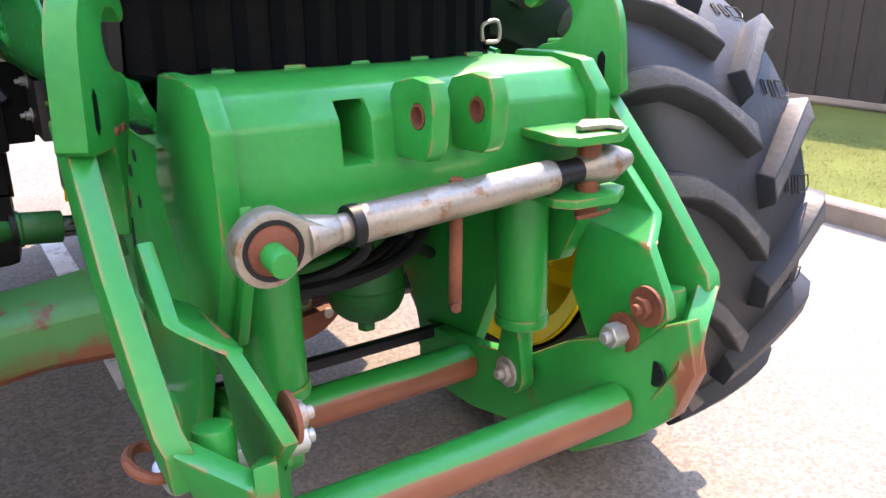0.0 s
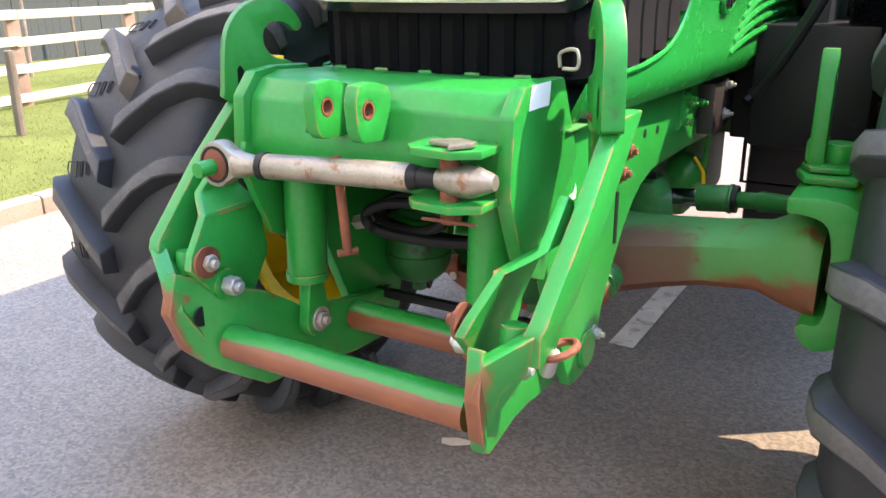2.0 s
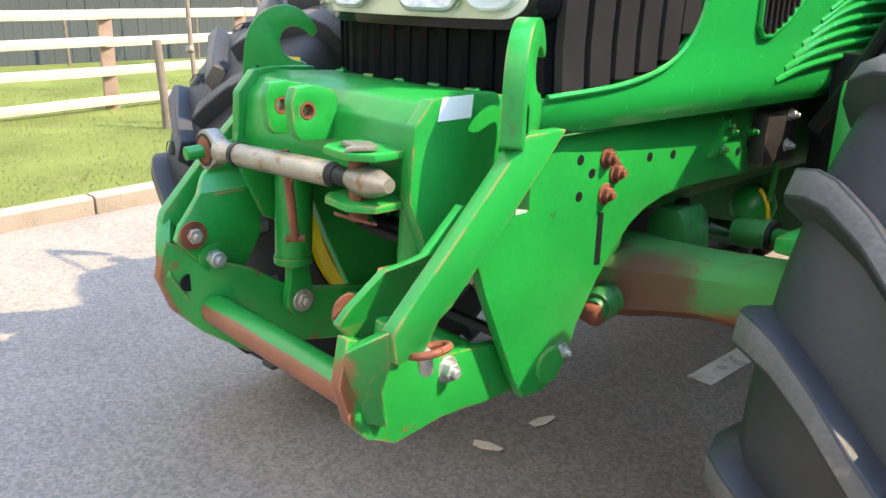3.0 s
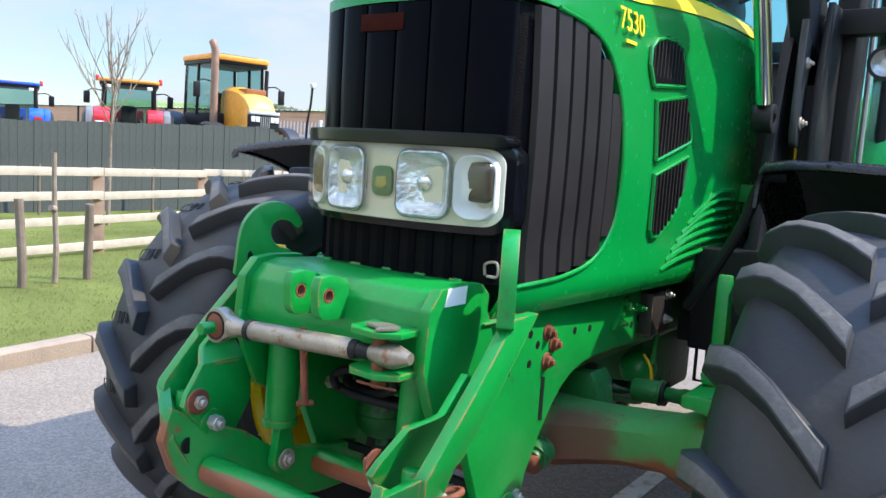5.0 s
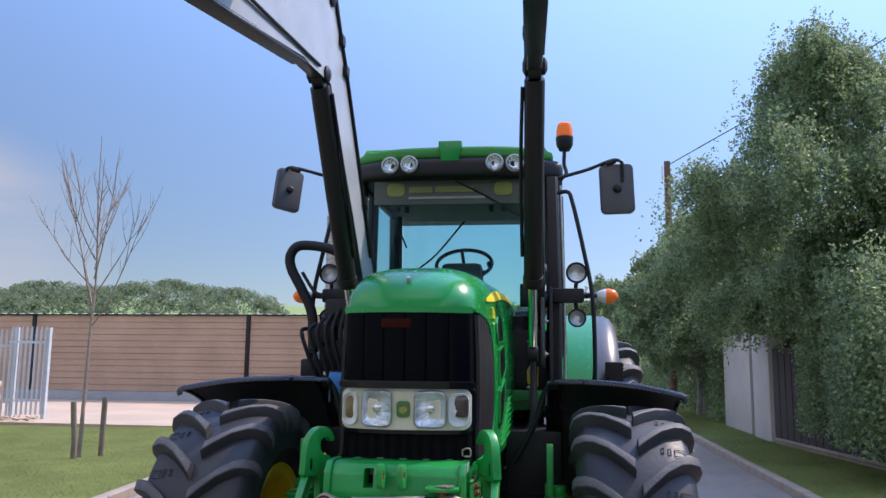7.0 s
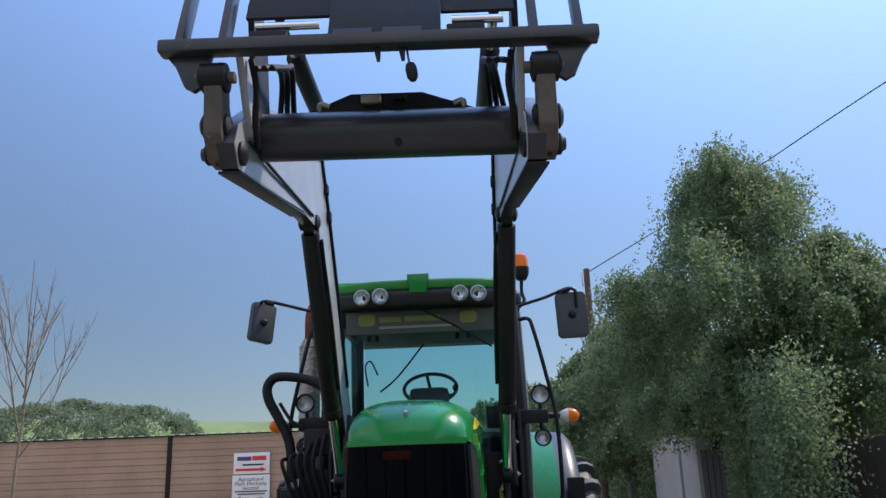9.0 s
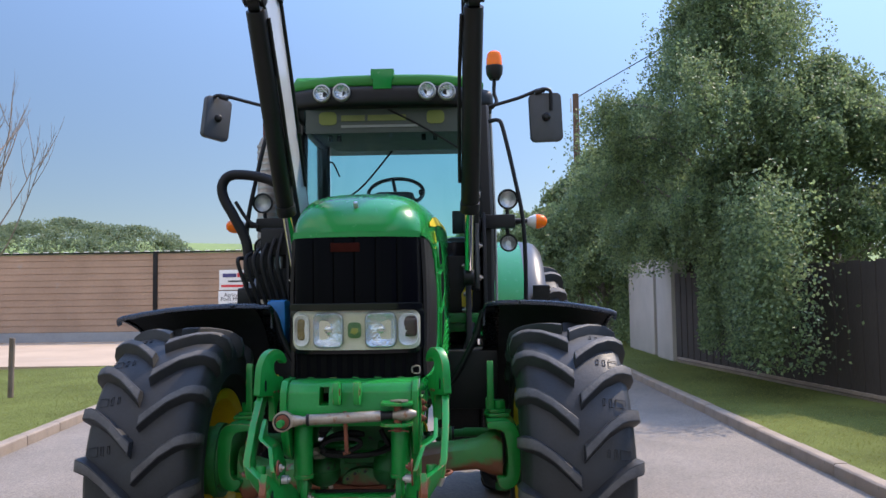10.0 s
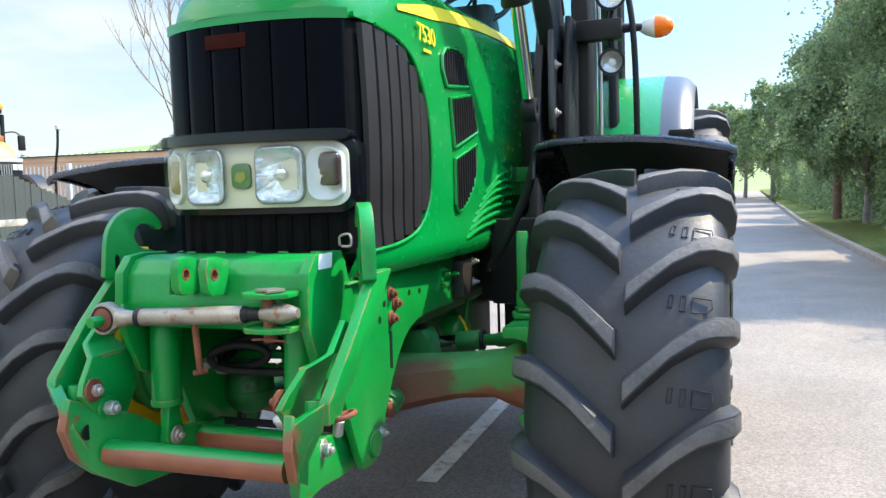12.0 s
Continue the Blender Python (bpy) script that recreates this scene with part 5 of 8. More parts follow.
# clevis plates that hold the top link
for z0, z1, nm in ((1.148, 1.161, "upper"), (1.064, 1.077, "lower")):
    o = [(0.138, -1.045), (0.138, -1.12), (0.158, -1.142), (0.228, -1.148), (0.268, -1.12), (0.268, -1.045)]
    part("clevis_plate", aprism(o, z0, z1, "z"), M_LINK, tractor, "green clevis plate", bevel=0.003)
part("clevis_pin", arod((0.208, -1.108, 1.04), (0.208, -1.108, 1.165), 0.0165), M_RUST, tractor, "rusty clevis pin", bevel=0.003)
part("pin_handle", aprism([(0.176, -1.112), (0.212, -1.084), (0.250, -1.100), (0.252, -1.118), (0.228, -1.150), (0.220, -1.128), (0.178, -1.122)], 1.1635, 1.1705, "z"), M_LINKST, tractor, "flat bent steel pin handle", bevel=0.002)
part("cotter", atube([(0.17, -1.13, 1.048), (0.20, -1.14, 1.052), (0.24, -1.12, 1.046), (0.25, -1.105, 1.041)], 0.003, 6), M_RUST, tractor)
# top link: eye, threaded neck, barrel, rod end
link_a, link_b = Vector((-0.26, -1.128, 1.09)), Vector((0.285, -1.105, 1.112))
way = (link_b - link_a).normalized()
tl = part("top_link", arod(link_a + way * 0.105, link_a + way * 0.40, 0.0225, seg=28), M_LINKST, tractor, "dull steel top link barrel", bevel=0.004)
bm = bmesh.new()
rod(bm, link_a + way * 0.395, link_a + way * 0.415, 0.0225, 0.018, 24)
rod(bm, link_a + way * 0.41, link_a + way * 0.45, 0.017, 0.017, 20)
part("link_neck", bm, M_FRAME, tl)
bm = alathe(link_a + way * 0.445, way, [(0, 0), (0, 0.016), (0.03, 0.026), (0.06, 0.027), (0.085, 0.018), (0.10, 0.012), (0.10, 0)], 20)
part("link_end", bm, M_LINKST, tl, "weathered steel link end")
egg = []
for k in range(28):
    a = 2 * math.pi * k / 28
    rr = 0.042 + (0.040 * max(0, math.cos(a)) ** 5)
    egg.append((link_a.x + rr * math.cos(a), link_a.z + 0.003 * math.cos(a) + (0.042 if math.cos(a) < 0.3 else 0.042 - 0.012 * (math.cos(a) - 0.3)) * math.sin(a)))
part("link_eye", aprism(egg, link_a.y - 0.016, link_a.y + 0.016, "y"), M_LINKST, tl, "steel ball eye of the top link", bevel=0.006)
part("link_ball", alathe(link_a, (0, -1, 0), [(-0.02, 0.020), (0.0, 0.030), (0.017, 0.028), (0.021, 0.019), (0.021, 0)], 26), M_RUST, tl)
bm = bmesh.new()
rod(bm, link_a + way * 0.04, link_a + way * 0.082, 0.026, 0.017, 20)
rod(bm, link_a + way * 0.08, link_a + way * 0.10, 0.0165, seg=20)
part("link_shank", bm, M_LINKST, tl, bevel=0.002)
part("link_lock", arod(link_a + way * 0.095, link_a + way * 0.108, 0.0245, seg=20), M_FRAME, tl)
part("eye_ring", ring_plate(link_a + Vector((0, -0.0165, 0)), (0, 1, 0), 0.0285, 0.0335, 0.0015), M_FRAME, tl)
part("eye_pin", arod(link_a + Vector((-0.004, -0.055, -0.004)), link_a + Vector((0, 0.05, 0)), 0.0145, seg=16), M_LINK, tractor, "green pin through the link eye", bevel=0.003)
part("eye_bracket", aprism([(-1.02, 1.09), (-1.07, 1.12), (-1.08, 1.07), (-1.02, 0.93), (-0.96, 0.90), (-0.96, 1.06)], -0.268, -0.253), M_LINK, tractor, bevel=0.004)
# hanging rusty pin with tee end
bm = bmesh.new()
rod(bm, (-0.01, -1.11, 1.125), (-0.004, -1.10, 0.952), 0.0085, seg=12)
rod(bm, (-0.013, -1.116, 0.955), (0.005, -1.084, 0.955), 0.007, seg=10)
part("hanging_pin", bm, M_RUST, tractor, "rusty pin hanging from the top link", bevel=0.002)
# spring clip on the beam
part("spring_clip", atube([(0.25, -0.80, 1.25), (0.25, -0.80, 1.275), (0.28, -0.80, 1.28), (0.282, -0.80, 1.25), (0.255, -0.80, 1.248)], 0.0035, 6, 4), M_STEEL, tractor, "bent steel spring clip")

for s in (1, -1):
    # lift cylinder, clad in a green box sleeve
    top, bot = Vector((s * 0.209, -0.965, 1.06)), Vector((s * 0.206, -0.98, 0.835))
    lc = part("lift_cylinder", arod(top, bot, 0.042, 0.040, 28), M_LINK, tractor, "green lift cylinder", bevel=0.006)
    part("cylinder_gland", arod(bot + Vector((0, 0, 0.012)), bot - Vector((0, 0, 0.006)), 0.043, seg=28), M_LINK, lc, bevel=0.003)
    part("cylinder_rod", arod(bot, (s * 0.205, -0.985, 0.755), 0.018), M_LINK, lc)
    o = []
    for k in range(13):
        a = radians(180 * k / 12)
        o.append((-0.975 + 0.036 * math.cos(a + math.pi), 0.742 + 0.036 * math.sin(a + math.pi)))
    o += [(-0.955, 0.83), (-0.995, 0.83)]
    part("rod_lug", aprism(o, s * 0.199 - 0.013, s * 0.199 + 0.013), M_LINK, lc, bevel=0.005)
    hexbolt(lc, (s * 0.186, -0.972, 0.742), (-s, 0, 0), 0.018, 0.012, material=M_STEEL, label="worn steel pin head")
    # lower arm plate with its pin bosses
    o = [(-1.225, 0.90), (-1.245, 0.822), (-1.22, 0.745), (-1.17, 0.69), (-1.08, 0.628), (-0.95, 0.625), (-0.83, 0.605), (-0.72, 0.60), (-0.665, 0.63), (-0.665, 0.69), (-0.72, 0.715), (-0.968, 0.757), (-1.062, 0.823), (-1.15, 0.86)]
    bm = aprism(o, s * 0.204, s * 0.230)
    for yc in (-0.86, -0.95, -1.03, -1.10, -1.125, -1.15, -1.175, -1.20):
        bmesh.ops.bisect_plane(bm, geom=list(bm.verts) + list(bm.edges) + list(bm.faces), plane_co=(0, yc, 0), plane_no=(0, 1, 0))
    for v in bm.verts:
        v.co.x += s * splay(v.co.y)
    la = part("lower_arm", bm, M_LOWW, tractor, "green lower lift arm with rust-worn nose", bevel=0.004)
    xh = 0.204 + splay(-1.188)
    part("hole", alathe((s * xh, -1.188, 0.806), (-s, 0, 0), [(0.002, 0.0), (0.002, 0.019), (0.001, 0.020), (-0.001, 0.020)], 22), M_FRAME, la)
    part("hole", alathe((s * (xh + 0.026), -1.188, 0.806), (s, 0, 0), [(0.002, 0.0), (0.002, 0.021), (0.001, 0.022), (-0.001, 0.022)], 22), M_RUST, la)
    hexbolt(la, (s * (0.230 + splay(-0.93)), -0.935, 0.722), (s, 0, 0), 0.019, 0.022, label="bright zinc hex bolt")
    part("pivot_cap", alathe((s * 0.232, -0.665, 0.655), (s, 0, 0), [(0, 0), (0, 0.044), (0.044, 0.042), (0.048, 0.036), (0.048, 0)], 28), M_LINK, tractor, "round green pivot cap")
    hexbolt(tractor, (s * 0.272, -0.622, 0.675), (s, 0, 0), 0.013, 0.016)
    # link plate: bolted low on the lower arm, cranked outwards to the hook arm above
    o = [(-1.026, 1.085), (-1.005, 1.072), (-1.0, 0.99), (-1.02, 0.885), (-1.065, 0.815), (-1.105, 0.797), (-1.145, 0.82), (-1.215, 0.905), (-1.20, 0.93), (-1.143, 0.986), (-1.104, 1.017)]
    bm = aprism(o, s * 0.272, s * 0.290)
    for zc in (0.90, 0.93, 0.982, 0.990, 1.008, 1.017):
        bmesh.ops.bisect_plane(bm, geom=list(bm.verts) + list(bm.edges) + list(bm.faces), plane_co=(0, 0, zc), plane_no=(0, 0, 1))
    for v in bm.verts:
        t, u = max(0.0, min(1.0, (v.co.z - 0.90) / 0.085)), max(0.0, min(1.0, (v.co.z - 0.985) / 0.030))
        v.co.x += s * (0.030 * t + 0.050 * u)
    lp = part("link_plate", bm, M_LINK, tractor, "green cranked link plate with two bolts", bevel=0.004)
    part("bolt_washer", ring_plate((s * 0.2685, -1.179, 0.914), (1, 0, 0), 0.004, 0.030, 0.003), M_RUST, lp)
    hexbolt(lp, (s * 0.267, -1.179, 0.914), (-s, 0, 0), 0.017, 0.014, False, M_STEEL if s < 0 else M_RUST)
    part("bolt_washer", ring_plate((s * 0.2685, -1.14, 0.859), (1, 0, 0), 0.004, 0.030, 0.003), M_RUST if s > 0 else M_LINK, lp)
    hexbolt(lp, (s * 0.267, -1.14, 0.859), (-s, 0, 0), 0.019, 0.030, False, M_ZINC, label="bright zinc nut")
    # hook arm, folded up: its plane is toed inwards by a third of a right angle
    deep, flat = Vector((-s * 0.5, 0.866, 0)), Vector((s * 0.866, 0.5, 0))

    def arm_block(secs, nm, m_, lab, bv=0.005, deep=Vector((0, 1, 0)), flat=Vector((s, 0, 0))):
        """Sections (front point, depth, thickness) joined into one bar."""
        bm = bmesh.new()
        rings_ = [[bm.verts.new(Vector(c) + deep * (a * d) + flat * (b * t)) for a, b in ((0, -0.5), (1, -0.5), (1, 0.5), (0, 0.5))] for c, d, t in secs]
        for p, q in zip(rings_, rings_[1:]):
            for k in range(4):
                bm.faces.new((p[k], p[(k + 1) % 4], q[(k + 1) % 4], q[k]))
        bm.faces.new(rings_[0])
        bm.faces.new(list(reversed(rings_[-1])))
        bmesh.ops.recalc_face_normals(bm, faces=bm.faces)
        return part(nm, bm, m_, tractor, lab, bevel=bv)

    arm_block([((s * 0.399, -0.930, 1.192), 0.100, 0.030), ((s * 0.402, -1.065, 1.065), 0.105, 0.029), ((s * 0.396, -1.188, 0.94), 0.105, 0.029), ((s * 0.390, -1.198, 0.922), 0.095, 0.029), ((s * 0.384, -1.185, 0.868), 0.055, 0.028)],
              "hook_arm", M_ARMW, "green hook arm folded up, worn to rust at its foot")
    hook = [(0.075, 1.165), (0.0, 1.172), (-0.004, 1.20), (0.006, 1.29), (0.028, 1.335), (0.062, 1.362), (0.105, 1.368), (0.14, 1.352), (0.165, 1.316), (0.152, 1.302), (0.132, 1.318), (0.105, 1.322), (0.085, 1.305), (0.085, 1.275), (0.105, 1.252), (0.14, 1.240), (0.143, 1.20), (0.125, 1.165), (0.105, 1.12), (0.095, 1.06), (0.085, 1.06), (0.085, 1.12)]
    hook = [(p.x, p.y) for p in smooth_path([(u, z, 0) for u, z in hook + hook[:1]], 3)[:-1]]
    bm = bmesh.new()
    base = Vector((s * 0.408, -0.962, 0))
    lo = [bm.verts.new(base + deep * u + flat * -0.018 + Vector((0, 0, z))) for u, z in hook]
    hi = [bm.verts.new(base + deep * u + flat * 0.018 + Vector((0, 0, z))) for u, z in hook]
    for k in range(len(hook)):
        q = (k + 1) % len(hook)
        bm.faces.new((lo[k], lo[q], hi[q], hi[k]))
    bm.faces.new(list(reversed(lo)))
    bm.faces.new(hi)
    bmesh.ops.recalc_face_normals(bm, faces=bm.faces)
    hk = part("hook", bm, M_LINK, tractor, "green quick-coupler hook", bevel=0.007)
    for side in (-1, 1):
        bm = bmesh.new()
        f = [bm.verts.new(base + deep * u + flat * side * 0.0188 + Vector((0, 0, z))) for u, z in ((0.024, 1.197), (0.030, 1.188), (0.037, 1.197), (0.037, 1.232), (0.030, 1.241), (0.024, 1.232))]
        bm.faces.new(f if side > 0 else list(reversed(f)))
        bmesh.ops.solidify(bm, geom=list(bm.faces), thickness=0.002)
        part("hook_slot", bm, M_FRAME, hk, "dark slot in the hook")
        for u, z in ((0.085, 1.183), (0.108, 1.183)):
            part("rivet", alathe(base + deep * u + flat * side * 0.018 + Vector((0, 0, z)), flat * side, [(0, 0.006), (0.003, 0.005), (0.004, 0)], 10), M_RUST, hk)
    bm = bmesh.new()
    rod(bm, base + deep * 0.07 + Vector((0, 0, 1.252)), base + deep * 0.125 + Vector((0, 0, 1.246)), 0.008, seg=10)
    part("catch_lever", bm, M_YEL if s < 0 else M_LINK, hk)
    # foot of the arm: plate running in and down to the nose of the lower arm
    bm = bmesh.new()
    quad = [(0.398, -1.200, 0.925), (0.380, -1.182, 0.86), (0.33, -1.165, 0.775), (0.305, -1.13, 0.70), (0.305, -1.195, 0.735), (0.318, -1.245, 0.825), (0.335, -1.235, 0.88)]
    a_ = [bm.verts.new((s * x, y, z)) for x, y, z in quad]
    b_ = [bm.verts.new((s * (x - 0.022), y + 0.022, z)) for x, y, z in quad]
    for k in range(len(quad)):
        q = (k + 1) % len(quad)
        bm.faces.new((a_[k], a_[q], b_[q], b_[k]))
    for r_ in (a_, b_):
        c = bm.verts.new(sum((v.co for v in r_), Vector()) / len(r_))
        for k in range(len(r_)):
            bm.faces.new((r_[k], r_[(k + 1) % len(r_)], c))
    bmesh.ops.recalc_face_normals(bm, faces=bm.faces)
    part("foot_plate", bm, M_LOWW, tractor, "rust-worn foot plate of the hook arm", bevel=0.003)
    part("foot_sleeve", arod((s * 0.345, -1.165, 0.84), (s * 0.345, -1.155, 0.918), 0.022, seg=20), M_LINK, tractor, "short green sleeve at the arm foot", bevel=0.005)
    # lifting ring at the foot
    ringb = bmesh.new()
    c, n_ = Vector((s * 0.402, -1.121, 0.875)), 24
    tube(ringb, [c + Vector((s * 0.023 * math.cos(a), 0.035 * math.sin(a), 0.006 * math.cos(a))) for a in [2 * math.pi * k / n_ for k in range(n_ + 1)]], 0.0065, 8, 0)
    part("pull_ring", ringb, M_RUST, tractor, "rusty pull ring on the arm foot")
    part("spring_pin", arod((s * 0.392, -1.125, 0.868), (s * 0.375, -1.105, 0.825), 0.013, seg=12), M_ZINC, tractor, bevel=0.002)

# cross tubes between the lower arms
part("front_cross_tube", arod((-0.262, -1.143, 0.742), (0.262, -1.143, 0.742), 0.034, seg=32), M_TUBE, tractor, "green cross tube with rust-worn underside")
part("rear_cross_tube", arod((-0.206, -0.83, 0.695), (0.206, -0.83, 0.695), 0.033, seg=32), M_TUBE2, tractor, "rear cross tube, half worn to rust")
bm = abox(-0.234, 0.234, -0.72, -0.70, 0.695, 0.715)
part("torsion_bar", bm, M_FRAME, tractor, "dark flat bar behind the cross tubes", bevel=0.003)
# white data label on the beam end
part("decal", aprism([(-1.01, 1.205), (-0.935, 1.205), (-0.93, 1.243), (-1.0, 1.243)], 0.2905, 0.2912), M_WHITE, tractor, "white data label")
part("decal", aprism([(-1.02, 0.99), (-0.995, 0.97), (-0.99, 1.06), (-1.015, 1.08)], -0.262, -0.2612), M_WHITE, tractor)

# ---- cab ----
CX = -0.025
part("cab_floor", abox(CX - 0.62, CX + 0.62, 0.95, 2.35, 1.30, 1.38), M_FRAME, tractor, bevel=0.01)
# firewall below the windscreen and side steps
part("cab_front_panel", abox(CX - 0.60, CX + 0.60, 0.93, 0.98, 1.15, 1.95), M_GLOSS, tractor, "black panel under the windscreen", bevel=0.01)
for s in (1, -1):
    # pillars: front, door, rear
    for nm, p, q, w in (("door_pillar", (0.72, 1.62, 1.40), (0.70, 1.62, 2.88), 0.035), ("rear_pillar", (0.66, 2.36, 1.55), (0.66, 2.30, 2.88), 0.045)):
        bm = bmesh.new()
        rod(bm, (CX + s * p[0], p[1], p[2]), (CX + s * q[0], q[1], q[2]), w * 1.25, seg=8)
        part(nm, bm, M_FRAME, tractor, bevel=0.006)
    bm = bmesh.new()
    secs = [((CX + s * cx, cy, z), hx, hy) for cx, cy, z, hx, hy in ((0.665, 0.985, 1.40, 0.052, 0.075), (0.672, 0.99, 2.05, 0.050, 0.070), (0.655, 1.01, 2.88, 0.046, 0.060))]
    cols = [[bm.verts.new((c[0] + hx * u, c[1] + hy * v, c[2])) for u, v in ((-1, -0.6), (-0.6, -1), (0.6, -1), (1, -0.6), (1, 1), (-1, 1))] for c, hx, hy in secs]
    for p, q in zip(cols, cols[1:]):
        for k in range(6):
            bm.faces.new((p[k], p[(k + 1) % 6], q[(k + 1) % 6], q[k]))
    bm.faces.new(cols[0])
    bm.faces.new(list(reversed(cols[-1])))
    bmesh.ops.recalc_face_normals(bm, faces=bm.faces)
    part("front_pillar", bm, M_FRAME, tractor, "deep black cab corner post", bevel=0.008)
    # door glass and frame
    bm = bmesh.new()
    sheet(bm, [[(CX + s * (0.675 + 0.05 * (y - 0.98) / 0.6), y, z) for y in (1.06, 1.2, 1.4, 1.6)] for z in (1.35, 1.9, 2.4, 2.86)])
    bmesh.ops.solidify(bm, geom=list(bm.faces), thickness=0.005)
    g = part("door_glass", bm, M_GLASS, tractor, "tinted cab door glass")
    g.visible_shadow = False
    bm = bmesh.new()
    sheet(bm, [[(CX + s * (0.73 - 0.06 * (y - 1.64) / 0.7), y, z) for y in (1.64, 2.0, 2.34)] for z in (1.95, 2.4, 2.86)])
    bmesh.ops.solidify(bm, geom=list(bm.faces), thickness=0.005)
    g = part("rear_side_glass", bm, M_GLASS, tractor)
    g.visible_shadow = False
    part("door_frame", atube([(CX + s * 0.735, 1.05, 1.36), (CX + s * 0.735, 1.05, 2.0), (CX + s * 0.715, 1.07, 2.84)], 0.010, 8, 3), M_ZINC, tractor, "bright door edge strip")
    part("window_rail", abox(CX + s * 0.655 - 0.02, CX + s * 0.655 + 0.02, 1.0, 2.32, 2.84, 2.90), M_FRAME, tractor, bevel=0.006)
    # grab rail from roof to lamp bracket
    part("grab_rail", atube([(CX + s * 0.70, 0.93, 2.76), (CX + s * 0.76, 0.90, 2.76), (CX + s * 0.79, 0.88, 2.70), (CX + s * 0.86, 0.84, 2.36), (CX + s * 0.91, 0.82, 2.05), (CX + s * 0.92, 0.85, 1.60), (CX + s * 0.90, 0.9, 1.50)], 0.014, 10, 6), M_FRAME, tractor, "black tubular grab rail")
    # lamp bracket and lamps
    br = part("lamp_bracket", abox(CX + s * 0.64, CX + s * 0.86, 0.84, 0.92, 2.030, 2.122), M_FRAME, tractor, "black work lamp bracket", bevel=0.016)
    part("bracket_cap", abox(CX + s * 0.60, CX + s * 0.66, 0.83, 0.93, 2.045, 2.105), M_FRAME, br, bevel=0.014)
    part("indicator_arm", arod((CX + s * 0.85, 0.88, 2.078), (CX + s * 0.955, 0.90, 2.078), 0.022, 0.016, 12), M_FRAME, br)
    for zc, size in ((2.221, 1.0), (1.932, 0.86)):
        c = Vector((CX + s * 0.813, 0.85, zc))
        lm = part("work_lamp", alathe(c + Vector((0, 0.045, 0)), (0, -1, 0), [(d, r * size) for d, r in ((-0.03, 0.0), (-0.03, 0.03), (0.0, 0.055), (0.04, 0.068), (0.052, 0.068), (0.052, 0.056), (0.046, 0.054))], 30), M_FRAME, tractor, "round work lamp with black rim")
        part("lamp_reflector", alathe(c, (0, -1, 0), [(d, r * size) for d, r in ((-0.02, 0.0), (-0.02, 0.02), (-0.005, 0.045), (0.003, 0.058))], 30), M_WREFL, lm)
        part("lamp_lens", alathe(c, (0, -1, 0), [(d, r * size) for d, r in ((0.004, 0.059), (0.010, 0.045), (0.014, 0.02), (0.015, 0))], 30), M_LENS, lm, "clear lens")
        part("lamp_stem", arod(c + Vector((0, 0.05, -0.06 if zc > 2.1 else 0.05)), (CX + s * 0.80, 0.88, 2.075), 0.013, seg=10), M_FRAME, lm)
    c = Vector((CX + s * 1.004, 0.905, 2.076))
    ind = part("indicator", alathe(c, (s, 0, 0), [(-0.075, 0.0), (-0.072, 0.016), (-0.05, 0.033), (-0.02, 0.045), (-0.006, 0.048)], 26), M_LENSW, tractor, "indicator lamp, white and amber")
    part("amber_lens", alathe(c, (s, 0, 0), [(-0.007, 0.0485), (0.015, 0.048), (0.04, 0.042), (0.058, 0.030), (0.068, 0.015), (0.071, 0)], 26), M_AMBER, ind, "amber lens")
    # mirror on its arm
    mz, k_ = (2.80, 0.055) if s > 0 else (2.835, 0.0)
    part("mirror_arm", atube([(CX + s * 0.70, 0.93, 2.86), (CX + s * 0.90, 0.93, 2.915), (CX + s * (1.10 - k_), 0.93, 2.97), (CX + s * (1.165 - k_), 0.93, 2.965), (CX + s * (1.175 - k_), 0.93, 2.92), (CX + s * (1.175 - k_), 0.935, 2.83)], 0.012, 10, 5), M_FRAME, tractor)
    part("arm_knuckle", arod((CX + s * (1.07 - k_), 0.93, 2.95), (CX + s * (1.13 - k_), 0.93, 2.97), 0.019, seg=12), M_FRAME, tractor)
    mir = part("mirror", aprism(rounded(-0.11, 0.11, -0.165, 0.165, 0.035), -0.025, 0.03, "y"), M_MIRR, tractor, "dark grey cab mirror housing", bevel=0.012)
    mir.matrix_basis = pose(1.06 if s > 0 else -1.185, 0.96, mz - 0.015, 0, -2 if s > 0 else 7, 4 if s > 0 else 46) @ Matrix.Scale(1.0 if s > 0 else 0.88, 4)
    part("mirror_boss", alathe((0, -0.025, 0), (0, -1, 0), [(0, 0.03), (0.02, 0.026), (0.03, 0.015), (0.03, 0)], 16), M_BLACK, mir)
    part("mirror_glass", abox(-0.08, 0.08, 0.0305, 0.033, -0.14, 0.14), M_CHROME, mir)
    # rear mudguard: green inner arch, grey outer flare
    for nm, x0, x1, m_, drop in (("rear_mudguard", 0.60, 0.968, M_HOOD, 0.0), ("mudguard_flare", 0.968, 1.135, M_LOAD, 0.02)):
        rows = []
        for i in range(17):
            a = radians(-72 + 130 * i / 16)
            row = []
            for u in (0, 0.25, 0.5, 0.75, 1.0):
                r = 1.055 - drop * u - (0.05 * max(0, u - 0.7) / 0.3 if drop else 0)
                row.append((CX + s * (x0 + (x1 - x0) * u), 2.36 + r * math.sin(a), 0.98 + r * math.cos(a)))
            rows.append(row)
        bm = bmesh.new()
        sheet(bm, rows)
        bmesh.ops.recalc_face_normals(bm, faces=bm.faces)
        bmesh.ops.solidify(bm, geom=list(bm.faces), thickness=0.02)
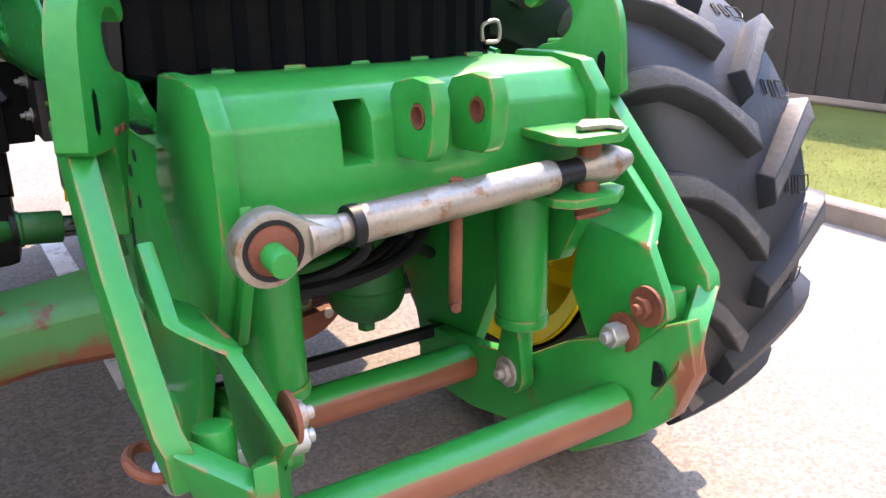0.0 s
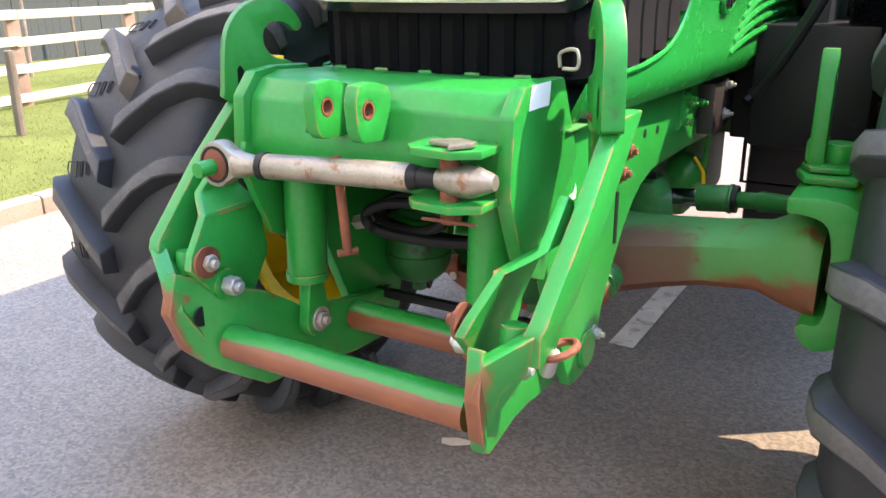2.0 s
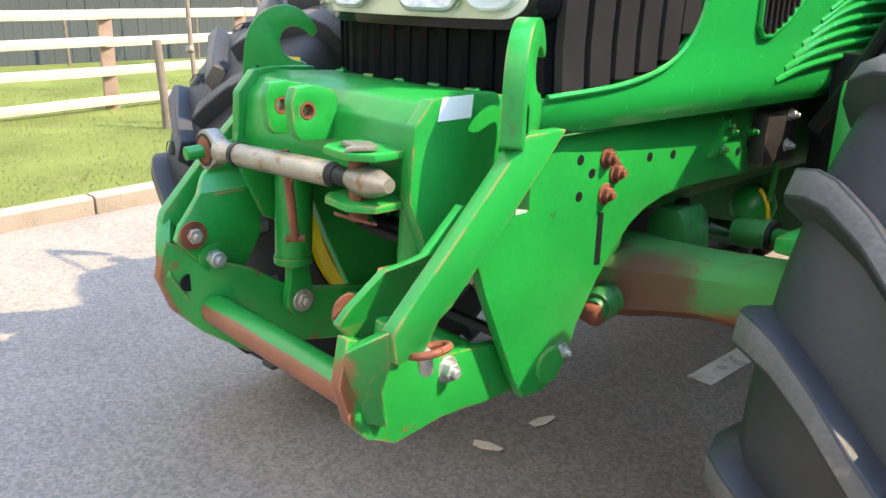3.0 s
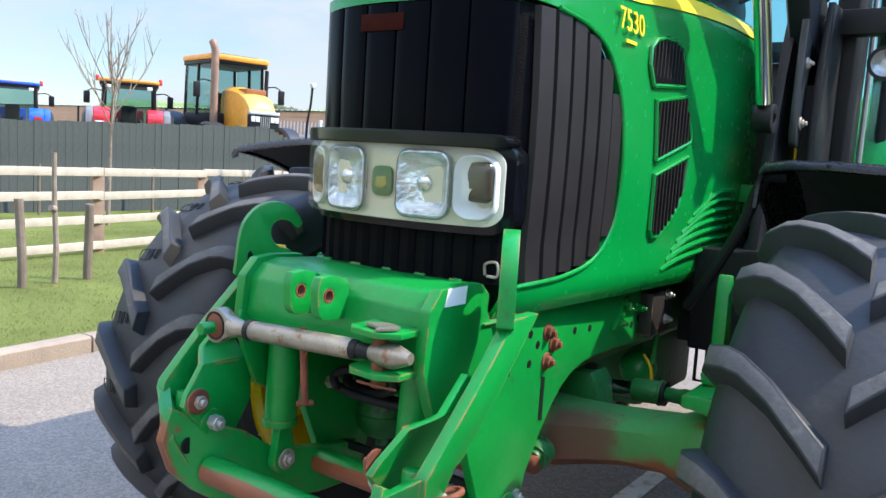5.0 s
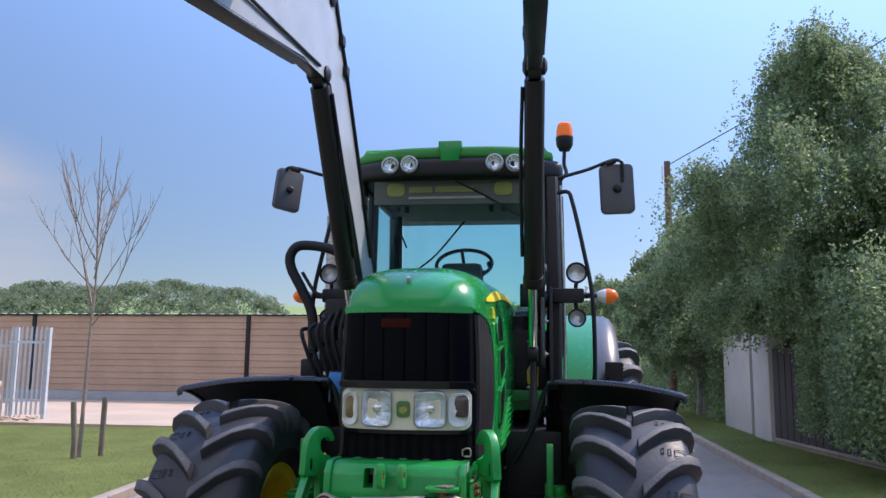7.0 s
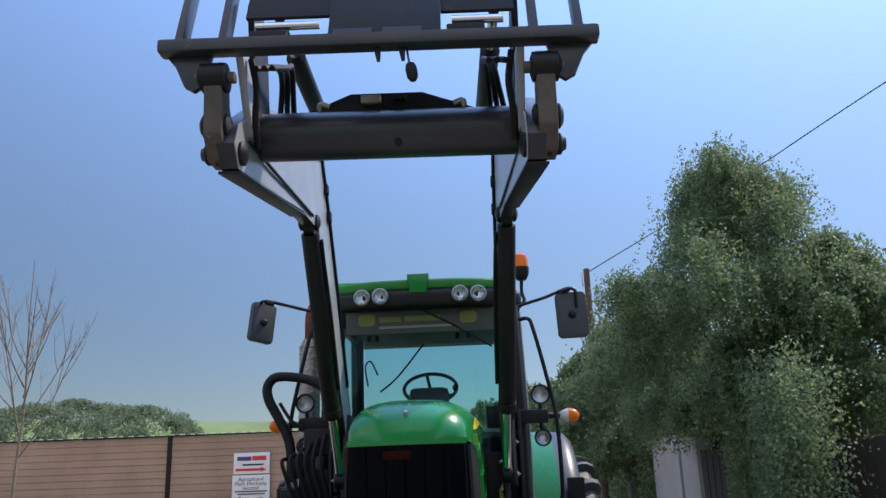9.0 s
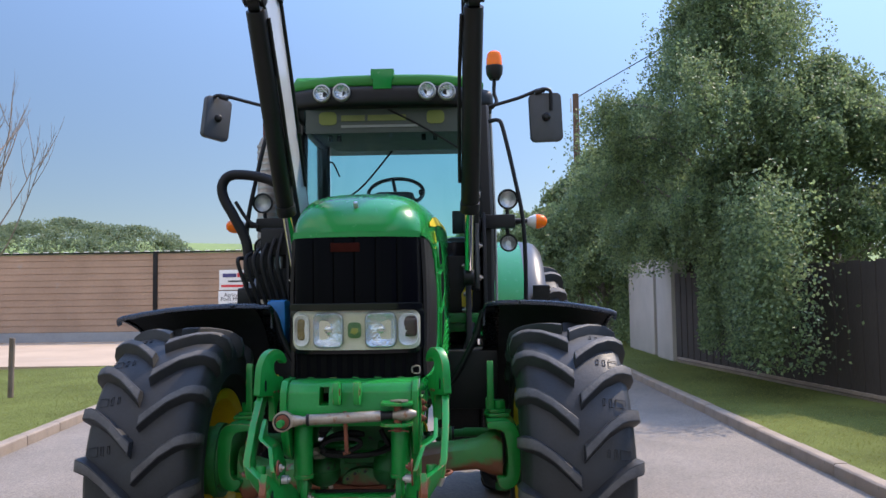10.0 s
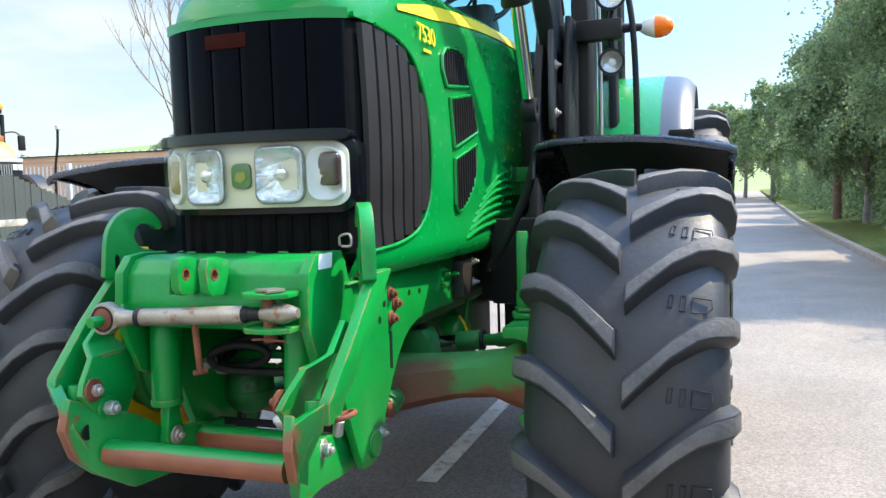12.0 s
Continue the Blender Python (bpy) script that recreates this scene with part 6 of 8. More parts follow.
        part(nm, bm, mat("grey_plastic", (0.034, 0.034, 0.038), 0.36, var=0.15) if m_ is M_LOAD else m_, tractor, "green rear mudguard" if m_ is M_HOOD else "grey plastic mudguard flare", angle=50)
    part("side_lamp_block", abox(CX + s * 1.08 - 0.06, CX + s * 1.08 + 0.06, 1.42, 1.50, 1.50, 1.66), M_BLACK, tractor, "black ribbed lamp block on the mudguard", bevel=0.012)
    for k in range(5):
        part("rib", abox(CX + s * 1.08 - 0.062, CX + s * 1.08 + 0.062, 1.412, 1.42, 1.53 + 0.026 * k, 1.542 + 0.026 * k), M_RIB, tractor)
    # tank, widened, and a hidden step box added to keep sun off the ground
    part("fuel_tank", abox(CX + s * 0.33, CX + s * 0.80, 0.70, 1.55, 0.50, 1.20), M_BLACK, tractor, "black side tank", bevel=0.04)
    part("side_step", abox(CX + s * 0.79, CX + s * 1.12, 0.75, 1.45, 0.62, 1.20), M_BLACK, tractor, "black box beside the tank, added to shade the ground", bevel=0.02)
    part("step_frame", atube([(CX + s * 0.60, 0.60, 1.20), (CX + s * 0.34, 0.60, 1.20), (CX + s * 0.34, 0.60, 0.75), (CX + s * 0.60, 0.60, 0.75), (CX + s * 0.60, 0.60, 1.20)], 0.008, 6, 0), M_FRAME, tractor)
    part("side_sill", abox(CX + s * 0.35, CX + s * 0.64, 0.72, 0.80, 1.36, 1.42), M_LINK, tractor, "green sill beside the hood", bevel=0.006)
part("cab_mount_bar", abox(0.30, 0.62, 0.67, 0.74, 1.418, 1.482), M_LINK, tractor, "green cross bar below the cab", bevel=0.006)
part("step_panel", abox(CX + 0.33, CX + 0.63, 0.80, 0.86, 1.42, 1.85), M_BLACK, tractor, bevel=0.01)
part("step_panel", abox(CX - 0.63, CX - 0.33, 0.80, 0.86, 1.42, 1.85), M_BLACK, tractor, bevel=0.01)
part("badge_yellow", aprism([(0.475, 1.52), (0.54, 1.50), (0.545, 1.62), (0.50, 1.65), (0.472, 1.60)], 0.792, 0.799, "y"), M_STRIPE, tractor, "yellow and black round decal")

# windscreen and rear window
for nm, y, z0, x in (("windscreen", 0.985, 1.92, 0.56), ("rear_window", 2.34, 1.75, 0.60)):
    bm = bmesh.new()
    sheet(bm, [[(CX + x * u, y - (0.03 * (1 - u * u) if y < 1.5 else 0), z) for u in (-1, -0.66, -0.33, 0, 0.33, 0.66, 1)] for z in (z0, 2.2, 2.5, 2.86)])
    bmesh.ops.solidify(bm, geom=list(bm.faces), thickness=0.005)
    g = part(nm, bm, M_GLASS, tractor, "teal-tinted cab glass")
    g.visible_shadow = False
part("windscreen_banner", abox(CX - 0.54, CX + 0.54, 0.935, 0.942, 2.70, 2.87), mat("banner_film", (0.045, 0.060, 0.052), 0.4, var=0.15), tractor, "dark sun strip across the windscreen")
for x0, x1, z0, z1, m_ in ((-0.30, -0.14, 2.78, 2.82, "g"), (-0.12, 0.14, 2.78, 2.82, "g"), (-0.30, 0.22, 2.735, 2.752, "w")):
    part("print_bar", abox(CX + x0, CX + x1, 0.929, 0.934, z0, z1), mat("faded_print", (0.13, 0.15, 0.035), 0.5) if m_ == "g" else mat("pale_print", (0.20, 0.22, 0.21), 0.5), tractor, "bar of faded print on the sun strip")
for x in (-0.40, 0.33):
    part("print_patch", aprism(rounded(CX + x - 0.05, CX + x + 0.07, 2.755, 2.845, 0.03), 0.929, 0.934, "y"), mat("faded_patch", (0.15, 0.18, 0.03), 0.5), tractor, "yellow-green emblem patch")
for k, x in enumerate((-0.40, -0.34, 0.24, 0.32)):
    part("visor_clip", abox(CX + x, CX + x + 0.03, 1.0, 1.03, 2.655, 2.70), M_BLACK, tractor, bevel=0.004)
part("headliner", abox(CX - 0.56, CX + 0.56, 1.02, 2.30, 2.82, 2.88), mat("grey_headlining", (0.10, 0.105, 0.10), 0.9), tractor, "dark cab ceiling lining", bevel=0.02)

# roof
def roof_plan(half, front, back, bow):
    """Outline of the roof from above: bowed front, rounded corners."""
    o = []
    for k in range(25):
        u = -1 + 2 * k / 24
        o.append((CX + half * u, front + bow * abs(u) ** 3.2))
    return o + [(CX + half, back), (CX - half, back)]


bm = aprism(roof_plan(0.67, 0.835, 2.75, 0.16), 2.992, 3.062, "z")
for v in bm.verts:
    v.co.z += 0.012 if v.co.z > 3.0 and abs(v.co.x - CX) < 0.6 else 0.0
part("cab_roof", bm, M_ROOF, tractor, "green cab roof cap", bevel=0.034, seg=4, angle=40)
part("roof_fascia", aprism(roof_plan(0.735, 0.825, 2.77, 0.20), 2.862, 3.002, "z"), M_BLACK, tractor, "black roof edge with work lamps", bevel=0.05, seg=5)
part("roof_block", aprism([(CX - 0.085, 3.105), (CX + 0.07, 3.105), (CX + 0.07, 3.045), (CX + 0.055, 3.03), (CX + 0.055, 2.97), (CX - 0.07, 2.97), (CX - 0.07, 3.03), (CX - 0.085, 3.045)], 0.82, 0.90, "y"), M_HOOD, tractor, "green aerial block on the roof front", bevel=0.004)
for x in (-0.438, -0.304, 0.265, 0.395):
    c = Vector((x, 0.845 + 0.20 * (abs(x - CX) / 0.735) ** 3.2, 2.949))
    lm = part("roof_lamp", alathe(c, (0, -1, 0), [(0.0, 0.058), (0.03, 0.060), (0.05, 0.058), (0.053, 0.052), (0.048, 0.050)], 28), M_ZINC, tractor, "round roof work lamp")
    part("lamp_reflector", alathe(c + Vector((0, -0.02, 0)), (0, -1, 0), [(0, 0), (0.0, 0.018), (0.012, 0.04), (0.028, 0.051)], 28), M_REFL, lm)
    part("lamp_lens", alathe(c + Vector((0, -0.03, 0)), (0, -1, 0), [(0.017, 0.052), (0.022, 0.03), (0.024, 0)], 28), M_LENS, lm)
part("grab_slot", abox(CX - 0.06, CX + 0.05, 0.828, 0.84, 2.895, 2.901), M_ZINC, tractor)

# beacon
b = part("beacon", alathe((0.725, 1.10, 3.20), (0, 0, 1), [(-0.11, 0), (-0.11, 0.035), (-0.075, 0.055), (-0.03, 0.060), (-0.015, 0.060)], 26), M_BLACK, tractor, "amber flashing beacon on a stalk")
part("beacon_dome", alathe((0.725, 1.10, 3.20), (0, 0, 1), [(-0.015, 0.056), (0.04, 0.054), (0.075, 0.046), (0.09, 0.03), (0.094, 0)], 26), M_AMBER, b, "amber dome")
part("beacon_stalk", atube([(0.725, 1.10, 3.10), (0.72, 1.10, 3.0), (0.735, 1.08, 2.93), (0.70, 1.05, 2.88)], 0.013, 8, 5), M_FRAME, b)

# wiper, steering wheel, seat, console
part("wiper", atube([(CX + 0.02, 0.928, 2.855), (CX + 0.24, 0.932, 2.74), (CX + 0.50, 0.94, 2.58)], 0.007, 6, 3), M_FRAME, tractor, "windscreen wiper arm")
part("rear_wiper", atube([(CX - 0.05, 2.30, 2.85), (CX - 0.30, 2.30, 2.55), (CX - 0.46, 2.30, 2.42)], 0.009, 6, 3), M_FRAME, tractor)
sw_c, sw_n = Vector((0.005, 1.38, 2.345)), Vector((0, -0.62, 0.78)).normalized()
rot = sw_n.to_track_quat("Z", "Y").to_matrix()
bm = bmesh.new()
tube(bm, [sw_c + rot @ Vector((0.20 * math.cos(a), 0.20 * math.sin(a), 0)) for a in [2 * math.pi * k / 32 for k in range(33)]], 0.014, 8, 0)
sw = part("steering_wheel", bm, M_BLACK, tractor, "black steering wheel with a knob")
for a in (100, 215, 325):
    part("spoke", atube([sw_c - sw_n * 0.03, sw_c + rot @ Vector((0.19 * math.cos(radians(a)), 0.19 * math.sin(radians(a)), 0))], 0.013, 8, 0), M_BLACK, sw)
part("wheel_hub", alathe(sw_c - sw_n * 0.06, sw_n, [(0, 0.05), (0.04, 0.045), (0.05, 0.03), (0.05, 0)], 20), M_BLACK, sw)
part("wheel_knob", alathe(sw_c + rot @ Vector((0.19, -0.06, 0.01)), sw_n, [(0, 0.012), (0.02, 0.022), (0.04, 0.02), (0.046, 0)], 14), M_BLACK, sw)
part("dashboard", aprism([(1.16, 1.90), (1.16, 2.20), (1.24, 2.335), (1.33, 2.345), (1.42, 2.24), (1.36, 1.90)], CX - 0.12, CX + 0.17), M_BLACK, tractor, "black dashboard pod", bevel=0.04)
part("seat_back", aprism([(1.98, 1.85), (2.10, 1.85), (2.14, 2.18), (2.08, 2.22), (2.0, 2.15)], CX - 0.22, CX + 0.24), M_SEAT, tractor, bevel=0.05)
part("seat_cushion", abox(CX - 0.24, CX + 0.26, 1.58, 2.06, 1.74, 1.88), M_SEAT, tractor, bevel=0.05)
part("console", abox(CX + 0.38, CX + 0.56, 1.4, 2.1, 1.4, 2.02), M_BLACK, tractor, bevel=0.05)
part("monitor", abox(CX + 0.44, CX + 0.54, 1.12, 1.17, 2.02, 2.18), M_BLACK, tractor, bevel=0.012)
part("side_console", abox(CX - 0.58, CX - 0.40, 1.5, 2.1, 1.4, 1.95), M_BLACK, tractor, bevel=0.05)
part("interior_mirror", atube([(CX - 0.40, 1.05, 2.34), (CX - 0.42, 1.05, 2.48), (CX - 0.38, 1.05, 2.52), (CX - 0.33, 1.05, 2.42)], 0.006, 6, 4), M_FRAME, tractor)

# exhaust stack
ex = part("exhaust", alathe((-0.865, 1.12, 1.55), (0, 0, 1), [(0, 0.0), (0, 0.075), (1.10, 0.075), (1.16, 0.05), (1.16, 0.0)], 24), M_STEEL, tractor, "exhaust stack with steel heat guard")
for k in range(16):
    part("guard_band", ring_plate((-0.865, 1.12, 2.02 + 0.042 * k), (0, 0, 1), 0.0755, 0.079, 0.008, 24), M_ZINC, ex)
part("exhaust_pipe", atube([(-0.865, 1.12, 2.70), (-0.865, 1.12, 2.86), (-0.85, 1.13, 2.94), (-0.83, 1.18, 3.0)], 0.038, 14, 5), M_RUST, ex)
# hose loop and valve cluster on the far side
part("hose_loop", atube([(-0.60, 0.72, 2.25), (-0.78, 0.74, 2.365), (-1.0, 0.75, 2.40), (-1.075, 0.75, 2.345), (-1.07, 0.75, 2.25), (-1.0, 0.75, 2.12), (-0.92, 0.75, 1.95), (-0.90, 0.74, 1.70)], 0.033, 12, 6), M_HOSE, tractor, "thick black hose loop beside the cab")
part("hose_loop", atube([(-0.99, 0.74, 2.22), (-0.91, 0.74, 2.10), (-0.84, 0.74, 2.06)], 0.012, 8, 5), M_HOSE, tractor)
for k, (x, z, r) in enumerate(((-0.72, 1.95, 0.09), (-0.83, 1.80, 0.08), (-0.74, 1.68, 0.10), (-0.90, 1.60, 0.06), (-0.66, 1.52, 0.09))):
    part("valve_body", abox(x - r, x + r, 0.66, 0.80, z - r, z + r), M_FRAME, tractor, "black hydraulic valve body", bevel=0.02)
for k in range(6):
    part("valve_hose", atube([(-0.66 - 0.05 * k, 0.65, 2.0 - 0.03 * k), (-0.68 - 0.05 * k, 0.58, 1.82), (-0.64 - 0.045 * k, 0.60, 1.62), (-0.60 - 0.04 * k, 0.66, 1.40)], 0.013, 8, 5), M_HOSE, tractor)
part("washer_tank", abox(-0.72, -0.60, 0.45, 0.62, 1.30, 1.58), mat("blue_plastic", (0.015, 0.16, 0.42), 0.5, var=0.25, scale=12), tractor, "bright blue plastic bottle", bevel=0.03)

# ---- front loader, raised ----
ARM_X, ARM_W = 0.520, 0.070
BEFORE_LOADER = set(bpy.data.objects)
arm_out = [(0.92, 2.02), (0.78, 2.16), (0.33, 2.82), (-0.24, 3.60), (-0.36, 3.66), (-0.52, 3.64), (-1.30, 3.42), (-1.78, 3.26), (-2.10, 3.04), (-2.14, 2.95), (-2.08, 2.875), (-1.80, 2.92), (-0.86, 3.075), (-0.74, 3.075), (-0.36, 3.10), (0.20, 2.48), (0.62, 1.98), (0.78, 1.92)]
for s in (1, -1):
    x0, x1 = s * ARM_X, s * (ARM_X + ARM_W)
    arm = part("loader_arm", aprism(arm_out, x0, x1), M_LOAD, tractor, "black loader arm, bent over the hood", bevel=0.008)
    # thin pale skin paints the sunlit look onto the black arm's inner face
    part("inner_plate", aprism(arm_out, s * (ARM_X - 0.004), s * (ARM_X - 0.0005)), M_LOADIN, arm, "inner face of the black loader arm, coloured pale as if sunlit")
    # stiffening flange along the lower edge of the front section and pin bosses
    part("arm_flange", aprism([(-0.80, 3.062), (-2.07, 2.860), (-2.07, 2.872), (-0.80, 3.075)], s * (ARM_X - 0.008), s * (ARM_X + ARM_W + 0.006)), M_FRAME, arm, bevel=0.003)
    part("edge_pipe", atube([(s * (ARM_X - 0.010), -1.98, 3.02), (s * (ARM_X - 0.010), -1.4, 3.06), (s * (ARM_X - 0.010), -0.60, 3.12)], 0.0075, 8, 2), M_FRAME, arm)
    part("arm_flange", aprism([(0.80, 2.145), (-0.27, 3.62), (-0.285, 3.61), (0.785, 2.135)], s * (ARM_X - 0.006), s * (ARM_X + ARM_W + 0.006)), M_LOAD, arm, bevel=0.002)
    part("arm_pipe", atube([(s * (ARM_X - 0.012), 0.62, 2.30), (s * (ARM_X - 0.012), 0.20, 2.90), (s * (ARM_X - 0.012), -0.28, 3.50), (s * (ARM_X - 0.012), -0.45, 3.56), (s * (ARM_X - 0.012), -1.2, 3.36), (s * (ARM_X - 0.012), -1.6, 3.25)], 0.011, 8, 5), M_FRAME, arm, "steel hydraulic pipe along the arm")
    for (y, z) in ((0.80, 2.04), (-0.46, 3.12), (-2.06, 2.94), (-0.40, 3.56)):
        part("pin_boss", alathe((s * (ARM_X + ARM_W / 2), y, z), (s, 0, 0), [(-0.062, 0), (-0.062, 0.022), (-0.05, 0.045), (0.05, 0.045), (0.062, 0.022), (0.062, 0)], 22), M_FRAME, arm)
    # clamps on the inside, at the bend
    for (y, z) in ((-0.20, 3.40), (-0.10, 3.26), (0.42, 2.62)):
        part("pipe_clamp", abox(s * (ARM_X - 0.03), s * ARM_X, y - 0.03, y + 0.03, z - 0.03, z + 0.03), M_FRAME, arm, bevel=0.006)
    # tower
    tw = part("loader_tower", aprism([(0.95, 2.12), (0.98, 1.95), (0.86, 1.25), (0.74, 0.95), (0.36, 0.95), (0.42, 1.30), (0.56, 1.85), (0.66, 2.12)], s * 0.50, s * 0.535), M_FRAME, tractor, "black loader tower plate", bevel=0.006)
    part("loader_tower", aprism([(0.95, 2.12), (0.98, 1.95), (0.86, 1.25), (0.60, 1.25), (0.62, 1.85), (0.70, 2.12)], s * 0.612, s * 0.635), M_FRAME, tractor, bevel=0.006)
    lever = [(p.x, p.y) for p in smooth_path([(y, z, 0) for y, z in ((0.565, 2.235), (0.60, 2.268), (0.64, 2.235), (0.650, 2.10), (0.632, 1.88), (0.625, 1.66), (0.585, 1.62), (0.545, 1.66), (0.552, 1.90), (0.575, 2.10))], 3)]
    part("tower_lever", aprism(lever, s * 0.563, s * 0.588), M_LOAD, tw, "curved black bracket on the loader tower", bevel=0.006)
    part("lever_pin", alathe((s * 0.588, 0.602, 2.225), (s, 0, 0), [(-0.02, 0), (-0.02, 0.024), (0.008, 0.024), (0.014, 0.014), (0.014, 0)], 18), M_STEEL, tw, "worn steel pin")
    for y, z in ((0.590, 1.70), (0.598, 1.90)):
        hexbolt(tw, (s * 0.588, y, z), (s, 0, 0), 0.015, 0.012, material=M_STEEL)
    part("tower_foot", abox(s * 0.30, s * 0.56, 0.40, 0.72, 0.93, 1.14), M_FRAME, tractor, bevel=0.01)
    part("tower_brace", atube([(s * 0.36, 0.30, 1.05), (s * 0.46, 0.45, 1.20), (s * 0.54, 0.55, 1.42)], 0.018, 8, 4), M_FRAME, tractor)
    for (y, z) in ((0.70, 1.78), (0.62, 1.50), (0.80, 1.60)):
        hexbolt(tw, (s * 0.50, y, z), (-s, 0, 0), 0.016, 0.014, material=M_ZINC)
    # box added at the tower foot to block sun from the ground below
    part("loader_subframe", abox(s * 0.37, s * 0.68, 0.30, 0.85, 0.93, 1.27), M_FRAME, tractor, "black loader box behind the wheel, added to shade the ground", bevel=0.012)
    # lift cylinder
    p, q = Vector((s * 0.520, 0.40, 1.70)), Vector((s * 0.555, -0.46, 3.10))
    d = (q - p).normalized()
    cy = part("loader_cylinder", arod(p + d * 0.46, p + d * 1.60, 0.052, seg=24), M_FRAME, tractor, "black loader lift cylinder", bevel=0.006)
    part("cylinder_gland", arod(p + d * 0.44, p + d * 0.50, 0.057, seg=24), M_FRAME, cy, bevel=0.004)
    part("chrome_rod", arod(p + d * 0.06, p + d * 0.55, 0.026, seg=20), M_CHROME, cy, "bright chrome piston rod")
    part("rod_eye", ring_plate(p, (1, 0, 0), 0.018, 0.048, 0.03, 24), M_FRAME, cy, bevel=0.004)
    part("cylinder_eye", ring_plate(q, (1, 0, 0), 0.018, 0.052, 0.03, 24), M_FRAME, cy, bevel=0.004)
    part("cylinder_pipe", atube([p + d * 0.62 + Vector((-s * 0.06, 0, 0)), p + d * 1.1 + Vector((-s * 0.066, 0, 0)), p + d * 1.56 + Vector((-s * 0.06, 0, 0))], 0.010, 8, 3), M_FRAME, cy)
    # crowd (tilt) cylinder above the front section
    p, q = Vector((s * 0.44, -0.75, 3.62)), Vector((s * 0.44, -1.85, 3.62))
    d = (q - p).normalized()
    cc = part("tilt_cylinder", arod(p, p + d * 0.75, 0.045, seg=22), M_FRAME, tractor, "black tilt cylinder", bevel=0.005)
    part("chrome_rod", arod(p + d * 0.72, q, 0.022, seg=18), M_CHROME, cc)
    # knuckle and link at the arm's end
    part("knuckle_plate", aprism([(-1.72, 3.22), (-1.80, 3.55), (-1.92, 3.66), (-2.02, 3.58), (-1.96, 3.30), (-1.90, 3.12)], s * 0.50, s * 0.525), M_FRAME, tractor, "pivoting link plate", bevel=0.005)
    part("end_bracket", aprism([(-2.0, 2.90), (-2.10, 2.90), (-2.16, 2.98), (-2.17, 3.12), (-2.20, 3.22), (-2.16, 3.26), (-2.09, 3.24), (-2.07, 3.12), (-1.99, 3.0)], s * 0.560, s * 0.628), M_KNUCK, tractor, "brown worn knuckle of the tool carrier", bevel=0.008)
    for y, z, r in ((-2.15, 3.20, 0.054), (-2.10, 3.03, 0.046), (-2.06, 2.94, 0.040)):
        part("pin_boss", alathe((s * 0.628, y, z), (s, 0, 0), [(-0.085, 0), (-0.085, r * 0.6), (-0.078, r), (0.012, r), (0.024, r * 0.6), (0.024, 0)], 20), M_FRAME, tractor)
    part("pivot_pin", arod((s * 0.50, -2.06, 2.94), (s * 0.66, -2.06, 2.94), 0.024, seg=18), M_KNUCK, tractor, "worn brown pivot pin", bevel=0.004)
    part("pivot_pin", arod((s * 0.52, -2.15, 3.20), (s * 0.665, -2.15, 3.20), 0.022, seg=18), M_KNUCK, tractor, bevel=0.004)
    # cheek under the rail, tapering down to the knuckle, and the inner pale link
    part("carrier_cheek", aprism([(s * 0.785, 3.30), (s * 0.60, 3.30), (s * 0.635, 3.16), (s * 0.665, 3.14), (s * 0.70, 3.16), (s * 0.735, 3.24)], -2.17, -2.145, "y"), M_LOAD, tractor, "tapered cheek of the tool carrier", bevel=0.004)
    part("carrier_link", aprism([(-2.14, 3.31), (-2.02, 3.33), (-1.86, 3.10), (-1.90, 3.03), (-1.97, 3.05)], s * 0.50, s * 0.53), M_LOADIN, tractor, "pale steel tilt link", bevel=0.006)
    part("link_hose", atube([(s * 0.485, -2.08, 3.31), (s * 0.47, -2.05, 3.20), (s * 0.485, -2.0, 3.10), (s * 0.49, -1.93, 3.02)], 0.013, 8, 5), M_HOSE, tractor)
    # uprights of the tool carrier
    for x in (0.74, 0.58):
        part("carrier_upright", aprism([(-2.20, 3.30), (-2.13, 3.30), (-1.98, 3.75), (-2.04, 3.78)], s * x, s * (x - 0.03)), M_LOAD, tractor, "tool carrier upright", bevel=0.005)
    # hoses at the arm's end
    for k in range(3):
        part("loader_hose", atube([(s * (0.48 - 0.03 * k), -1.62, 3.27), (s * (0.44 - 0.02 * k), -1.78, 3.36 + 0.03 * k), (s * (0.42 - 0.02 * k), -1.95, 3.34), (s * (0.46 - 0.03 * k), -2.10, 3.26)], 0.012, 8, 6), M_HOSE, tractor, "black loader hose")
# cross tube and valve cover
part("loader_cross_tube", arod((-ARM_X, -1.78, 3.12), (ARM_X, -1.78, 3.12), 0.098, seg=40), M_LOAD, tractor, "thick dark cross tube of the loader")
part("valve_cover", aprism([(-0.37, 3.20), (-0.155, 3.295), (0.135, 3.295), (0.40, 3.20)], -1.80, -1.66, "y"), M_FRAME, tractor, "black sloping cover on the cross tube", bevel=0.006)
part("coupler_block", abox(-0.11, -0.03, -1.83, -1.80, 3.24, 3.275), M_STEEL, tractor, "small steel coupling", bevel=0.006)
part("coupler_block", abox(0.02, 0.07, -1.825, -1.80, 3.255, 3.275), M_FRAME, tractor, bevel=0.005)
part("drain_plug", arod((0.04, -1.86, 3.05), (0.04, -1.84, 3.07), 0.016, seg=12), M_FRAME, tractor)
for x in (-0.28, 0.30):
    part("pipe_elbow", atube([(x, -1.78, 3.20), (x, -1.80, 3.25), (x + (0.04 if x < 0 else -0.04), -1.80, 3.24)], 0.012, 8, 4), M_ZINC, tractor)
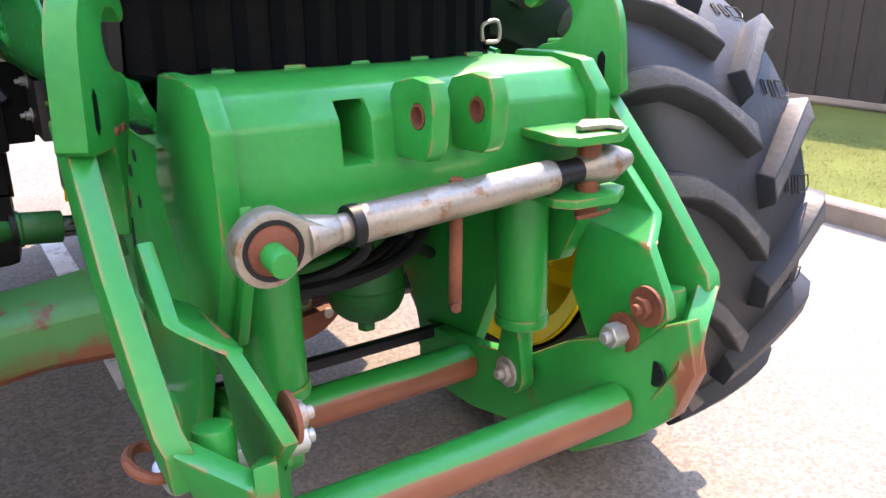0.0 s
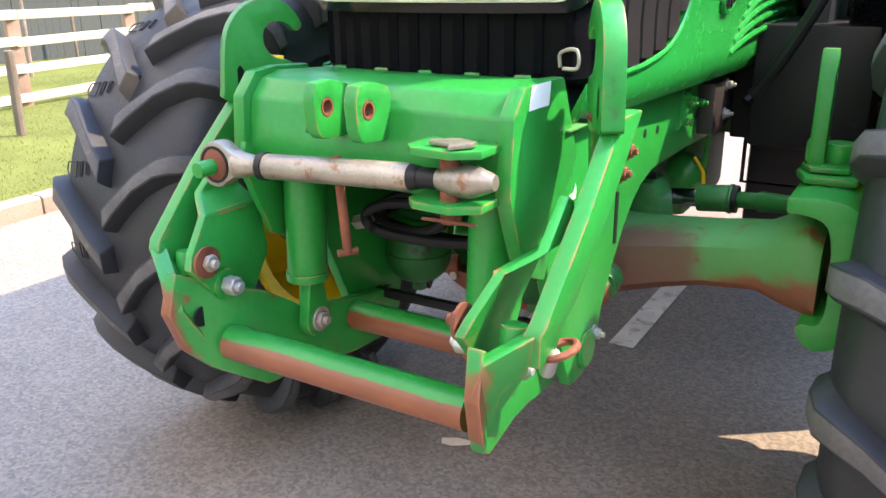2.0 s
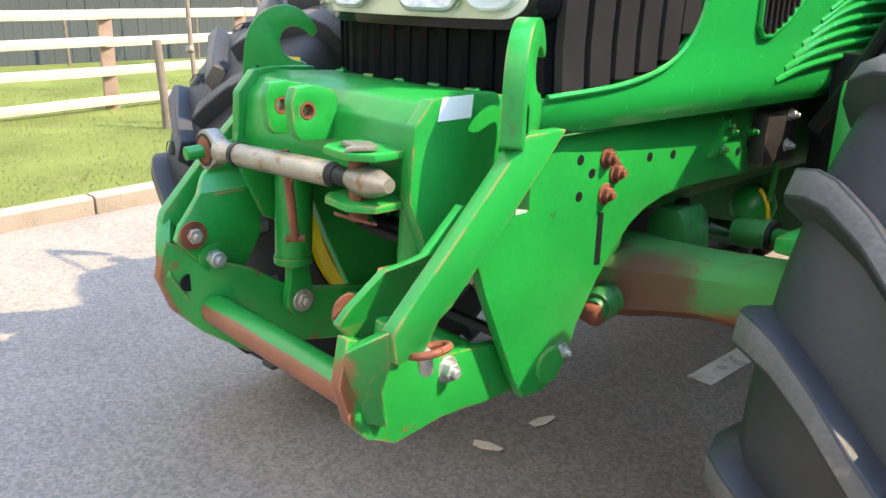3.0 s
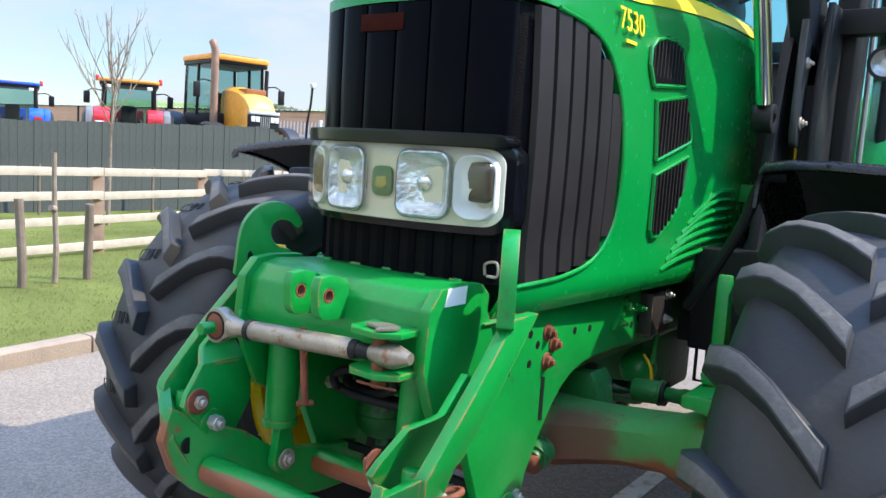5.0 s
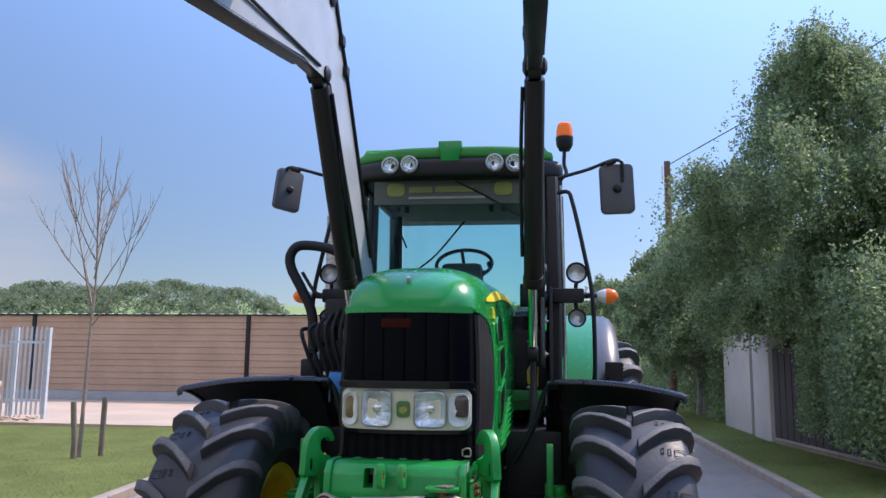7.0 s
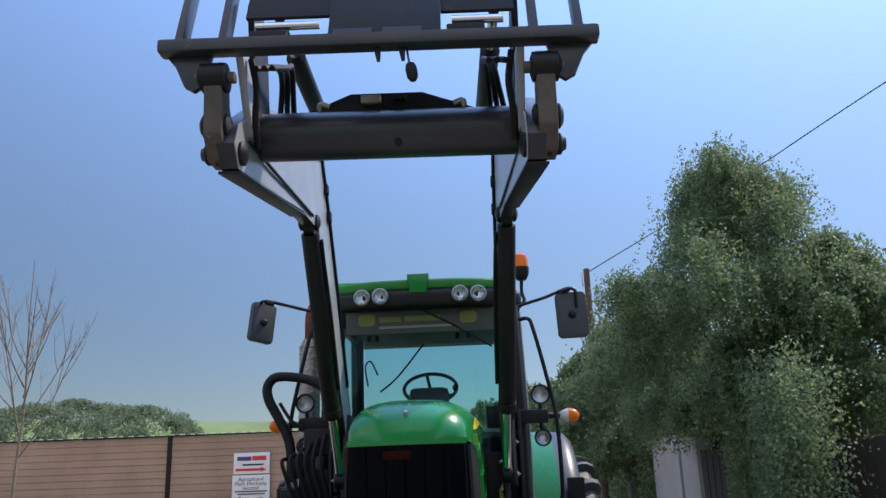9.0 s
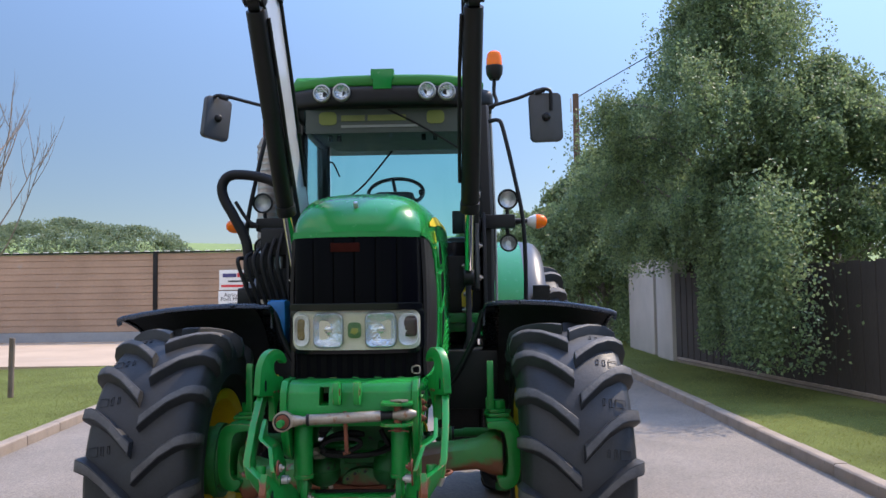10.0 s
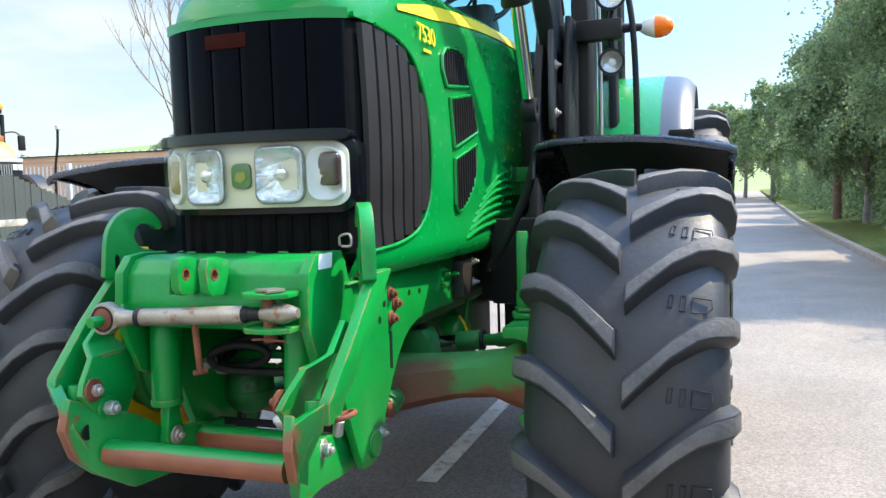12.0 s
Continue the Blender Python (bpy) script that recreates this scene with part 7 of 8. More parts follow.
# tool carrier
part("carrier_tube", abox(-0.79, 0.79, -2.22, -2.15, 3.278, 3.328), M_LOAD, tractor, "lower rail of the tool carrier", bevel=0.012)
part("carrier_tube", abox(-0.79, 0.79, -2.04, -1.97, 3.74, 3.79), M_LOAD, tractor, "upper rail of the tool carrier", bevel=0.012)
part("carrier_plate", aprism([(-2.19, 3.325), (-2.175, 3.32), (-2.00, 3.75), (-2.015, 3.755)], -0.18, 0.23), M_FRAME, tractor, "dark centre plate of the tool carrier", bevel=0.003)
for x0, x1 in ((-0.50, -0.18), (0.23, 0.50)):
    part("carrier_plate", aprism([(-2.12, 3.46), (-2.105, 3.455), (-2.00, 3.72), (-2.015, 3.725)], x0, x1), M_FRAME, tractor, bevel=0.003)
    part("latch_rod", arod((x0 + 0.04, -2.12, 3.42), (x1 - 0.04, -2.12, 3.42), 0.016, seg=14), M_CHROME, tractor, "bright latch rod")
    part("latch_body", abox(min(x0, x1) + 0.02, min(x0, x1) + 0.16, -2.15, -2.10, 3.34, 3.39), M_FRAME, tractor, bevel=0.008)
for x in (-0.09, 0.09):
    part("plate_slot", aprism([(-2.195, 3.335), (-2.190, 3.335), (-2.176, 3.365), (-2.181, 3.365)], x - 0.07, x + 0.07), M_TEXT, tractor)
for x in (0.0, 0.088):
    part("tie_tab", aprism([(x - 0.014, 3.28), (x + 0.014, 3.28), (x + 0.010, 3.225), (x - 0.002, 3.225)], -2.19, -2.18, "y"), M_FRAME, tractor)
part("hanging_plug", atube([(0.106, -2.185, 3.285), (0.110, -2.185, 3.24), (0.118, -2.185, 3.19)], 0.004, 8, 3), M_HOSE, tractor, "rubber plug on a short cord")
part("plug_end", alathe((0.120, -2.185, 3.19), (0.15, 0, -1), [(-0.025, 0), (-0.02, 0.016), (0.0, 0.022), (0.03, 0.020), (0.045, 0.012), (0.045, 0)], 14), M_HOSE, tractor)
# the raised frame stands a little askew on its worn pins: it reaches to the east and leans down on that side
for ob in list(bpy.data.objects):
    if ob not in BEFORE_LOADER and ob.type == "MESH":
        for v in ob.data.vertices:
            k = max(0.0, min(1.0, (-0.3 - v.co.y) / 1.5))
            v.co.x += 0.046 * k
            v.co.z -= (0.075 + 0.018 * v.co.x) * k

# ---- fences, walls, sheds ----
M_RAIL = mat("bleached_rail", (0.43, 0.375, 0.30), 0.85, var=0.2, scale=6, spot=(0.36, 0.30, 0.23), spots=0.2, bump=0.3, bscale=40)
M_POST = mat("fence_post_wood", (0.27, 0.18, 0.13), 0.85, var=0.25, scale=7, bump=0.3, bscale=40)
M_STAKE = mat("grey_stake_wood", (0.155, 0.122, 0.092), 0.9, var=0.3, scale=8, bump=0.3, bscale=40)
M_BARK = mat("sapling_bark", (0.24, 0.19, 0.15), 0.9, var=0.3, scale=12, bump=0.3, bscale=60)
M_TRUNK = mat("tree_bark", (0.22, 0.20, 0.18), 0.9, var=0.4, scale=5, bump=0.5, bscale=25)
M_DARKF = mat("dark_board", (0.055, 0.066, 0.062), 0.85, var=0.35, scale=2.2, spot=(0.10, 0.11, 0.10), spots=0.25, bump=0.3, bscale=30)
M_GALV = mat("galvanised_steel", (0.60, 0.64, 0.68), 0.45, metal=0.4, var=0.15, scale=5)
M_WALLB = mat("brown_wall_board", (0.37, 0.255, 0.18), 0.85, var=0.2, scale=0.7, spot=(0.36, 0.29, 0.24), spots=0.25, bump=0.2, bscale=12)
M_PLINTH = mat("grey_plinth", (0.30, 0.32, 0.34), 0.85, var=0.15, scale=1.2)
M_BROWNF = mat("brown_fence_board", (0.055, 0.045, 0.040), 0.9, var=0.3, scale=1.6, bump=0.3, bscale=25)
M_PANEL = mat("pale_render", (0.44, 0.405, 0.37), 0.85, var=0.12, scale=1.4, spot=(0.38, 0.36, 0.33), spots=0.2, bump=0.15, bscale=30)


def place_mesh(name, me, parent, m):
    ob = new(name, me)
    ob.parent = parent
    ob.matrix_basis = m
    return ob


# post and rail fence beside the verge
rail_fence = thing("rail_fence", "bleached four-rail timber fence on the grass", "fence")
fence_line = [(-6.55, -6.0), (-6.95, -4.1), (-7.35, -2.2), (-7.72, -0.3), (-8.08, 1.62), (-8.42, 3.5), (-8.78, 5.4), (-9.2, 7.3), (-9.75, 9.1), (-10.6, 10.7), (-11.6, 12.2)]
for i, (x, y) in enumerate(fence_line):
    bm = abox(-0.075, 0.075, -0.05, 0.05, -0.25, 1.12 + random.uniform(-0.02, 0.03))
    p = part("post", bm, M_POST, rail_fence, bevel=0.012)
    p.matrix_basis = pose(x, y, 0.0, random.uniform(-1, 1), random.uniform(-1, 1), 78)
for (xa, ya), (xb, yb) in zip(fence_line, fence_line[1:]):
    for z in (0.12, 0.455, 0.765, 1.065):
        a, b = Vector((xa + 0.055, ya, z + random.uniform(-0.012, 0.012))), Vector((xb + 0.055, yb, z + random.uniform(-0.012, 0.012)))
        d = b - a
        bm = abox(-0.02, 0.02, -0.03, d.length + 0.03, -0.052, 0.052)
        r = part("rail", bm, M_RAIL, rail_fence, bevel=0.008)
        r.matrix_basis = Matrix.Translation(a) @ Matrix.Rotation(-math.atan2(d.x, d.y), 4, "Z") @ Matrix.Rotation(math.asin(d.z / d.length), 4, "X")


def stake(x, y, h, r, lean=0.0):
    bm = bmesh.new()
    tube(bm, [(0, 0, -0.2), (0.01, 0, h * 0.3), (lean * 0.6, 0.005, h * 0.7), (lean, 0, h)], r, 9, 4)
    ob = part("tree_stake", bm, M_STAKE, None, bevel=0.004)
    ob.location = (x, y, 0.03)
    return tagged(ob, "short round wooden stake in the grass", "stake", "tree stakes")


for x, y, h, r, ln_ in ((-6.27, 1.44, 0.86, 0.042, -0.06), (-6.40, 2.17, 0.80, 0.045, 0.03), (-6.98, 7.86, 0.92, 0.045, -0.05), (-6.72, 8.22, 0.98, 0.045, 0.02)):
    stake(x, y, h, r, ln_)
bm = bmesh.new()
tube(bm, [(-6.35, 1.80, 0.0), (-6.34, 1.81, 0.4), (-6.36, 1.80, 0.85), (-6.35, 1.79, 1.33)], 0.030, 9, 4, 0.022)
tube(bm, [(-6.35, 1.80, 0.78), (-6.34, 1.75, 0.80)], 0.035, 9, 0)
tagged(part("tree_stub", bm, M_BARK), "broken bare sapling trunk tied between stakes", "sapling")


def sapling(x, y, h, seed, label, spread=1.0):
    """A young bare tree: trunk, rising limbs and fine twigs."""
    rnd = random.Random(seed)
    st = thing("sapling", label, "sapling", (x, y, 0.1))
    bm = bmesh.new()
    fork = h * 0.40
    tube(bm, [(0, 0, -0.1), (0.02, 0.01, fork * 0.5), (0.05, 0, fork), (0.07, 0.02, h * 0.55), (0.02, 0, h * 0.8), (0.0, 0.01, h)], 0.036, 8, 5, 0.005)
    part("trunk", bm, M_BARK, st)

    def limb(bm, p, d, ln, r, depth):
        pts = [Vector(p)]
        for k in range(5):
            d = (d + Vector((rnd.uniform(-0.10, 0.10), rnd.uniform(-0.10, 0.10), 0.16))).normalized()
            pts.append(pts[-1] + d * ln / 5)
        tube(bm, pts, r, 5, 2, r * 0.25)
        if depth:
            for k in range(5 if depth > 1 else 2):
                t = rnd.uniform(0.25, 0.9) * 5
                q = pts[min(4, int(t))].lerp(pts[min(5, int(t) + 1)], t % 1)
                side = Vector((rnd.uniform(-1, 1), rnd.uniform(-1, 1), rnd.uniform(0.0, 0.6))).normalized()
                limb(bm, q, (d * 0.9 + side * 0.7).normalized(), ln * rnd.uniform(0.25, 0.45), r * 0.5, depth - 1)
    for k in range(12):
        a = k * 2.4 + rnd.uniform(-0.3, 0.3)
        z = fork * (0.97 + 0.075 * k)
        bm = bmesh.new()
        limb(bm, (0.05, 0, z), Vector((math.cos(a) * 1.15 * spread, math.sin(a) * 1.15 * spread, rnd.uniform(0.6, 1.8))).normalized(), h * rnd.uniform(0.30, 0.58) * (1 - 0.45 * k / 12), 0.014, 2)
        part("branch", bm, M_BARK, st)
    return st


sapling(-6.98, 8.03, 5.3, 3, "bare young tree tied between two stakes")
sapling(-11.5, 5.55, 3.6, 8, "thin bare sapling before the dark fence", 0.9)

# dark close-boarded fence on the bank, stepping down to the gate
dark_fence = thing("board_fence", "dark weathered close-boarded fence", "fence")
dk = bmesh.new()
box(dk, -0.012, 0.012, 0, 0.15, 0, 1)
dk_me = bpy.data.meshes.new("board")
settle(dk)
dk.to_mesh(dk_me)
dk.free()
dk_me.materials.append(M_DARKF)


def dark_top(y):
    return 1.50 + 0.045 * y if y < 11.3 else max(0.75, 2.0 - (y - 11.3) * 0.36)


y = -12.0
k = 0
while y < 14.6:
    h = dark_top(y) + random.uniform(-0.012, 0.012)
    place_mesh("board", dk_me, dark_fence, Matrix.Translation((-14.0 + random.uniform(-0.008, 0.008), y, 0.0)) @ Matrix.Diagonal((1, 1, h, 1)))
    y += 0.154
bm = abox(-14.06, -14.02, -12, 11.3, 0.6, 0.7)
part("fence_rail", bm, M_DARKF, dark_fence)
# wire mesh strip and thin posts in front
for y in (3.0, 5.4, 7.8, 10.2, 12.4, 13.4):
    part("thin_post", arod((-13.5, y, 0), (-13.5, y, 0.95), 0.03, seg=8), M_STAKE, dark_fence)
bank = bmesh.new()
prism(bank, [(-60, -40), (-14.1, -40), (-14.1, 11.4), (-20, 15.2), (-60, 15.2)], -0.3, 0.42, "z")
tagged(part("bank", bank, M_CONC), "raised machinery yard behind the dark fence", "yard", kind="structure")

# palisade fence and gate leaf
pal = bmesh.new()
prism(pal, [(-0.034, 0), (-0.012, 0.012), (0.012, 0.012), (0.034, 0), (0.03, -0.004), (0.012, 0.007), (-0.012, 0.007), (-0.03, -0.004)], 0.05, 2.30, "z")
for v in pal.verts:
    if v.co.z > 2:
        v.co.z += 0.09 if abs(v.co.x) < 0.02 else 0.0
pal_me = bpy.data.meshes.new("pale")
settle(pal)
pal.to_mesh(pal_me)
pal.free()
pal_me.materials.append(M_GALV)
palisade = thing("palisade_fence", "galvanised steel palisade fence behind the bank", "fence")
for k in range(40):
    place_mesh("pale", pal_me, palisade, pose(-13.95 - 0.155 * k, 15.75, 0))
for z in (0.45, 1.95):
    part("rail", abox(-20.2, -13.85, 15.765, 15.80, z - 0.03, z + 0.03), M_GALV, palisade)
for x in (-13.85, -16.6, -19.4):
    part("post", abox(x - 0.05, x + 0.05, 15.77, 15.87, 0, 2.45), M_GALV, palisade)
gate = thing("palisade_gate", "open galvanised palisade gate leaf", "gate")
for k in range(8):
    place_mesh("pale", pal_me, gate, pose(-13.72 + 0.105 * k, 15.45 + 0.05 * k, 0.08))
for z in (0.5, 2.05):
    part("rail", abox(0, 0.95, 0.02, 0.06, z - 0.03, z + 0.03), M_GALV, gate).matrix_basis = pose(-13.8, 15.45, 0, 0, 0, 25)
part("gate_post", abox(-12.98, -12.88, 15.82, 15.92, 0, 2.45), M_GALV, gate)
rub = bmesh.new()
for k in range(60):
    c = Vector((-13.5 + random.uniform(-0.9, 1.0), 15.0 + random.uniform(-0.5, 0.5), 0.1))
    r = random.uniform(0.03, 0.09)
    bmesh.ops.create_icosphere(rub, subdivisions=1, radius=r, matrix=Matrix.Translation(c) @ Matrix.Diagonal((1, random.uniform(0.7, 1.3), 0.6, 1)))
tagged(part("rubble", rub, M_CONC), "loose pale rubble at the gate", "rubble", kind="stuff")

# long boarded wall at the end of the yard
wall = thing("wall_north", "long brown boarded wall with a grey plinth", "wall", kind="structure")
part("plinth", abox(-62, -2.0, 25.44, 25.7, -0.2, 0.37), M_PLINTH, wall)
part("wall_core", abox(-62, -2.0, 25.56, 25.7, 0.37, 3.30), M_WALLB, wall)
bays = [-56.1, -47.1, -38.1, -29.1, -20.1, -11.1, -2.1]
for a, b in zip(bays, bays[1:]):
    for k in range(12):
        z = 0.375 + 0.2445 * k
        part("plank", aprism([(25.555, z), (25.545, z + 0.24), (25.52, z + 0.24), (25.505, z + 0.004)], a + 0.085, b - 0.085), M_WALLB, wall, bevel=0.004, seg=1)
for x in bays:
    part("wall_post", abox(x - 0.08, x + 0.08, 25.46, 25.60, 0.1, 3.33), M_FRAME, wall, bevel=0.01)
part("capping", abox(-62, -2.0, 25.44, 25.74, 3.325, 3.375), M_FRAME, wall)
tag = bmesh.new()
for k in range(150):
    x = -60 + 0.385 * k
    box(tag, x, x + 0.16, 25.43, 25.5, 3.377, 3.405)
part("sheet_crests", tag, M_WHITE, wall, "pale crests of roof sheeting")
tagged(bpy.data.objects["sheet_crests"], kind="stuff")

# signs on the wall
sign = thing("wall_sign", "white notice boards with red and black print", "sign")
part("board_upper", abox(-8.63, -7.30, 25.36, 25.40, 1.89, 2.64), M_WHITE, sign, bevel=0.004)
part("board_lower", abox(-8.66, -7.28, 25.36, 25.40, 0.80, 1.85), M_WHITE, sign, bevel=0.004)
part("print_red", abox(-8.50, -7.98, 25.352, 25.359, 2.36, 2.50), mat("navy_print", (0.05, 0.05, 0.16), 0.5), sign)
part("print_red", abox(-7.95, -7.42, 25.352, 25.359, 2.36, 2.52), M_RED, sign)
part("print_bar", abox(-8.30, -7.52, 25.352, 25.359, 2.18, 2.24), M_TEXT, sign)
part("arrow", aprism([(-8.55, 1.99), (-7.62, 1.99), (-7.62, 1.945), (-7.40, 2.035), (-7.62, 2.125), (-7.62, 2.08), (-8.55, 2.08)], 25.352, 25.359, "y"), M_RED, sign, "red arrow")
tx = Matrix.Translation((-7.97, 25.357, 0)) @ Matrix.Rotation(radians(90), 4, "X")
for t, z, sz in (("Agricultural", 1.70, 0.20), ("Plant Mechanic", 1.54, 0.20), ("wanted", 1.39, 0.20)):
    wording(t, sz, M_TEXT, Matrix.Translation((0, 0, z)) @ tx, sign, "lettering", "", 0.002)
for ob in sign.children:
    if ob.name.startswith("lettering"):
        tagged(ob, kind="stuff")
for x0, x1, z in ((-8.55, -7.38, 1.25), (-8.45, -7.45, 1.16)):
    part("print_bar", abox(x0, x1, 25.352, 25.359, z, z + 0.045), M_TEXT, sign)
part("arrow", aprism([(-8.56, 0.98), (-8.33, 1.11), (-8.33, 1.05), (-8.02, 1.05), (-8.02, 0.91), (-8.33, 0.91), (-8.33, 0.85)], 25.352, 25.359, "y"), M_TEXT, sign, "black arrow")
part("emblem", aprism([(-7.75, 1.0), (-7.6, 1.07), (-7.45, 1.0), (-7.6, 0.93)], 25.352, 25.359, "y"), M_TEXT, sign)

# eastern boundary: brown boards, then pale rendered panels
def east_x(y):
    t = [(-20, 8.2), (2, 6.35), (8, 5.5), (12.6, 4.95), (60, 4.95)]
    for (a, p), (b, q) in zip(t, t[1:]):
        if y <= b:
            return p + (q - p) * (y - a) / (b - a)
    return 4.95


east = thing("boundary_fence", "tall weathered brown boarded fence behind the verge", "fence")
bd = bmesh.new()
box(bd, -0.012, 0.012, 0, 0.148, 0, 1)
settle(bd)
bd_me = bpy.data.meshes.new("board")
bd.to_mesh(bd_me)
bd.free()
bd_me.materials.append(M_BROWNF)
y, k = -12.0, 0
while y < 12.5:
    a = math.atan2(east_x(y + 0.15) - east_x(y), 0.15)
    place_mesh("board", bd_me, east, Matrix.Translation((east_x(y) + (0.012 if k % 2 else 0), y, 0.22)) @ Matrix.Rotation(-a, 4, "Z") @ Matrix.Diagonal((1, 1, 1.75 + random.uniform(-0.02, 0.02), 1)))
    y += 0.150
    k += 1
for (ya, yb) in ((-12, 2), (2, 8), (8, 12.5)):
    d = Vector((east_x(yb) - east_x(ya), yb - ya, 0))
    for z0, z1, o in ((0.05, 0.24, -0.03), (0.18, 0.20, -0.05)):
        g = part("gravel_board", abox(o, o + 0.045, 0, d.length, z0, z1), M_KERB if o > -0.04 else M_STAKE, east, bevel=0.006)
        g.matrix_basis = Matrix.Translation((east_x(ya), ya, 0)) @ Matrix.Rotation(-math.atan2(d.x, d.y), 4, "Z")
shed = thing("rendered_wall", "pale rendered wall panels with a dark downpipe", "wall")
part("panel", abox(4.93, 5.2, 14.45, 17.2, 0, 2.35), M_PANEL, shed, bevel=0.01)
part("panel", abox(4.90, 5.2, 12.72, 14.05, 0, 2.3), M_PANEL, shed, bevel=0.01)
part("panel_gap", abox(5.05, 5.2, 14.05, 14.45, 0, 2.3), M_BROWNF, shed)
part("downpipe", arod((4.99, 14.25, 0.05), (4.99, 14.25, 2.3), 0.04, seg=12), M_FRAME, shed)
part("panel_back", abox(5.2, 9.0, 12.6, 17.2, 0, 2.3), M_BROWNF, shed)

# telegraph pole and wire
pole = thing("telegraph_pole", "brown wooden telegraph pole with one wire", "pole")
part("pole_shaft", arod((4.65, 24.2, -0.3), (4.65, 24.2, 8.75), 0.14, 0.11, 14), mat("creosoted_pole", (0.125, 0.075, 0.055), 0.85, var=0.25, scale=3), pole)
part("insulator", abox(4.45, 4.50, 24.15, 24.25, 8.1, 8.6), M_GALV, pole, bevel=0.01)
wa, wb = Vector((4.65, 24.2, 8.6)), Vector((0.367 + 0.4637 * 26, -4.756 + 0.7993 * 26 - 2.0, 1.688 + 0.382 * 26))
part("overhead_wire", atube([wa, wa.lerp(wb, 0.5) - Vector((0, 0, 0.12)), wb, wb + (wb - wa) * 1.5], 0.018, 6, 6), M_HOSE, pole)

# papers and leaves on the asphalt
for k, (x, y, a) in enumerate(((-0.305, -0.225, 20), (-0.29, 0.03, 80))):
    bm = bmesh.new()
    pts = [(-0.045, -0.015), (-0.01, -0.022), (0.05, -0.012), (0.055, 0.008), (0.0, 0.02), (-0.05, 0.012)]
    prism(bm, pts, 0.0, 0.002, "z")
    for v in bm.verts:
        v.co.z += 0.006 * math.sin(v.co.x * 60) + 0.006
    ob = part("litter", bm, mat("pale_paper", (0.62, 0.52, 0.42), 0.9, var=0.15), None)
    ob.matrix_basis = pose(x, y, 0.002, 0, 0, a)
    tagged(ob, "scrap of pale paper on the asphalt", "litter", "scraps on the road")


# ---- parked machines behind the dark fence ----
M_CABGL = glass("cab_glass_far", (0.52, 0.68, 0.68))
M_TAIL = mat("red_tail_lens", (0.45, 0.02, 0.02), 0.3, var=0.1, coat=0.2)
M_GREYP = mat("grey_fender_plastic", (0.16, 0.16, 0.165), 0.5, var=0.15, scale=6)


def cab(t, roof, half, z0, z1, x0, x1, cap):
    """A glazed cab: pillars, panes, rails, roof with a dark edge."""
    for px, py in ((x1, half * 0.94), (x1, -half * 0.94), ((x0 + x1) / 2, half), ((x0 + x1) / 2, -half), (x0, half * 0.96), (x0, -half * 0.96)):
        part("cab_pillar", arod((px, py, z0), (px, py * 0.95, z1), 0.040, seg=8), M_FRAME, t)
    for nm, p, q in (("windscreen", (x1, -half * 0.9), (x1, half * 0.9)), ("side_glass", (x1 - 0.05, half * 0.95), (x0 + 0.05, half * 0.97)), ("side_glass", (x1 - 0.05, -half * 0.95), (x0 + 0.05, -half * 0.97)), ("rear_glass", (x0, -half * 0.92), (x0, half * 0.92))):
        bm = bmesh.new()
        sheet(bm, [[(p[0], p[1], z), (q[0], q[1], z)] for z in (z0 + 0.05, z1)])
        part(nm, bm, M_CABGL, t).visible_shadow = False
    part("roof_edge", aprism(rounded(x0 - 0.06, x1 + 0.14, -half - 0.05, half + 0.05, 0.14), z1 - 0.02, z1 + 0.07, "z"), M_BLACK, t, bevel=0.02)
    part("roof", aprism(rounded(x0 - 0.10, x1 + 0.20, -half - 0.08, half + 0.08, 0.2), z1 + 0.065, z1 + 0.065 + cap, "z"), roof, t, bevel=0.05)
    part("cab_base", abox(x0 - 0.02, x1 + 0.02, -half, half, z0 - 0.45, z0 + 0.06), M_FRAME, t, bevel=0.04)
    xm = (x0 + x1) / 2
    part("seat", aprism([(xm - 0.22, z0 + 0.05), (xm - 0.28, z0 + 0.52), (xm - 0.22, z0 + 0.58), (xm - 0.14, z0 + 0.52), (xm - 0.08, z0 + 0.30), (xm + 0.24, z0 + 0.28), (xm + 0.24, z0 + 0.05)], -0.20, 0.20, "y"), M_SEAT, t, bevel=0.05)
    part("console", abox(x1 - 0.45, x1 - 0.12, -0.14, 0.14, z0, z0 + 0.40), M_BLACK, t, bevel=0.04)


def mirrors(t, x, half, out, z):
    for s in (-1, 1):
        part("mirror_arm", atube([(x, s * half, z + 0.20), (x + 0.05, s * (half + out * 0.6), z + 0.24), (x + 0.05, s * (half + out), z + 0.16)], 0.016, 6, 3), M_FRAME, t)
        part("mirror", abox(x + 0.02, x + 0.09, s * (half + out) - 0.085, s * (half + out) + 0.085, z - 0.17, z + 0.17), M_BLACK, t, bevel=0.03)


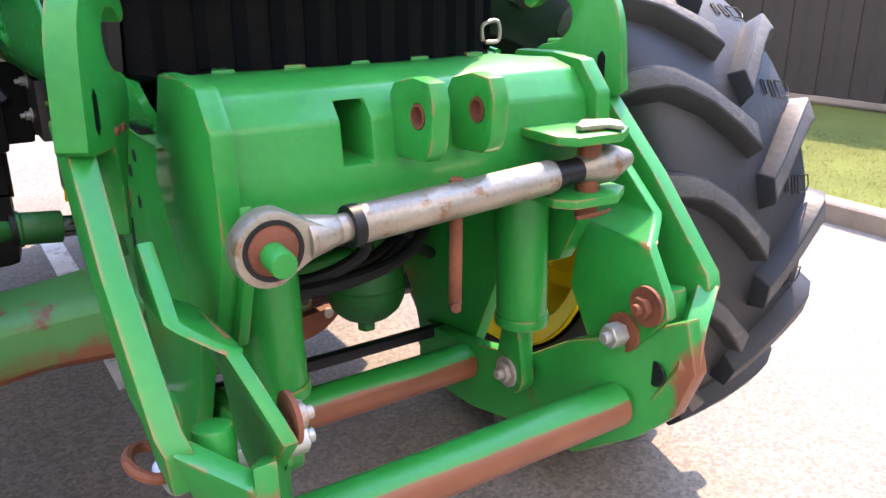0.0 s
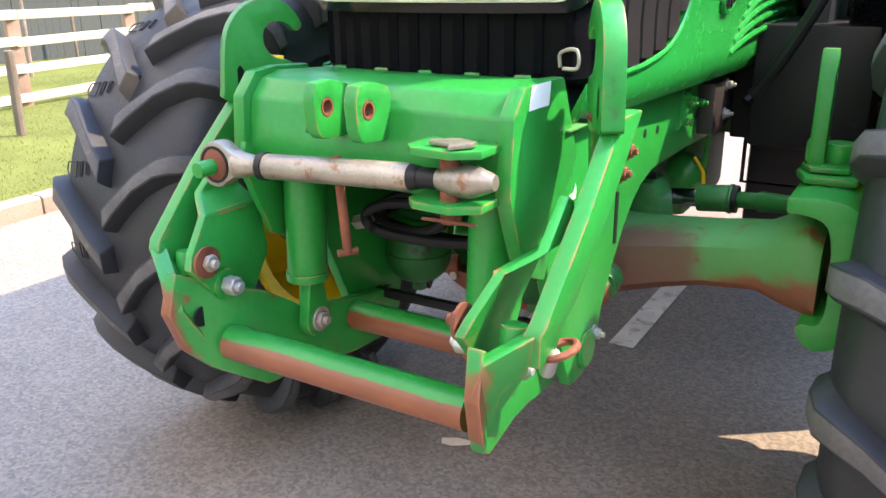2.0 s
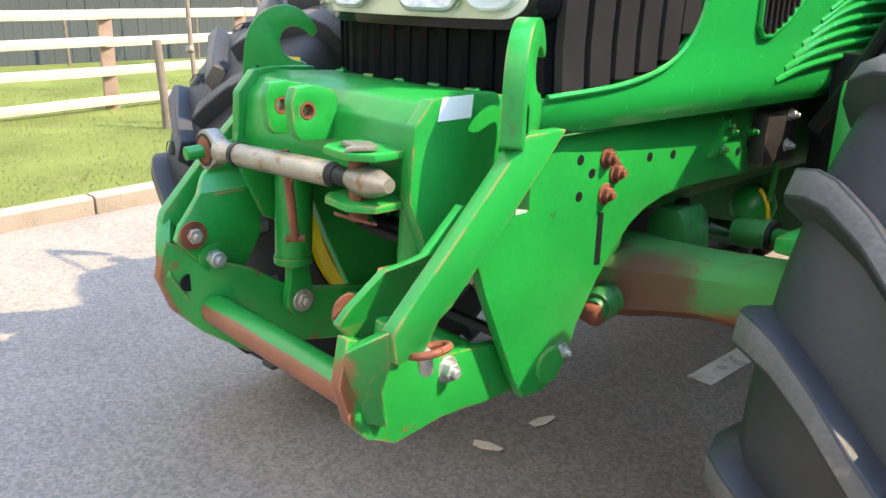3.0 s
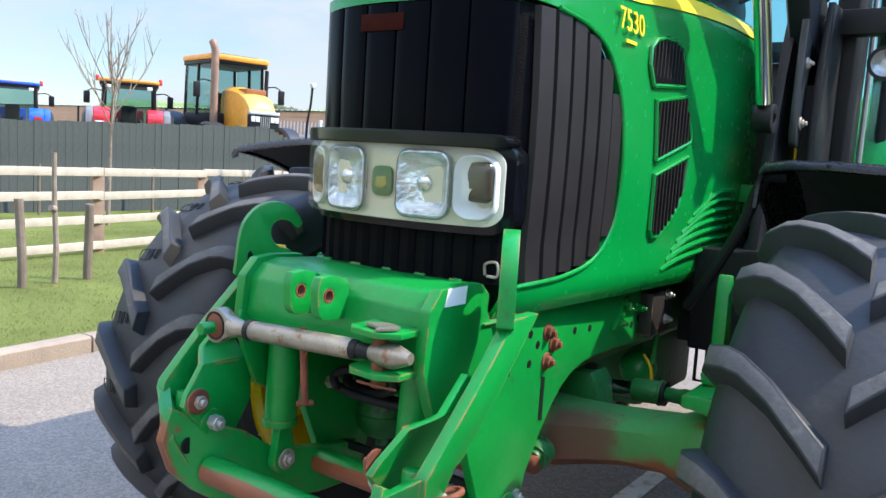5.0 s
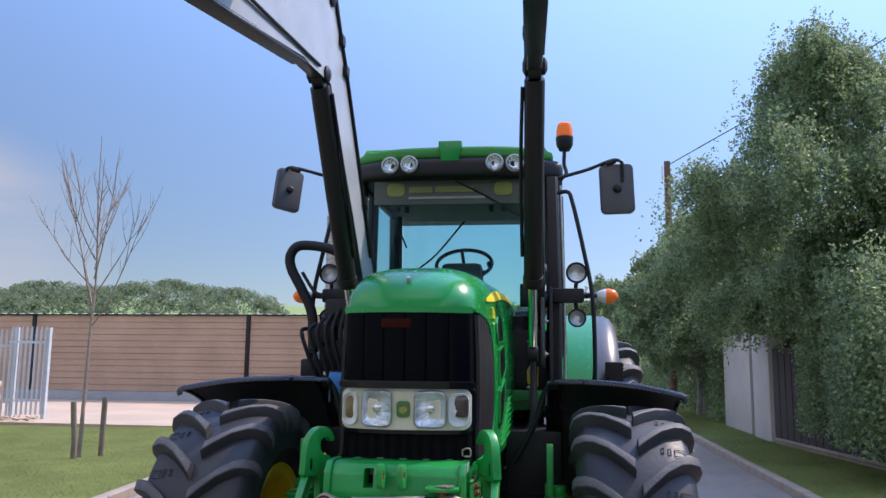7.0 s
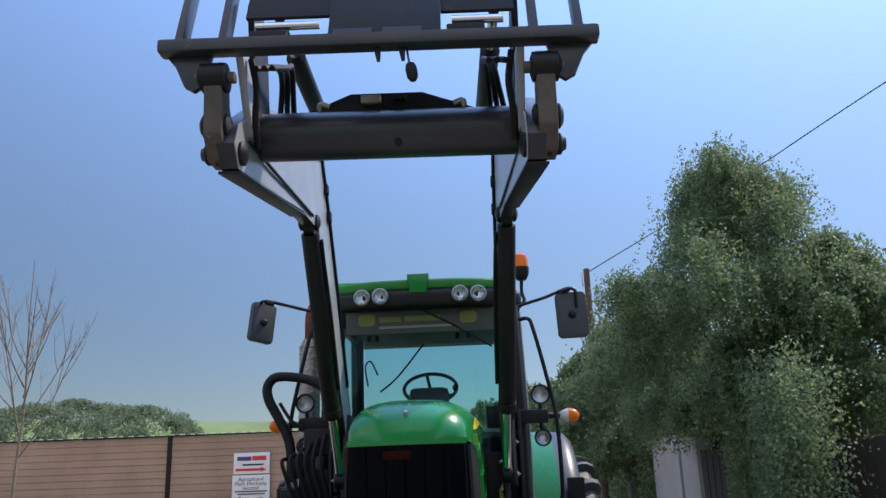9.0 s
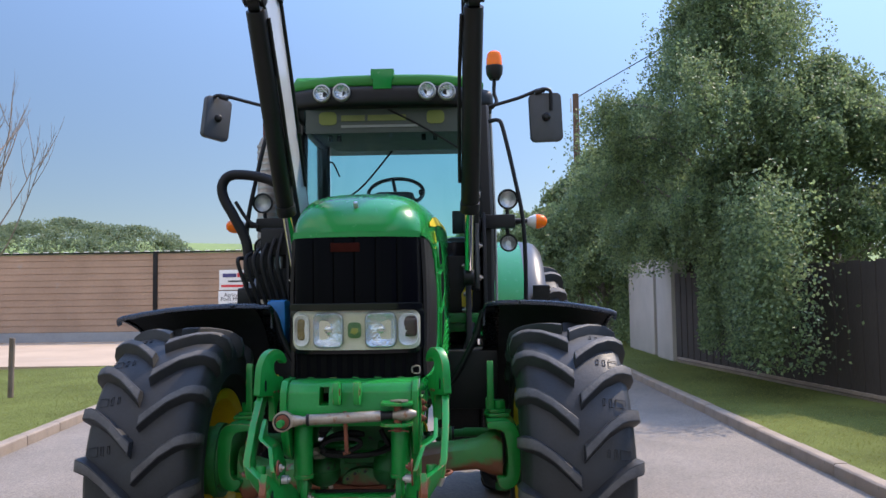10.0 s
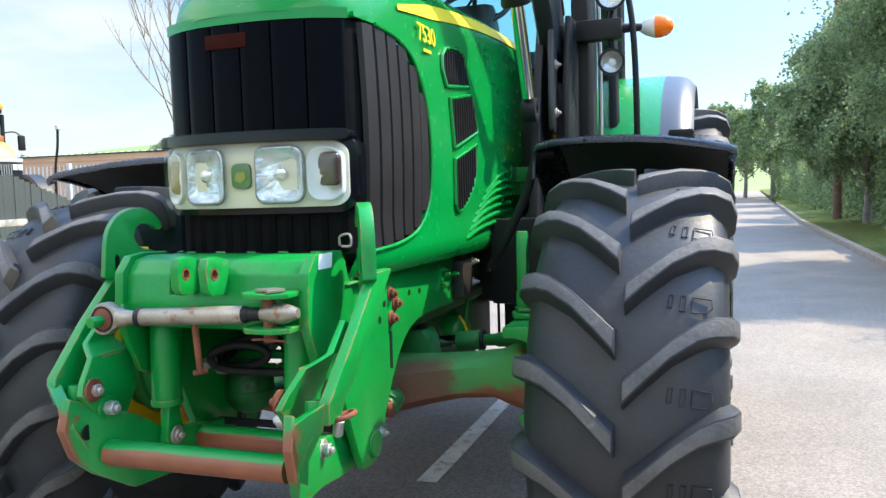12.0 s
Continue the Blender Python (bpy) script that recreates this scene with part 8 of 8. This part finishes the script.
def parked_tractor(name, label, x, y, turn, paint, roof, size=1.0, ends=None):
    """A parked tractor facing +x, built for its back: fenders with lamps, cab, linkage, wheels."""
    t = thing(name, label, "tractor", (x, y, 0.42), turn, "parked machines")
    t.scale = (size, size, size)
    part("hood", aprism([(0.2, 0.95), (0.2, 2.0), (1.0, 1.98), (1.95, 1.84), (2.1, 1.66), (2.12, 0.95)], -0.40, 0.40, "y"), paint, t, bevel=0.07)
    cab(t, roof, 0.70, 1.50, 2.60, -1.15, 0.25, 0.09)
    mirrors(t, 0.30, 0.70, 0.42, 2.28)
    part("lamp_bar", abox(-1.24, -1.19, -0.22, 0.22, 2.68, 2.76), P_ORG, t, "yellow plate on the roof edge", bevel=0.01)
    for s in (-1, 1):
        wing = [(-1.98, 1.15), (-1.98, 1.62), (-1.88, 1.84), (-1.60, 1.97), (-0.85, 1.97), (-0.35, 1.62), (-0.20, 1.15), (-0.34, 1.15), (-0.48, 1.56), (-0.90, 1.86), (-1.58, 1.86), (-1.78, 1.76), (-1.86, 1.58), (-1.86, 1.15)]
        f = part("rear_fender", aprism(wing, s * 0.46, s * 0.86, "y"), paint, t, bevel=0.03)
        part("fender_face", abox(-1.995, -1.94, s * 0.66 - 0.20, s * 0.66 + 0.20, 1.18, 1.74), paint, f, bevel=0.03)
        part("fender_edge", aprism(wing, s * 0.862, s * 1.04, "y"), ends or paint, f, bevel=0.03)
        part("tail_lamp", abox(-2.02, -1.99, s * 0.70 - 0.11, s * 0.70 + 0.11, 1.60, 1.70), M_TAIL, f, bevel=0.01)
        part("lamp_glass", abox(-2.02, -1.99, s * 0.70 - 0.11, s * 0.70 + 0.11, 1.53, 1.595), M_LENSW, f, bevel=0.01)
        part("work_lamp", abox(-1.22, -1.17, s * 0.52 - 0.07, s * 0.52 + 0.07, 2.50, 2.59), M_LENSW, t, bevel=0.015)
        part("roof_beacon", alathe((-0.9, s * 0.80, 2.80), (0, 0, 1), [(-0.12, 0.05), (0.0, 0.05), (0.04, 0.03), (0.04, 0)], 12), M_TAIL, t, "red roof beacon")
        for wx, wr, ww in ((1.3, 0.70, 0.42), (-1.15, 0.95, 0.52)):
            part("tyre", alathe((wx, s * (1.14 - ww), wr), (0, s, 0), [(0, wr * 0.5), (0, wr * 0.93), (0.06, wr), (ww - 0.06, wr), (ww, wr * 0.93), (ww, wr * 0.5), (ww - 0.08, wr * 0.48), (ww - 0.12, 0)], 28), M_TYRE, t)
        part("lift_arm", atube([(-1.30, s * 0.26, 1.62), (-1.75, s * 0.30, 1.66), (-1.95, s * 0.30, 1.50)], 0.04, 8, 3), M_FRAME, t)
        part("lift_rod", arod((-1.95, s * 0.30, 1.52), (-2.0, s * 0.34, 0.85), 0.028, seg=8), M_ZINC, t)
    part("rear_housing", abox(-1.55, -1.0, -0.30, 0.30, 0.8, 1.58), M_BLOCK, t, bevel=0.05)
    for y_ in (-0.16, -0.05, 0.07, 0.17):
        part("coupling", arod((-1.55, y_, 1.42), (-1.66, y_, 1.40), 0.028, seg=10), M_ZINC, t)
    part("top_arm", atube([(-1.55, 0.0, 1.25), (-1.95, 0.02, 1.22), (-2.1, 0.02, 1.10)], 0.035, 8, 3), M_RUST, t)
    return t


P_BLUE = mat("blue_paint", (0.015, 0.10, 0.56), 0.35, var=0.12, coat=0.2)
P_REDM = mat("red_paint", (0.50, 0.020, 0.03), 0.35, var=0.12, coat=0.2)
P_ORG = mat("orange_paint", (0.66, 0.30, 0.035), 0.4, var=0.15, coat=0.15, spot=(0.40, 0.15, 0.04), spots=0.15)
P_OLIVE = mat("dull_green_roof", (0.05, 0.085, 0.03), 0.5, var=0.2)
parked_tractor("red_tractor", "red parked tractor with grey fender ends and a tan roof", -18.1, 10.2, 147, P_REDM, P_ORG, 0.93, M_GREYP)
parked_tractor("blue_tractor", "blue parked tractor seen over the fence", -22.2, 9.2, 153, P_BLUE, P_BLUE, 0.89)
parked_tractor("green_tractor", "green parked tractor with an olive roof", -23.9, 8.1, 146, M_HOOD, P_OLIVE, 0.84)
parked_tractor("red_tractor", "small red parked tractor", -25.6, 8.0, 128, P_REDM, P_REDM, 0.80)
parked_tractor("green_tractor", "green parked tractor at the row's end", -27.9, 6.4, 140, M_HOOD, M_HOOD, 0.79)

# the tall orange machine, turned towards the lane
yel = thing("orange_tractor", "tall orange high-speed tractor with a brown exhaust", "tractor", (-16.45, 12.1, 0.42), -12, "parked machines")
yel.scale = (1.14, 1.05, 1.14)
hood_rows = []
for x_, zt_, w_ in ((0.30, 2.27, 0.36), (0.70, 2.28, 0.40), (1.15, 2.20, 0.41), (1.45, 2.06, 0.41), (1.62, 1.86, 0.39), (1.68, 1.70, 0.37)):
    hood_rows.append([(x_, w_ * u, 1.10 + (zt_ - 1.10) * v) for u, v in ((-1, 0.0), (-1.0, 0.75), (-0.90, 0.93), (-0.55, 1.0), (0, 1.015), (0.55, 1.0), (0.90, 0.93), (1.0, 0.75), (1, 0.0))])
bm = bmesh.new()
sheet(bm, hood_rows)
bm.verts.ensure_lookup_table()
bm.faces.new([bm.verts[len(bm.verts) - 9 + k] for k in range(9)])
bm.faces.new([bm.verts[8 - k] for k in range(9)])
bmesh.ops.recalc_face_normals(bm, faces=bm.faces)
part("hood", bm, P_ORG, yel, "orange rounded hood")
part("hood_scoop", aprism([(0.95, -0.26), (1.32, -0.26), (1.36, 0.26), (0.95, 0.26)], 2.10, 2.235, "z"), mat("brown_mesh", (0.28, 0.10, 0.03), 0.6, var=0.2), yel, "brown mesh panel on the hood", bevel=0.02)
part("nose", abox(1.62, 1.76, -0.40, 0.40, 1.10, 1.66), M_BLACK, yel, "black nose with lamps", bevel=0.04)
part("nose_band", abox(1.64, 1.775, -0.40, 0.40, 1.665, 1.74), M_GALV, yel, bevel=0.02)
for y_ in (-0.32, -0.20, 0.20, 0.32):
    part("headlamp", abox(1.755, 1.785, y_ - 0.05, y_ + 0.05, 1.50, 1.62), M_LENSW, yel, bevel=0.01)
for k in range(5):
    part("nose_bar", abox(1.755, 1.78, -0.12 + 0.055 * k, -0.10 + 0.055 * k, 1.25, 1.62), M_ZINC, yel)
cab(yel, P_ORG, 0.74, 1.62, 2.80, -0.90, 0.48, 0.13)
part("roof_rack", abox(-0.65, 0.45, -0.55, 0.55, 2.99, 3.03), M_RUST, yel, "brown rack on the roof", bevel=0.01)
mirrors(yel, 0.55, 0.72, 0.45, 2.15)
part("exhaust", atube([(0.62, -0.72, 1.0), (0.62, -0.72, 2.0), (0.62, -0.72, 2.95), (0.60, -0.74, 3.14), (0.54, -0.76, 3.26)], 0.092, 12, 4), mat("rust_brown_pipe", (0.26, 0.16, 0.115), 0.6, var=0.3, scale=5, spot=(0.17, 0.05, 0.025), spots=0.3), yel, "brown exhaust stack")
part("intake_pipe", atube([(0.60, 0.72, 1.2), (0.60, 0.72, 2.2), (0.58, 0.74, 2.75)], 0.05, 10, 4), M_FRAME, yel)
for s in (-1, 1):
    for wx, wr, ww in ((1.05, 0.72, 0.45), (-1.3, 0.85, 0.55)):
        part("tyre", alathe((wx, s * (1.22 - ww), wr), (0, s, 0), [(0, wr * 0.5), (0, wr * 0.93), (0.06, wr), (ww - 0.06, wr), (ww, wr * 0.93), (ww, wr * 0.5), (ww - 0.08, wr * 0.48), (ww - 0.12, 0)], 28), M_TYRE, yel)
part("lamp_mast", atube([(1.5, 1.35, 0.6), (1.5, 1.37, 1.5), (1.55, 1.42, 2.0), (1.57, 1.44, 2.4)], 0.03, 8, 4), M_FRAME, yel)
part("mast_lamp", abox(1.52, 1.62, 1.40, 1.52, 2.40, 2.50), M_GALV, yel, bevel=0.02)


# ---- trees, woods, grass ----
def leaf_material(name, dark, light):
    m = bpy.data.materials.new(name)
    m.use_nodes = True
    n, l = m.node_tree.nodes, m.node_tree.links
    b, o = n["Principled BSDF"], n["Material Output"]
    b.inputs["Roughness"].default_value = 0.55
    g = n.new("ShaderNodeNewGeometry")
    mx_ = n.new("ShaderNodeMixRGB")
    mx_.inputs["Color1"].default_value, mx_.inputs["Color2"].default_value = rgb(dark), rgb(light)
    l.new(g.outputs["Random Per Island"], mx_.inputs["Fac"])
    l.new(mx_.outputs["Color"], b.inputs["Base Color"])
    t = n.new("ShaderNodeBsdfTranslucent")
    hs_ = n.new("ShaderNodeHueSaturation")
    hs_.inputs["Value"].default_value = 2.2
    hs_.inputs["Hue"].default_value = 0.472
    l.new(mx_.outputs["Color"], hs_.inputs["Color"])
    l.new(hs_.outputs["Color"], t.inputs["Color"])
    s_ = n.new("ShaderNodeMixShader")
    s_.inputs[0].default_value = 0.34
    l.new(b.outputs[0], s_.inputs[1])
    l.new(t.outputs[0], s_.inputs[2])
    l.new(s_.outputs[0], o.inputs["Surface"])
    return m


M_LEAF = leaf_material("birch_leaf", (0.064, 0.108, 0.058), (0.180, 0.255, 0.108))
M_WOODS = leaf_material("far_canopy", (0.085, 0.125, 0.072), (0.165, 0.21, 0.115))
M_BLADE = leaf_material("grass_blade", (0.095, 0.122, 0.030), (0.165, 0.185, 0.052))


def leaf_cloud(name, pts, sizes, material, parent, rng, droop=0.5, slim=0.34):
    """Many small pointed leaves, each a folded pair of triangles, in one mesh."""
    n = len(pts)
    d = rng.normal(size=(n, 3))
    d[:, 2] -= droop
    d /= np.linalg.norm(d, axis=1)[:, None]
    o = rng.normal(size=(n, 3))
    w = np.cross(d, o)
    w /= np.linalg.norm(w, axis=1)[:, None]
    s = sizes[:, None]
    v = np.empty((n, 4, 3))
    v[:, 0], v[:, 1], v[:, 2], v[:, 3] = pts, pts + d * s * 0.5 + w * s * slim, pts + d * s, pts + d * s * 0.5 - w * s * slim
    me = bpy.data.meshes.new(name)
    f = np.arange(n * 4).reshape(n, 4)
    me.from_pydata(v.reshape(-1, 3).tolist(), [], f.tolist())
    me.materials.append(material)
    ob = new(name, me)
    ob.parent = parent
    return ob


def tree(x, y, h, r, leaves, size, seed, low=0.3, clear=4.9, skirt=0):
    """A weeping birch: tapered trunk, limbs, and hanging leafy strands."""
    rng, rnd = np.random.default_rng(seed), random.Random(seed)
    t = thing("birch_tree", "leafy birch with hanging branches over the fence", "tree", (x, y, 0.1), 0, "trees along the lane")
    bm = bmesh.new()
    tube(bm, [(0, 0, -0.2), (0.06, 0.03, h * 0.25), (-0.05, 0.05, h * 0.5), (0.03, 0, h * 0.75), (0.05, 0.02, h * 0.95)], 0.16 * h / 7, 10, 5, 0.02)
    part("trunk", bm, M_TRUNK, t, "pale grey birch trunk")
    tips = []
    count = 34
    for k in range(count):
        u = (k + 0.5) / count
        z0 = h * (0.16 + 0.74 * u)
        a = k * 2.399 + rnd.uniform(-0.4, 0.4)
        reach = r * (0.45 + 0.75 * math.sin(math.pi * min(1, 0.18 + 0.80 * u))) * rnd.uniform(0.55, 1.15) * (1.12 - 0.62 * u)
        rise = h * 0.16 * rnd.uniform(0.3, 1.2) * (1.25 - 0.85 * u)
        p = [Vector((0, 0, z0)), Vector((math.cos(a) * reach * 0.45, math.sin(a) * reach * 0.45, z0 + rise)), Vector((math.cos(a + 0.12) * reach * 0.8, math.sin(a + 0.12) * reach * 0.8, z0 + rise * 1.25)), Vector((math.cos(a + 0.2) * reach, math.sin(a + 0.2) * reach, z0 + rise * 0.9))]
        part("limb", atube(p, 0.045 * h / 7 * (1.1 - u * 0.7), 6, 3, 0.006), M_TRUNK, t)
        tips.append(p)
    # clumps along the limbs, each a group of hanging strands
    knots = []
    for p in tips:
        for q in (1.2, 1.9, 2.5, 3.0):
            i = min(2, int(q))
            c = np.array(p[i].lerp(p[i + 1], q - i)) + rng.normal(size=3) * 0.12 * h / 7
            knots.append((c, rng.uniform(0.6, 1.3)))
    pts = []
    per = 22
    for k in range(leaves // per):
        c, big = knots[int(rng.integers(len(knots)))]
        c = c + rng.normal(size=3) * np.array([0.22, 0.22, 0.15]) * big * h / 7
        ln_ = rng.uniform(0.15, 0.75) * big * h / 7 * (1.0 if rng.random() < 0.85 else 2.2)
        out = np.array([c[0], c[1], 0.0])
        nrm = np.linalg.norm(out) + 1e-6
        u = np.sort(rng.uniform(0, 1, per))[:, None]
        sway = rng.normal(size=3) * 0.12
        line = c + out / nrm * (0.25 * u * ln_) + np.array([0, 0, -1.0]) * (u ** 1.3 * ln_) + sway * u + rng.normal(size=(per, 3)) * 0.036
        wx, wy = line[:, 0] + x, line[:, 1] + y
        line = line[(line[:, 2] > low) & ((line[:, 2] > 1.8) | (wx > clear + 0.28 * (wy - 9.9)))]
        pts.append(line)
    if skirt:
        n = skirt * 900
        ky, kx, kz = rng.uniform(5.6, 11.4, skirt), rng.uniform(0, 1, skirt), rng.uniform(1.1, 2.6, skirt)
        g = rng.integers(skirt, size=n)
        wy = ky[g] + rng.normal(size=n) * 0.20
        wx = 4.45 + 0.28 * (wy - 9.9) + 0.15 + kx[g] * 0.7 + np.maximum(0, 9.0 - wy) * 0.25 + np.abs(rng.normal(size=n)) * 0.25
        wz = 0.35 + 0.7 * rng.random(skirt)[g] + rng.random(n) * kz[g]
        pts.append(np.stack([wx - x, wy - y, wz], 1))
    pts = np.concatenate(pts)
    ob = leaf_cloud("crown", pts, rng.uniform(0.6, 1.3, len(pts)) * size, M_LEAF, t, rng)
    tagged(ob, "dense drooping green foliage", kind="stuff")
    return t


tree(5.75, 11.0, 7.9, 2.5, 235000, 0.057, 11, 0.3, 4.5, 40)
tree(6.9, 9.5, 5.6, 2.5, 190000, 0.061, 14, 0.3, 4.5)
tree(5.9, 18.6, 7.2, 2.3, 130000, 0.078, 12, 0.3, 2.8)
tree(4.95, 21.2, 4.4, 1.6, 45000, 0.085, 17, 0.3, 0.4)
tree(5.3, 22.0, 6.7, 2.3, 90000, 0.10, 13, 0.3, 0.4)
for k, (x, y, h, r) in enumerate(((7.4, 29, 7.2, 2.4), (7.6, 36, 7.0, 2.4), (6.4, 44, 7.6, 2.6), (6.2, 53, 7.6, 2.8), (4.8, 58, 8, 3.2), (3.2, 64, 7, 3.2), (1.6, 70, 8, 3.2), (-2.5, 74, 7.5, 3.2), (9.5, 66, 9, 3.5))):
    tree(x, y, h, r, 21000, 0.17, 30 + k, 0.3, -30)

far_tree = tree(-37.5, 5.0, 4.6, 3.4, 30000, 0.20, 61, 0.3, -60)
tagged(tree(-37.0, 9.8, 4.4, 2.4, 18000, 0.20, 62, 0.3, -60), "dark leafy tree behind the parked machines", "tree", "trees along the lane")
tagged(far_tree, "dark leafy tree behind the parked machines", "tree", "trees along the lane")
# hedge under the trees, a low dense band
rng = np.random.default_rng(5)
n = 60000
yy = rng.uniform(17.3, 60, n)
pts = np.stack([4.9 + rng.uniform(0, 1.6, n) + 0.25 * np.sin(yy * 1.3), yy, 0.1 + rng.uniform(0, 1, n) ** 0.7 * (2.0 + 0.5 * np.sin(yy * 0.9))], 1)
tagged(leaf_cloud("hedge", pts, rng.uniform(0.06, 0.13, n), M_LEAF, None, rng), "rough green hedge along the lane", "hedge", kind="stuff")

# grass tufts on both verges
n = 90000
yy = rng.uniform(-4, 14, n)
pts = np.stack([-3.86 - 0.11 * yy - 0.16 - rng.uniform(0, 1, n) ** 1.3 * 6.5, yy, np.full(n, 0.105)], 1)
pts[:, 2] -= np.minimum(5, -3.99 - 0.11 * yy - pts[:, 0]) * 0.02
n2 = 50000
y2 = rng.uniform(-3, 26, n2)
p2 = np.stack([3.77 + rng.uniform(0, 1.5, n2), y2, np.full(n2, 0.10)], 1)
p2[:, 2] += (p2[:, 0] - 3.75) * 0.03
allp = np.concatenate([pts, p2])
tagged(leaf_cloud("grass", allp, rng.uniform(0.012, 0.032, len(allp)), M_BLADE, None, rng, -1.6, 0.10), "short mown grass blades", "grass", kind="stuff")


# bare soil round the stakes
M_SOIL = mat("bare_soil", (0.23, 0.165, 0.10), 0.95, var=0.3, scale=9, bump=0.5, bscale=40)
for x, y, z in ((-6.35, 1.82, 0.03), (-6.87, 8.03, 0.025)):
    bm = bmesh.new()
    prism(bm, [(x + (0.34 + 0.09 * math.sin(3 * a + y)) * math.cos(a), y + (0.50 + 0.10 * math.sin(5 * a)) * math.sin(a)) for a in [2 * math.pi * k / 28 for k in range(28)]], z - 0.02, z + 0.012, "z")
    tagged(part("soil_patch", bm, M_SOIL), "bare brown soil round the tree stakes", "soil", kind="structure")

# far wooded ridge
def woods(name, cx, cy, length, top, seed, turn=0.0, count=80000):
    """A wooded ridge: rounded crowns of many leafy tufts."""
    rng_ = np.random.default_rng(seed)
    crowns = 520
    u = rng_.uniform(-1, 1, crowns)
    w = rng_.uniform(0, 1, crowns)
    prof = (1 - np.abs(u) ** 7) * (0.96 + 0.04 * np.sin(u * 9))
    c, sn = math.cos(radians(turn)), math.sin(radians(turn))
    px, py = u * length, -w * 42
    r = rng_.uniform(2.2, 4.6, crowns)
    centre = np.stack([cx + px * c - py * sn, cy + px * sn + py * c, top * prof * (1 - w * w * 0.85) - r * 0.9], 1)
    g = rng_.integers(crowns, size=count)
    d = rng_.normal(size=(count, 3))
    d[:, 2] = np.abs(d[:, 2]) * 0.9 - 0.25
    d[:, 1] = -np.abs(d[:, 1])
    d /= np.linalg.norm(d, axis=1)[:, None]
    pts_ = centre[g] + d * r[g][:, None] * rng_.uniform(0.82, 1.08, (count, 1))
    return tagged(leaf_cloud(name, pts_, rng_.uniform(0.4, 0.85, count), M_WOODS, None, rng_, 0.2, 0.45), "distant broadleaf woods on a ridge", "woods", kind="stuff")


hill_bm = bmesh.new()
hx = [-520 + 20 * i for i in range(33)]
sheet(hill_bm, [[(x, y, -1 + 31 * math.sin(min(1, max(0, (y - 240) / 110)) * math.pi / 2) ** 1.5 * (0.92 + 0.08 * math.sin(x * 0.021)) * min(1, max(0, (140 - x) / 120))) for x in hx] for y in [240 + 10 * i for i in range(16)]])
bmesh.ops.recalc_face_normals(hill_bm, faces=hill_bm.faces)
tagged(part("field_hill", hill_bm, M_FIELD, angle=180), "green pasture hill behind the long wall", "hill", kind="structure")
woods("far_woods", -150, 268, 64, 29.6, 4, 4)
woods("far_woods", -262, 235, 30, 19.5, 6, 10)
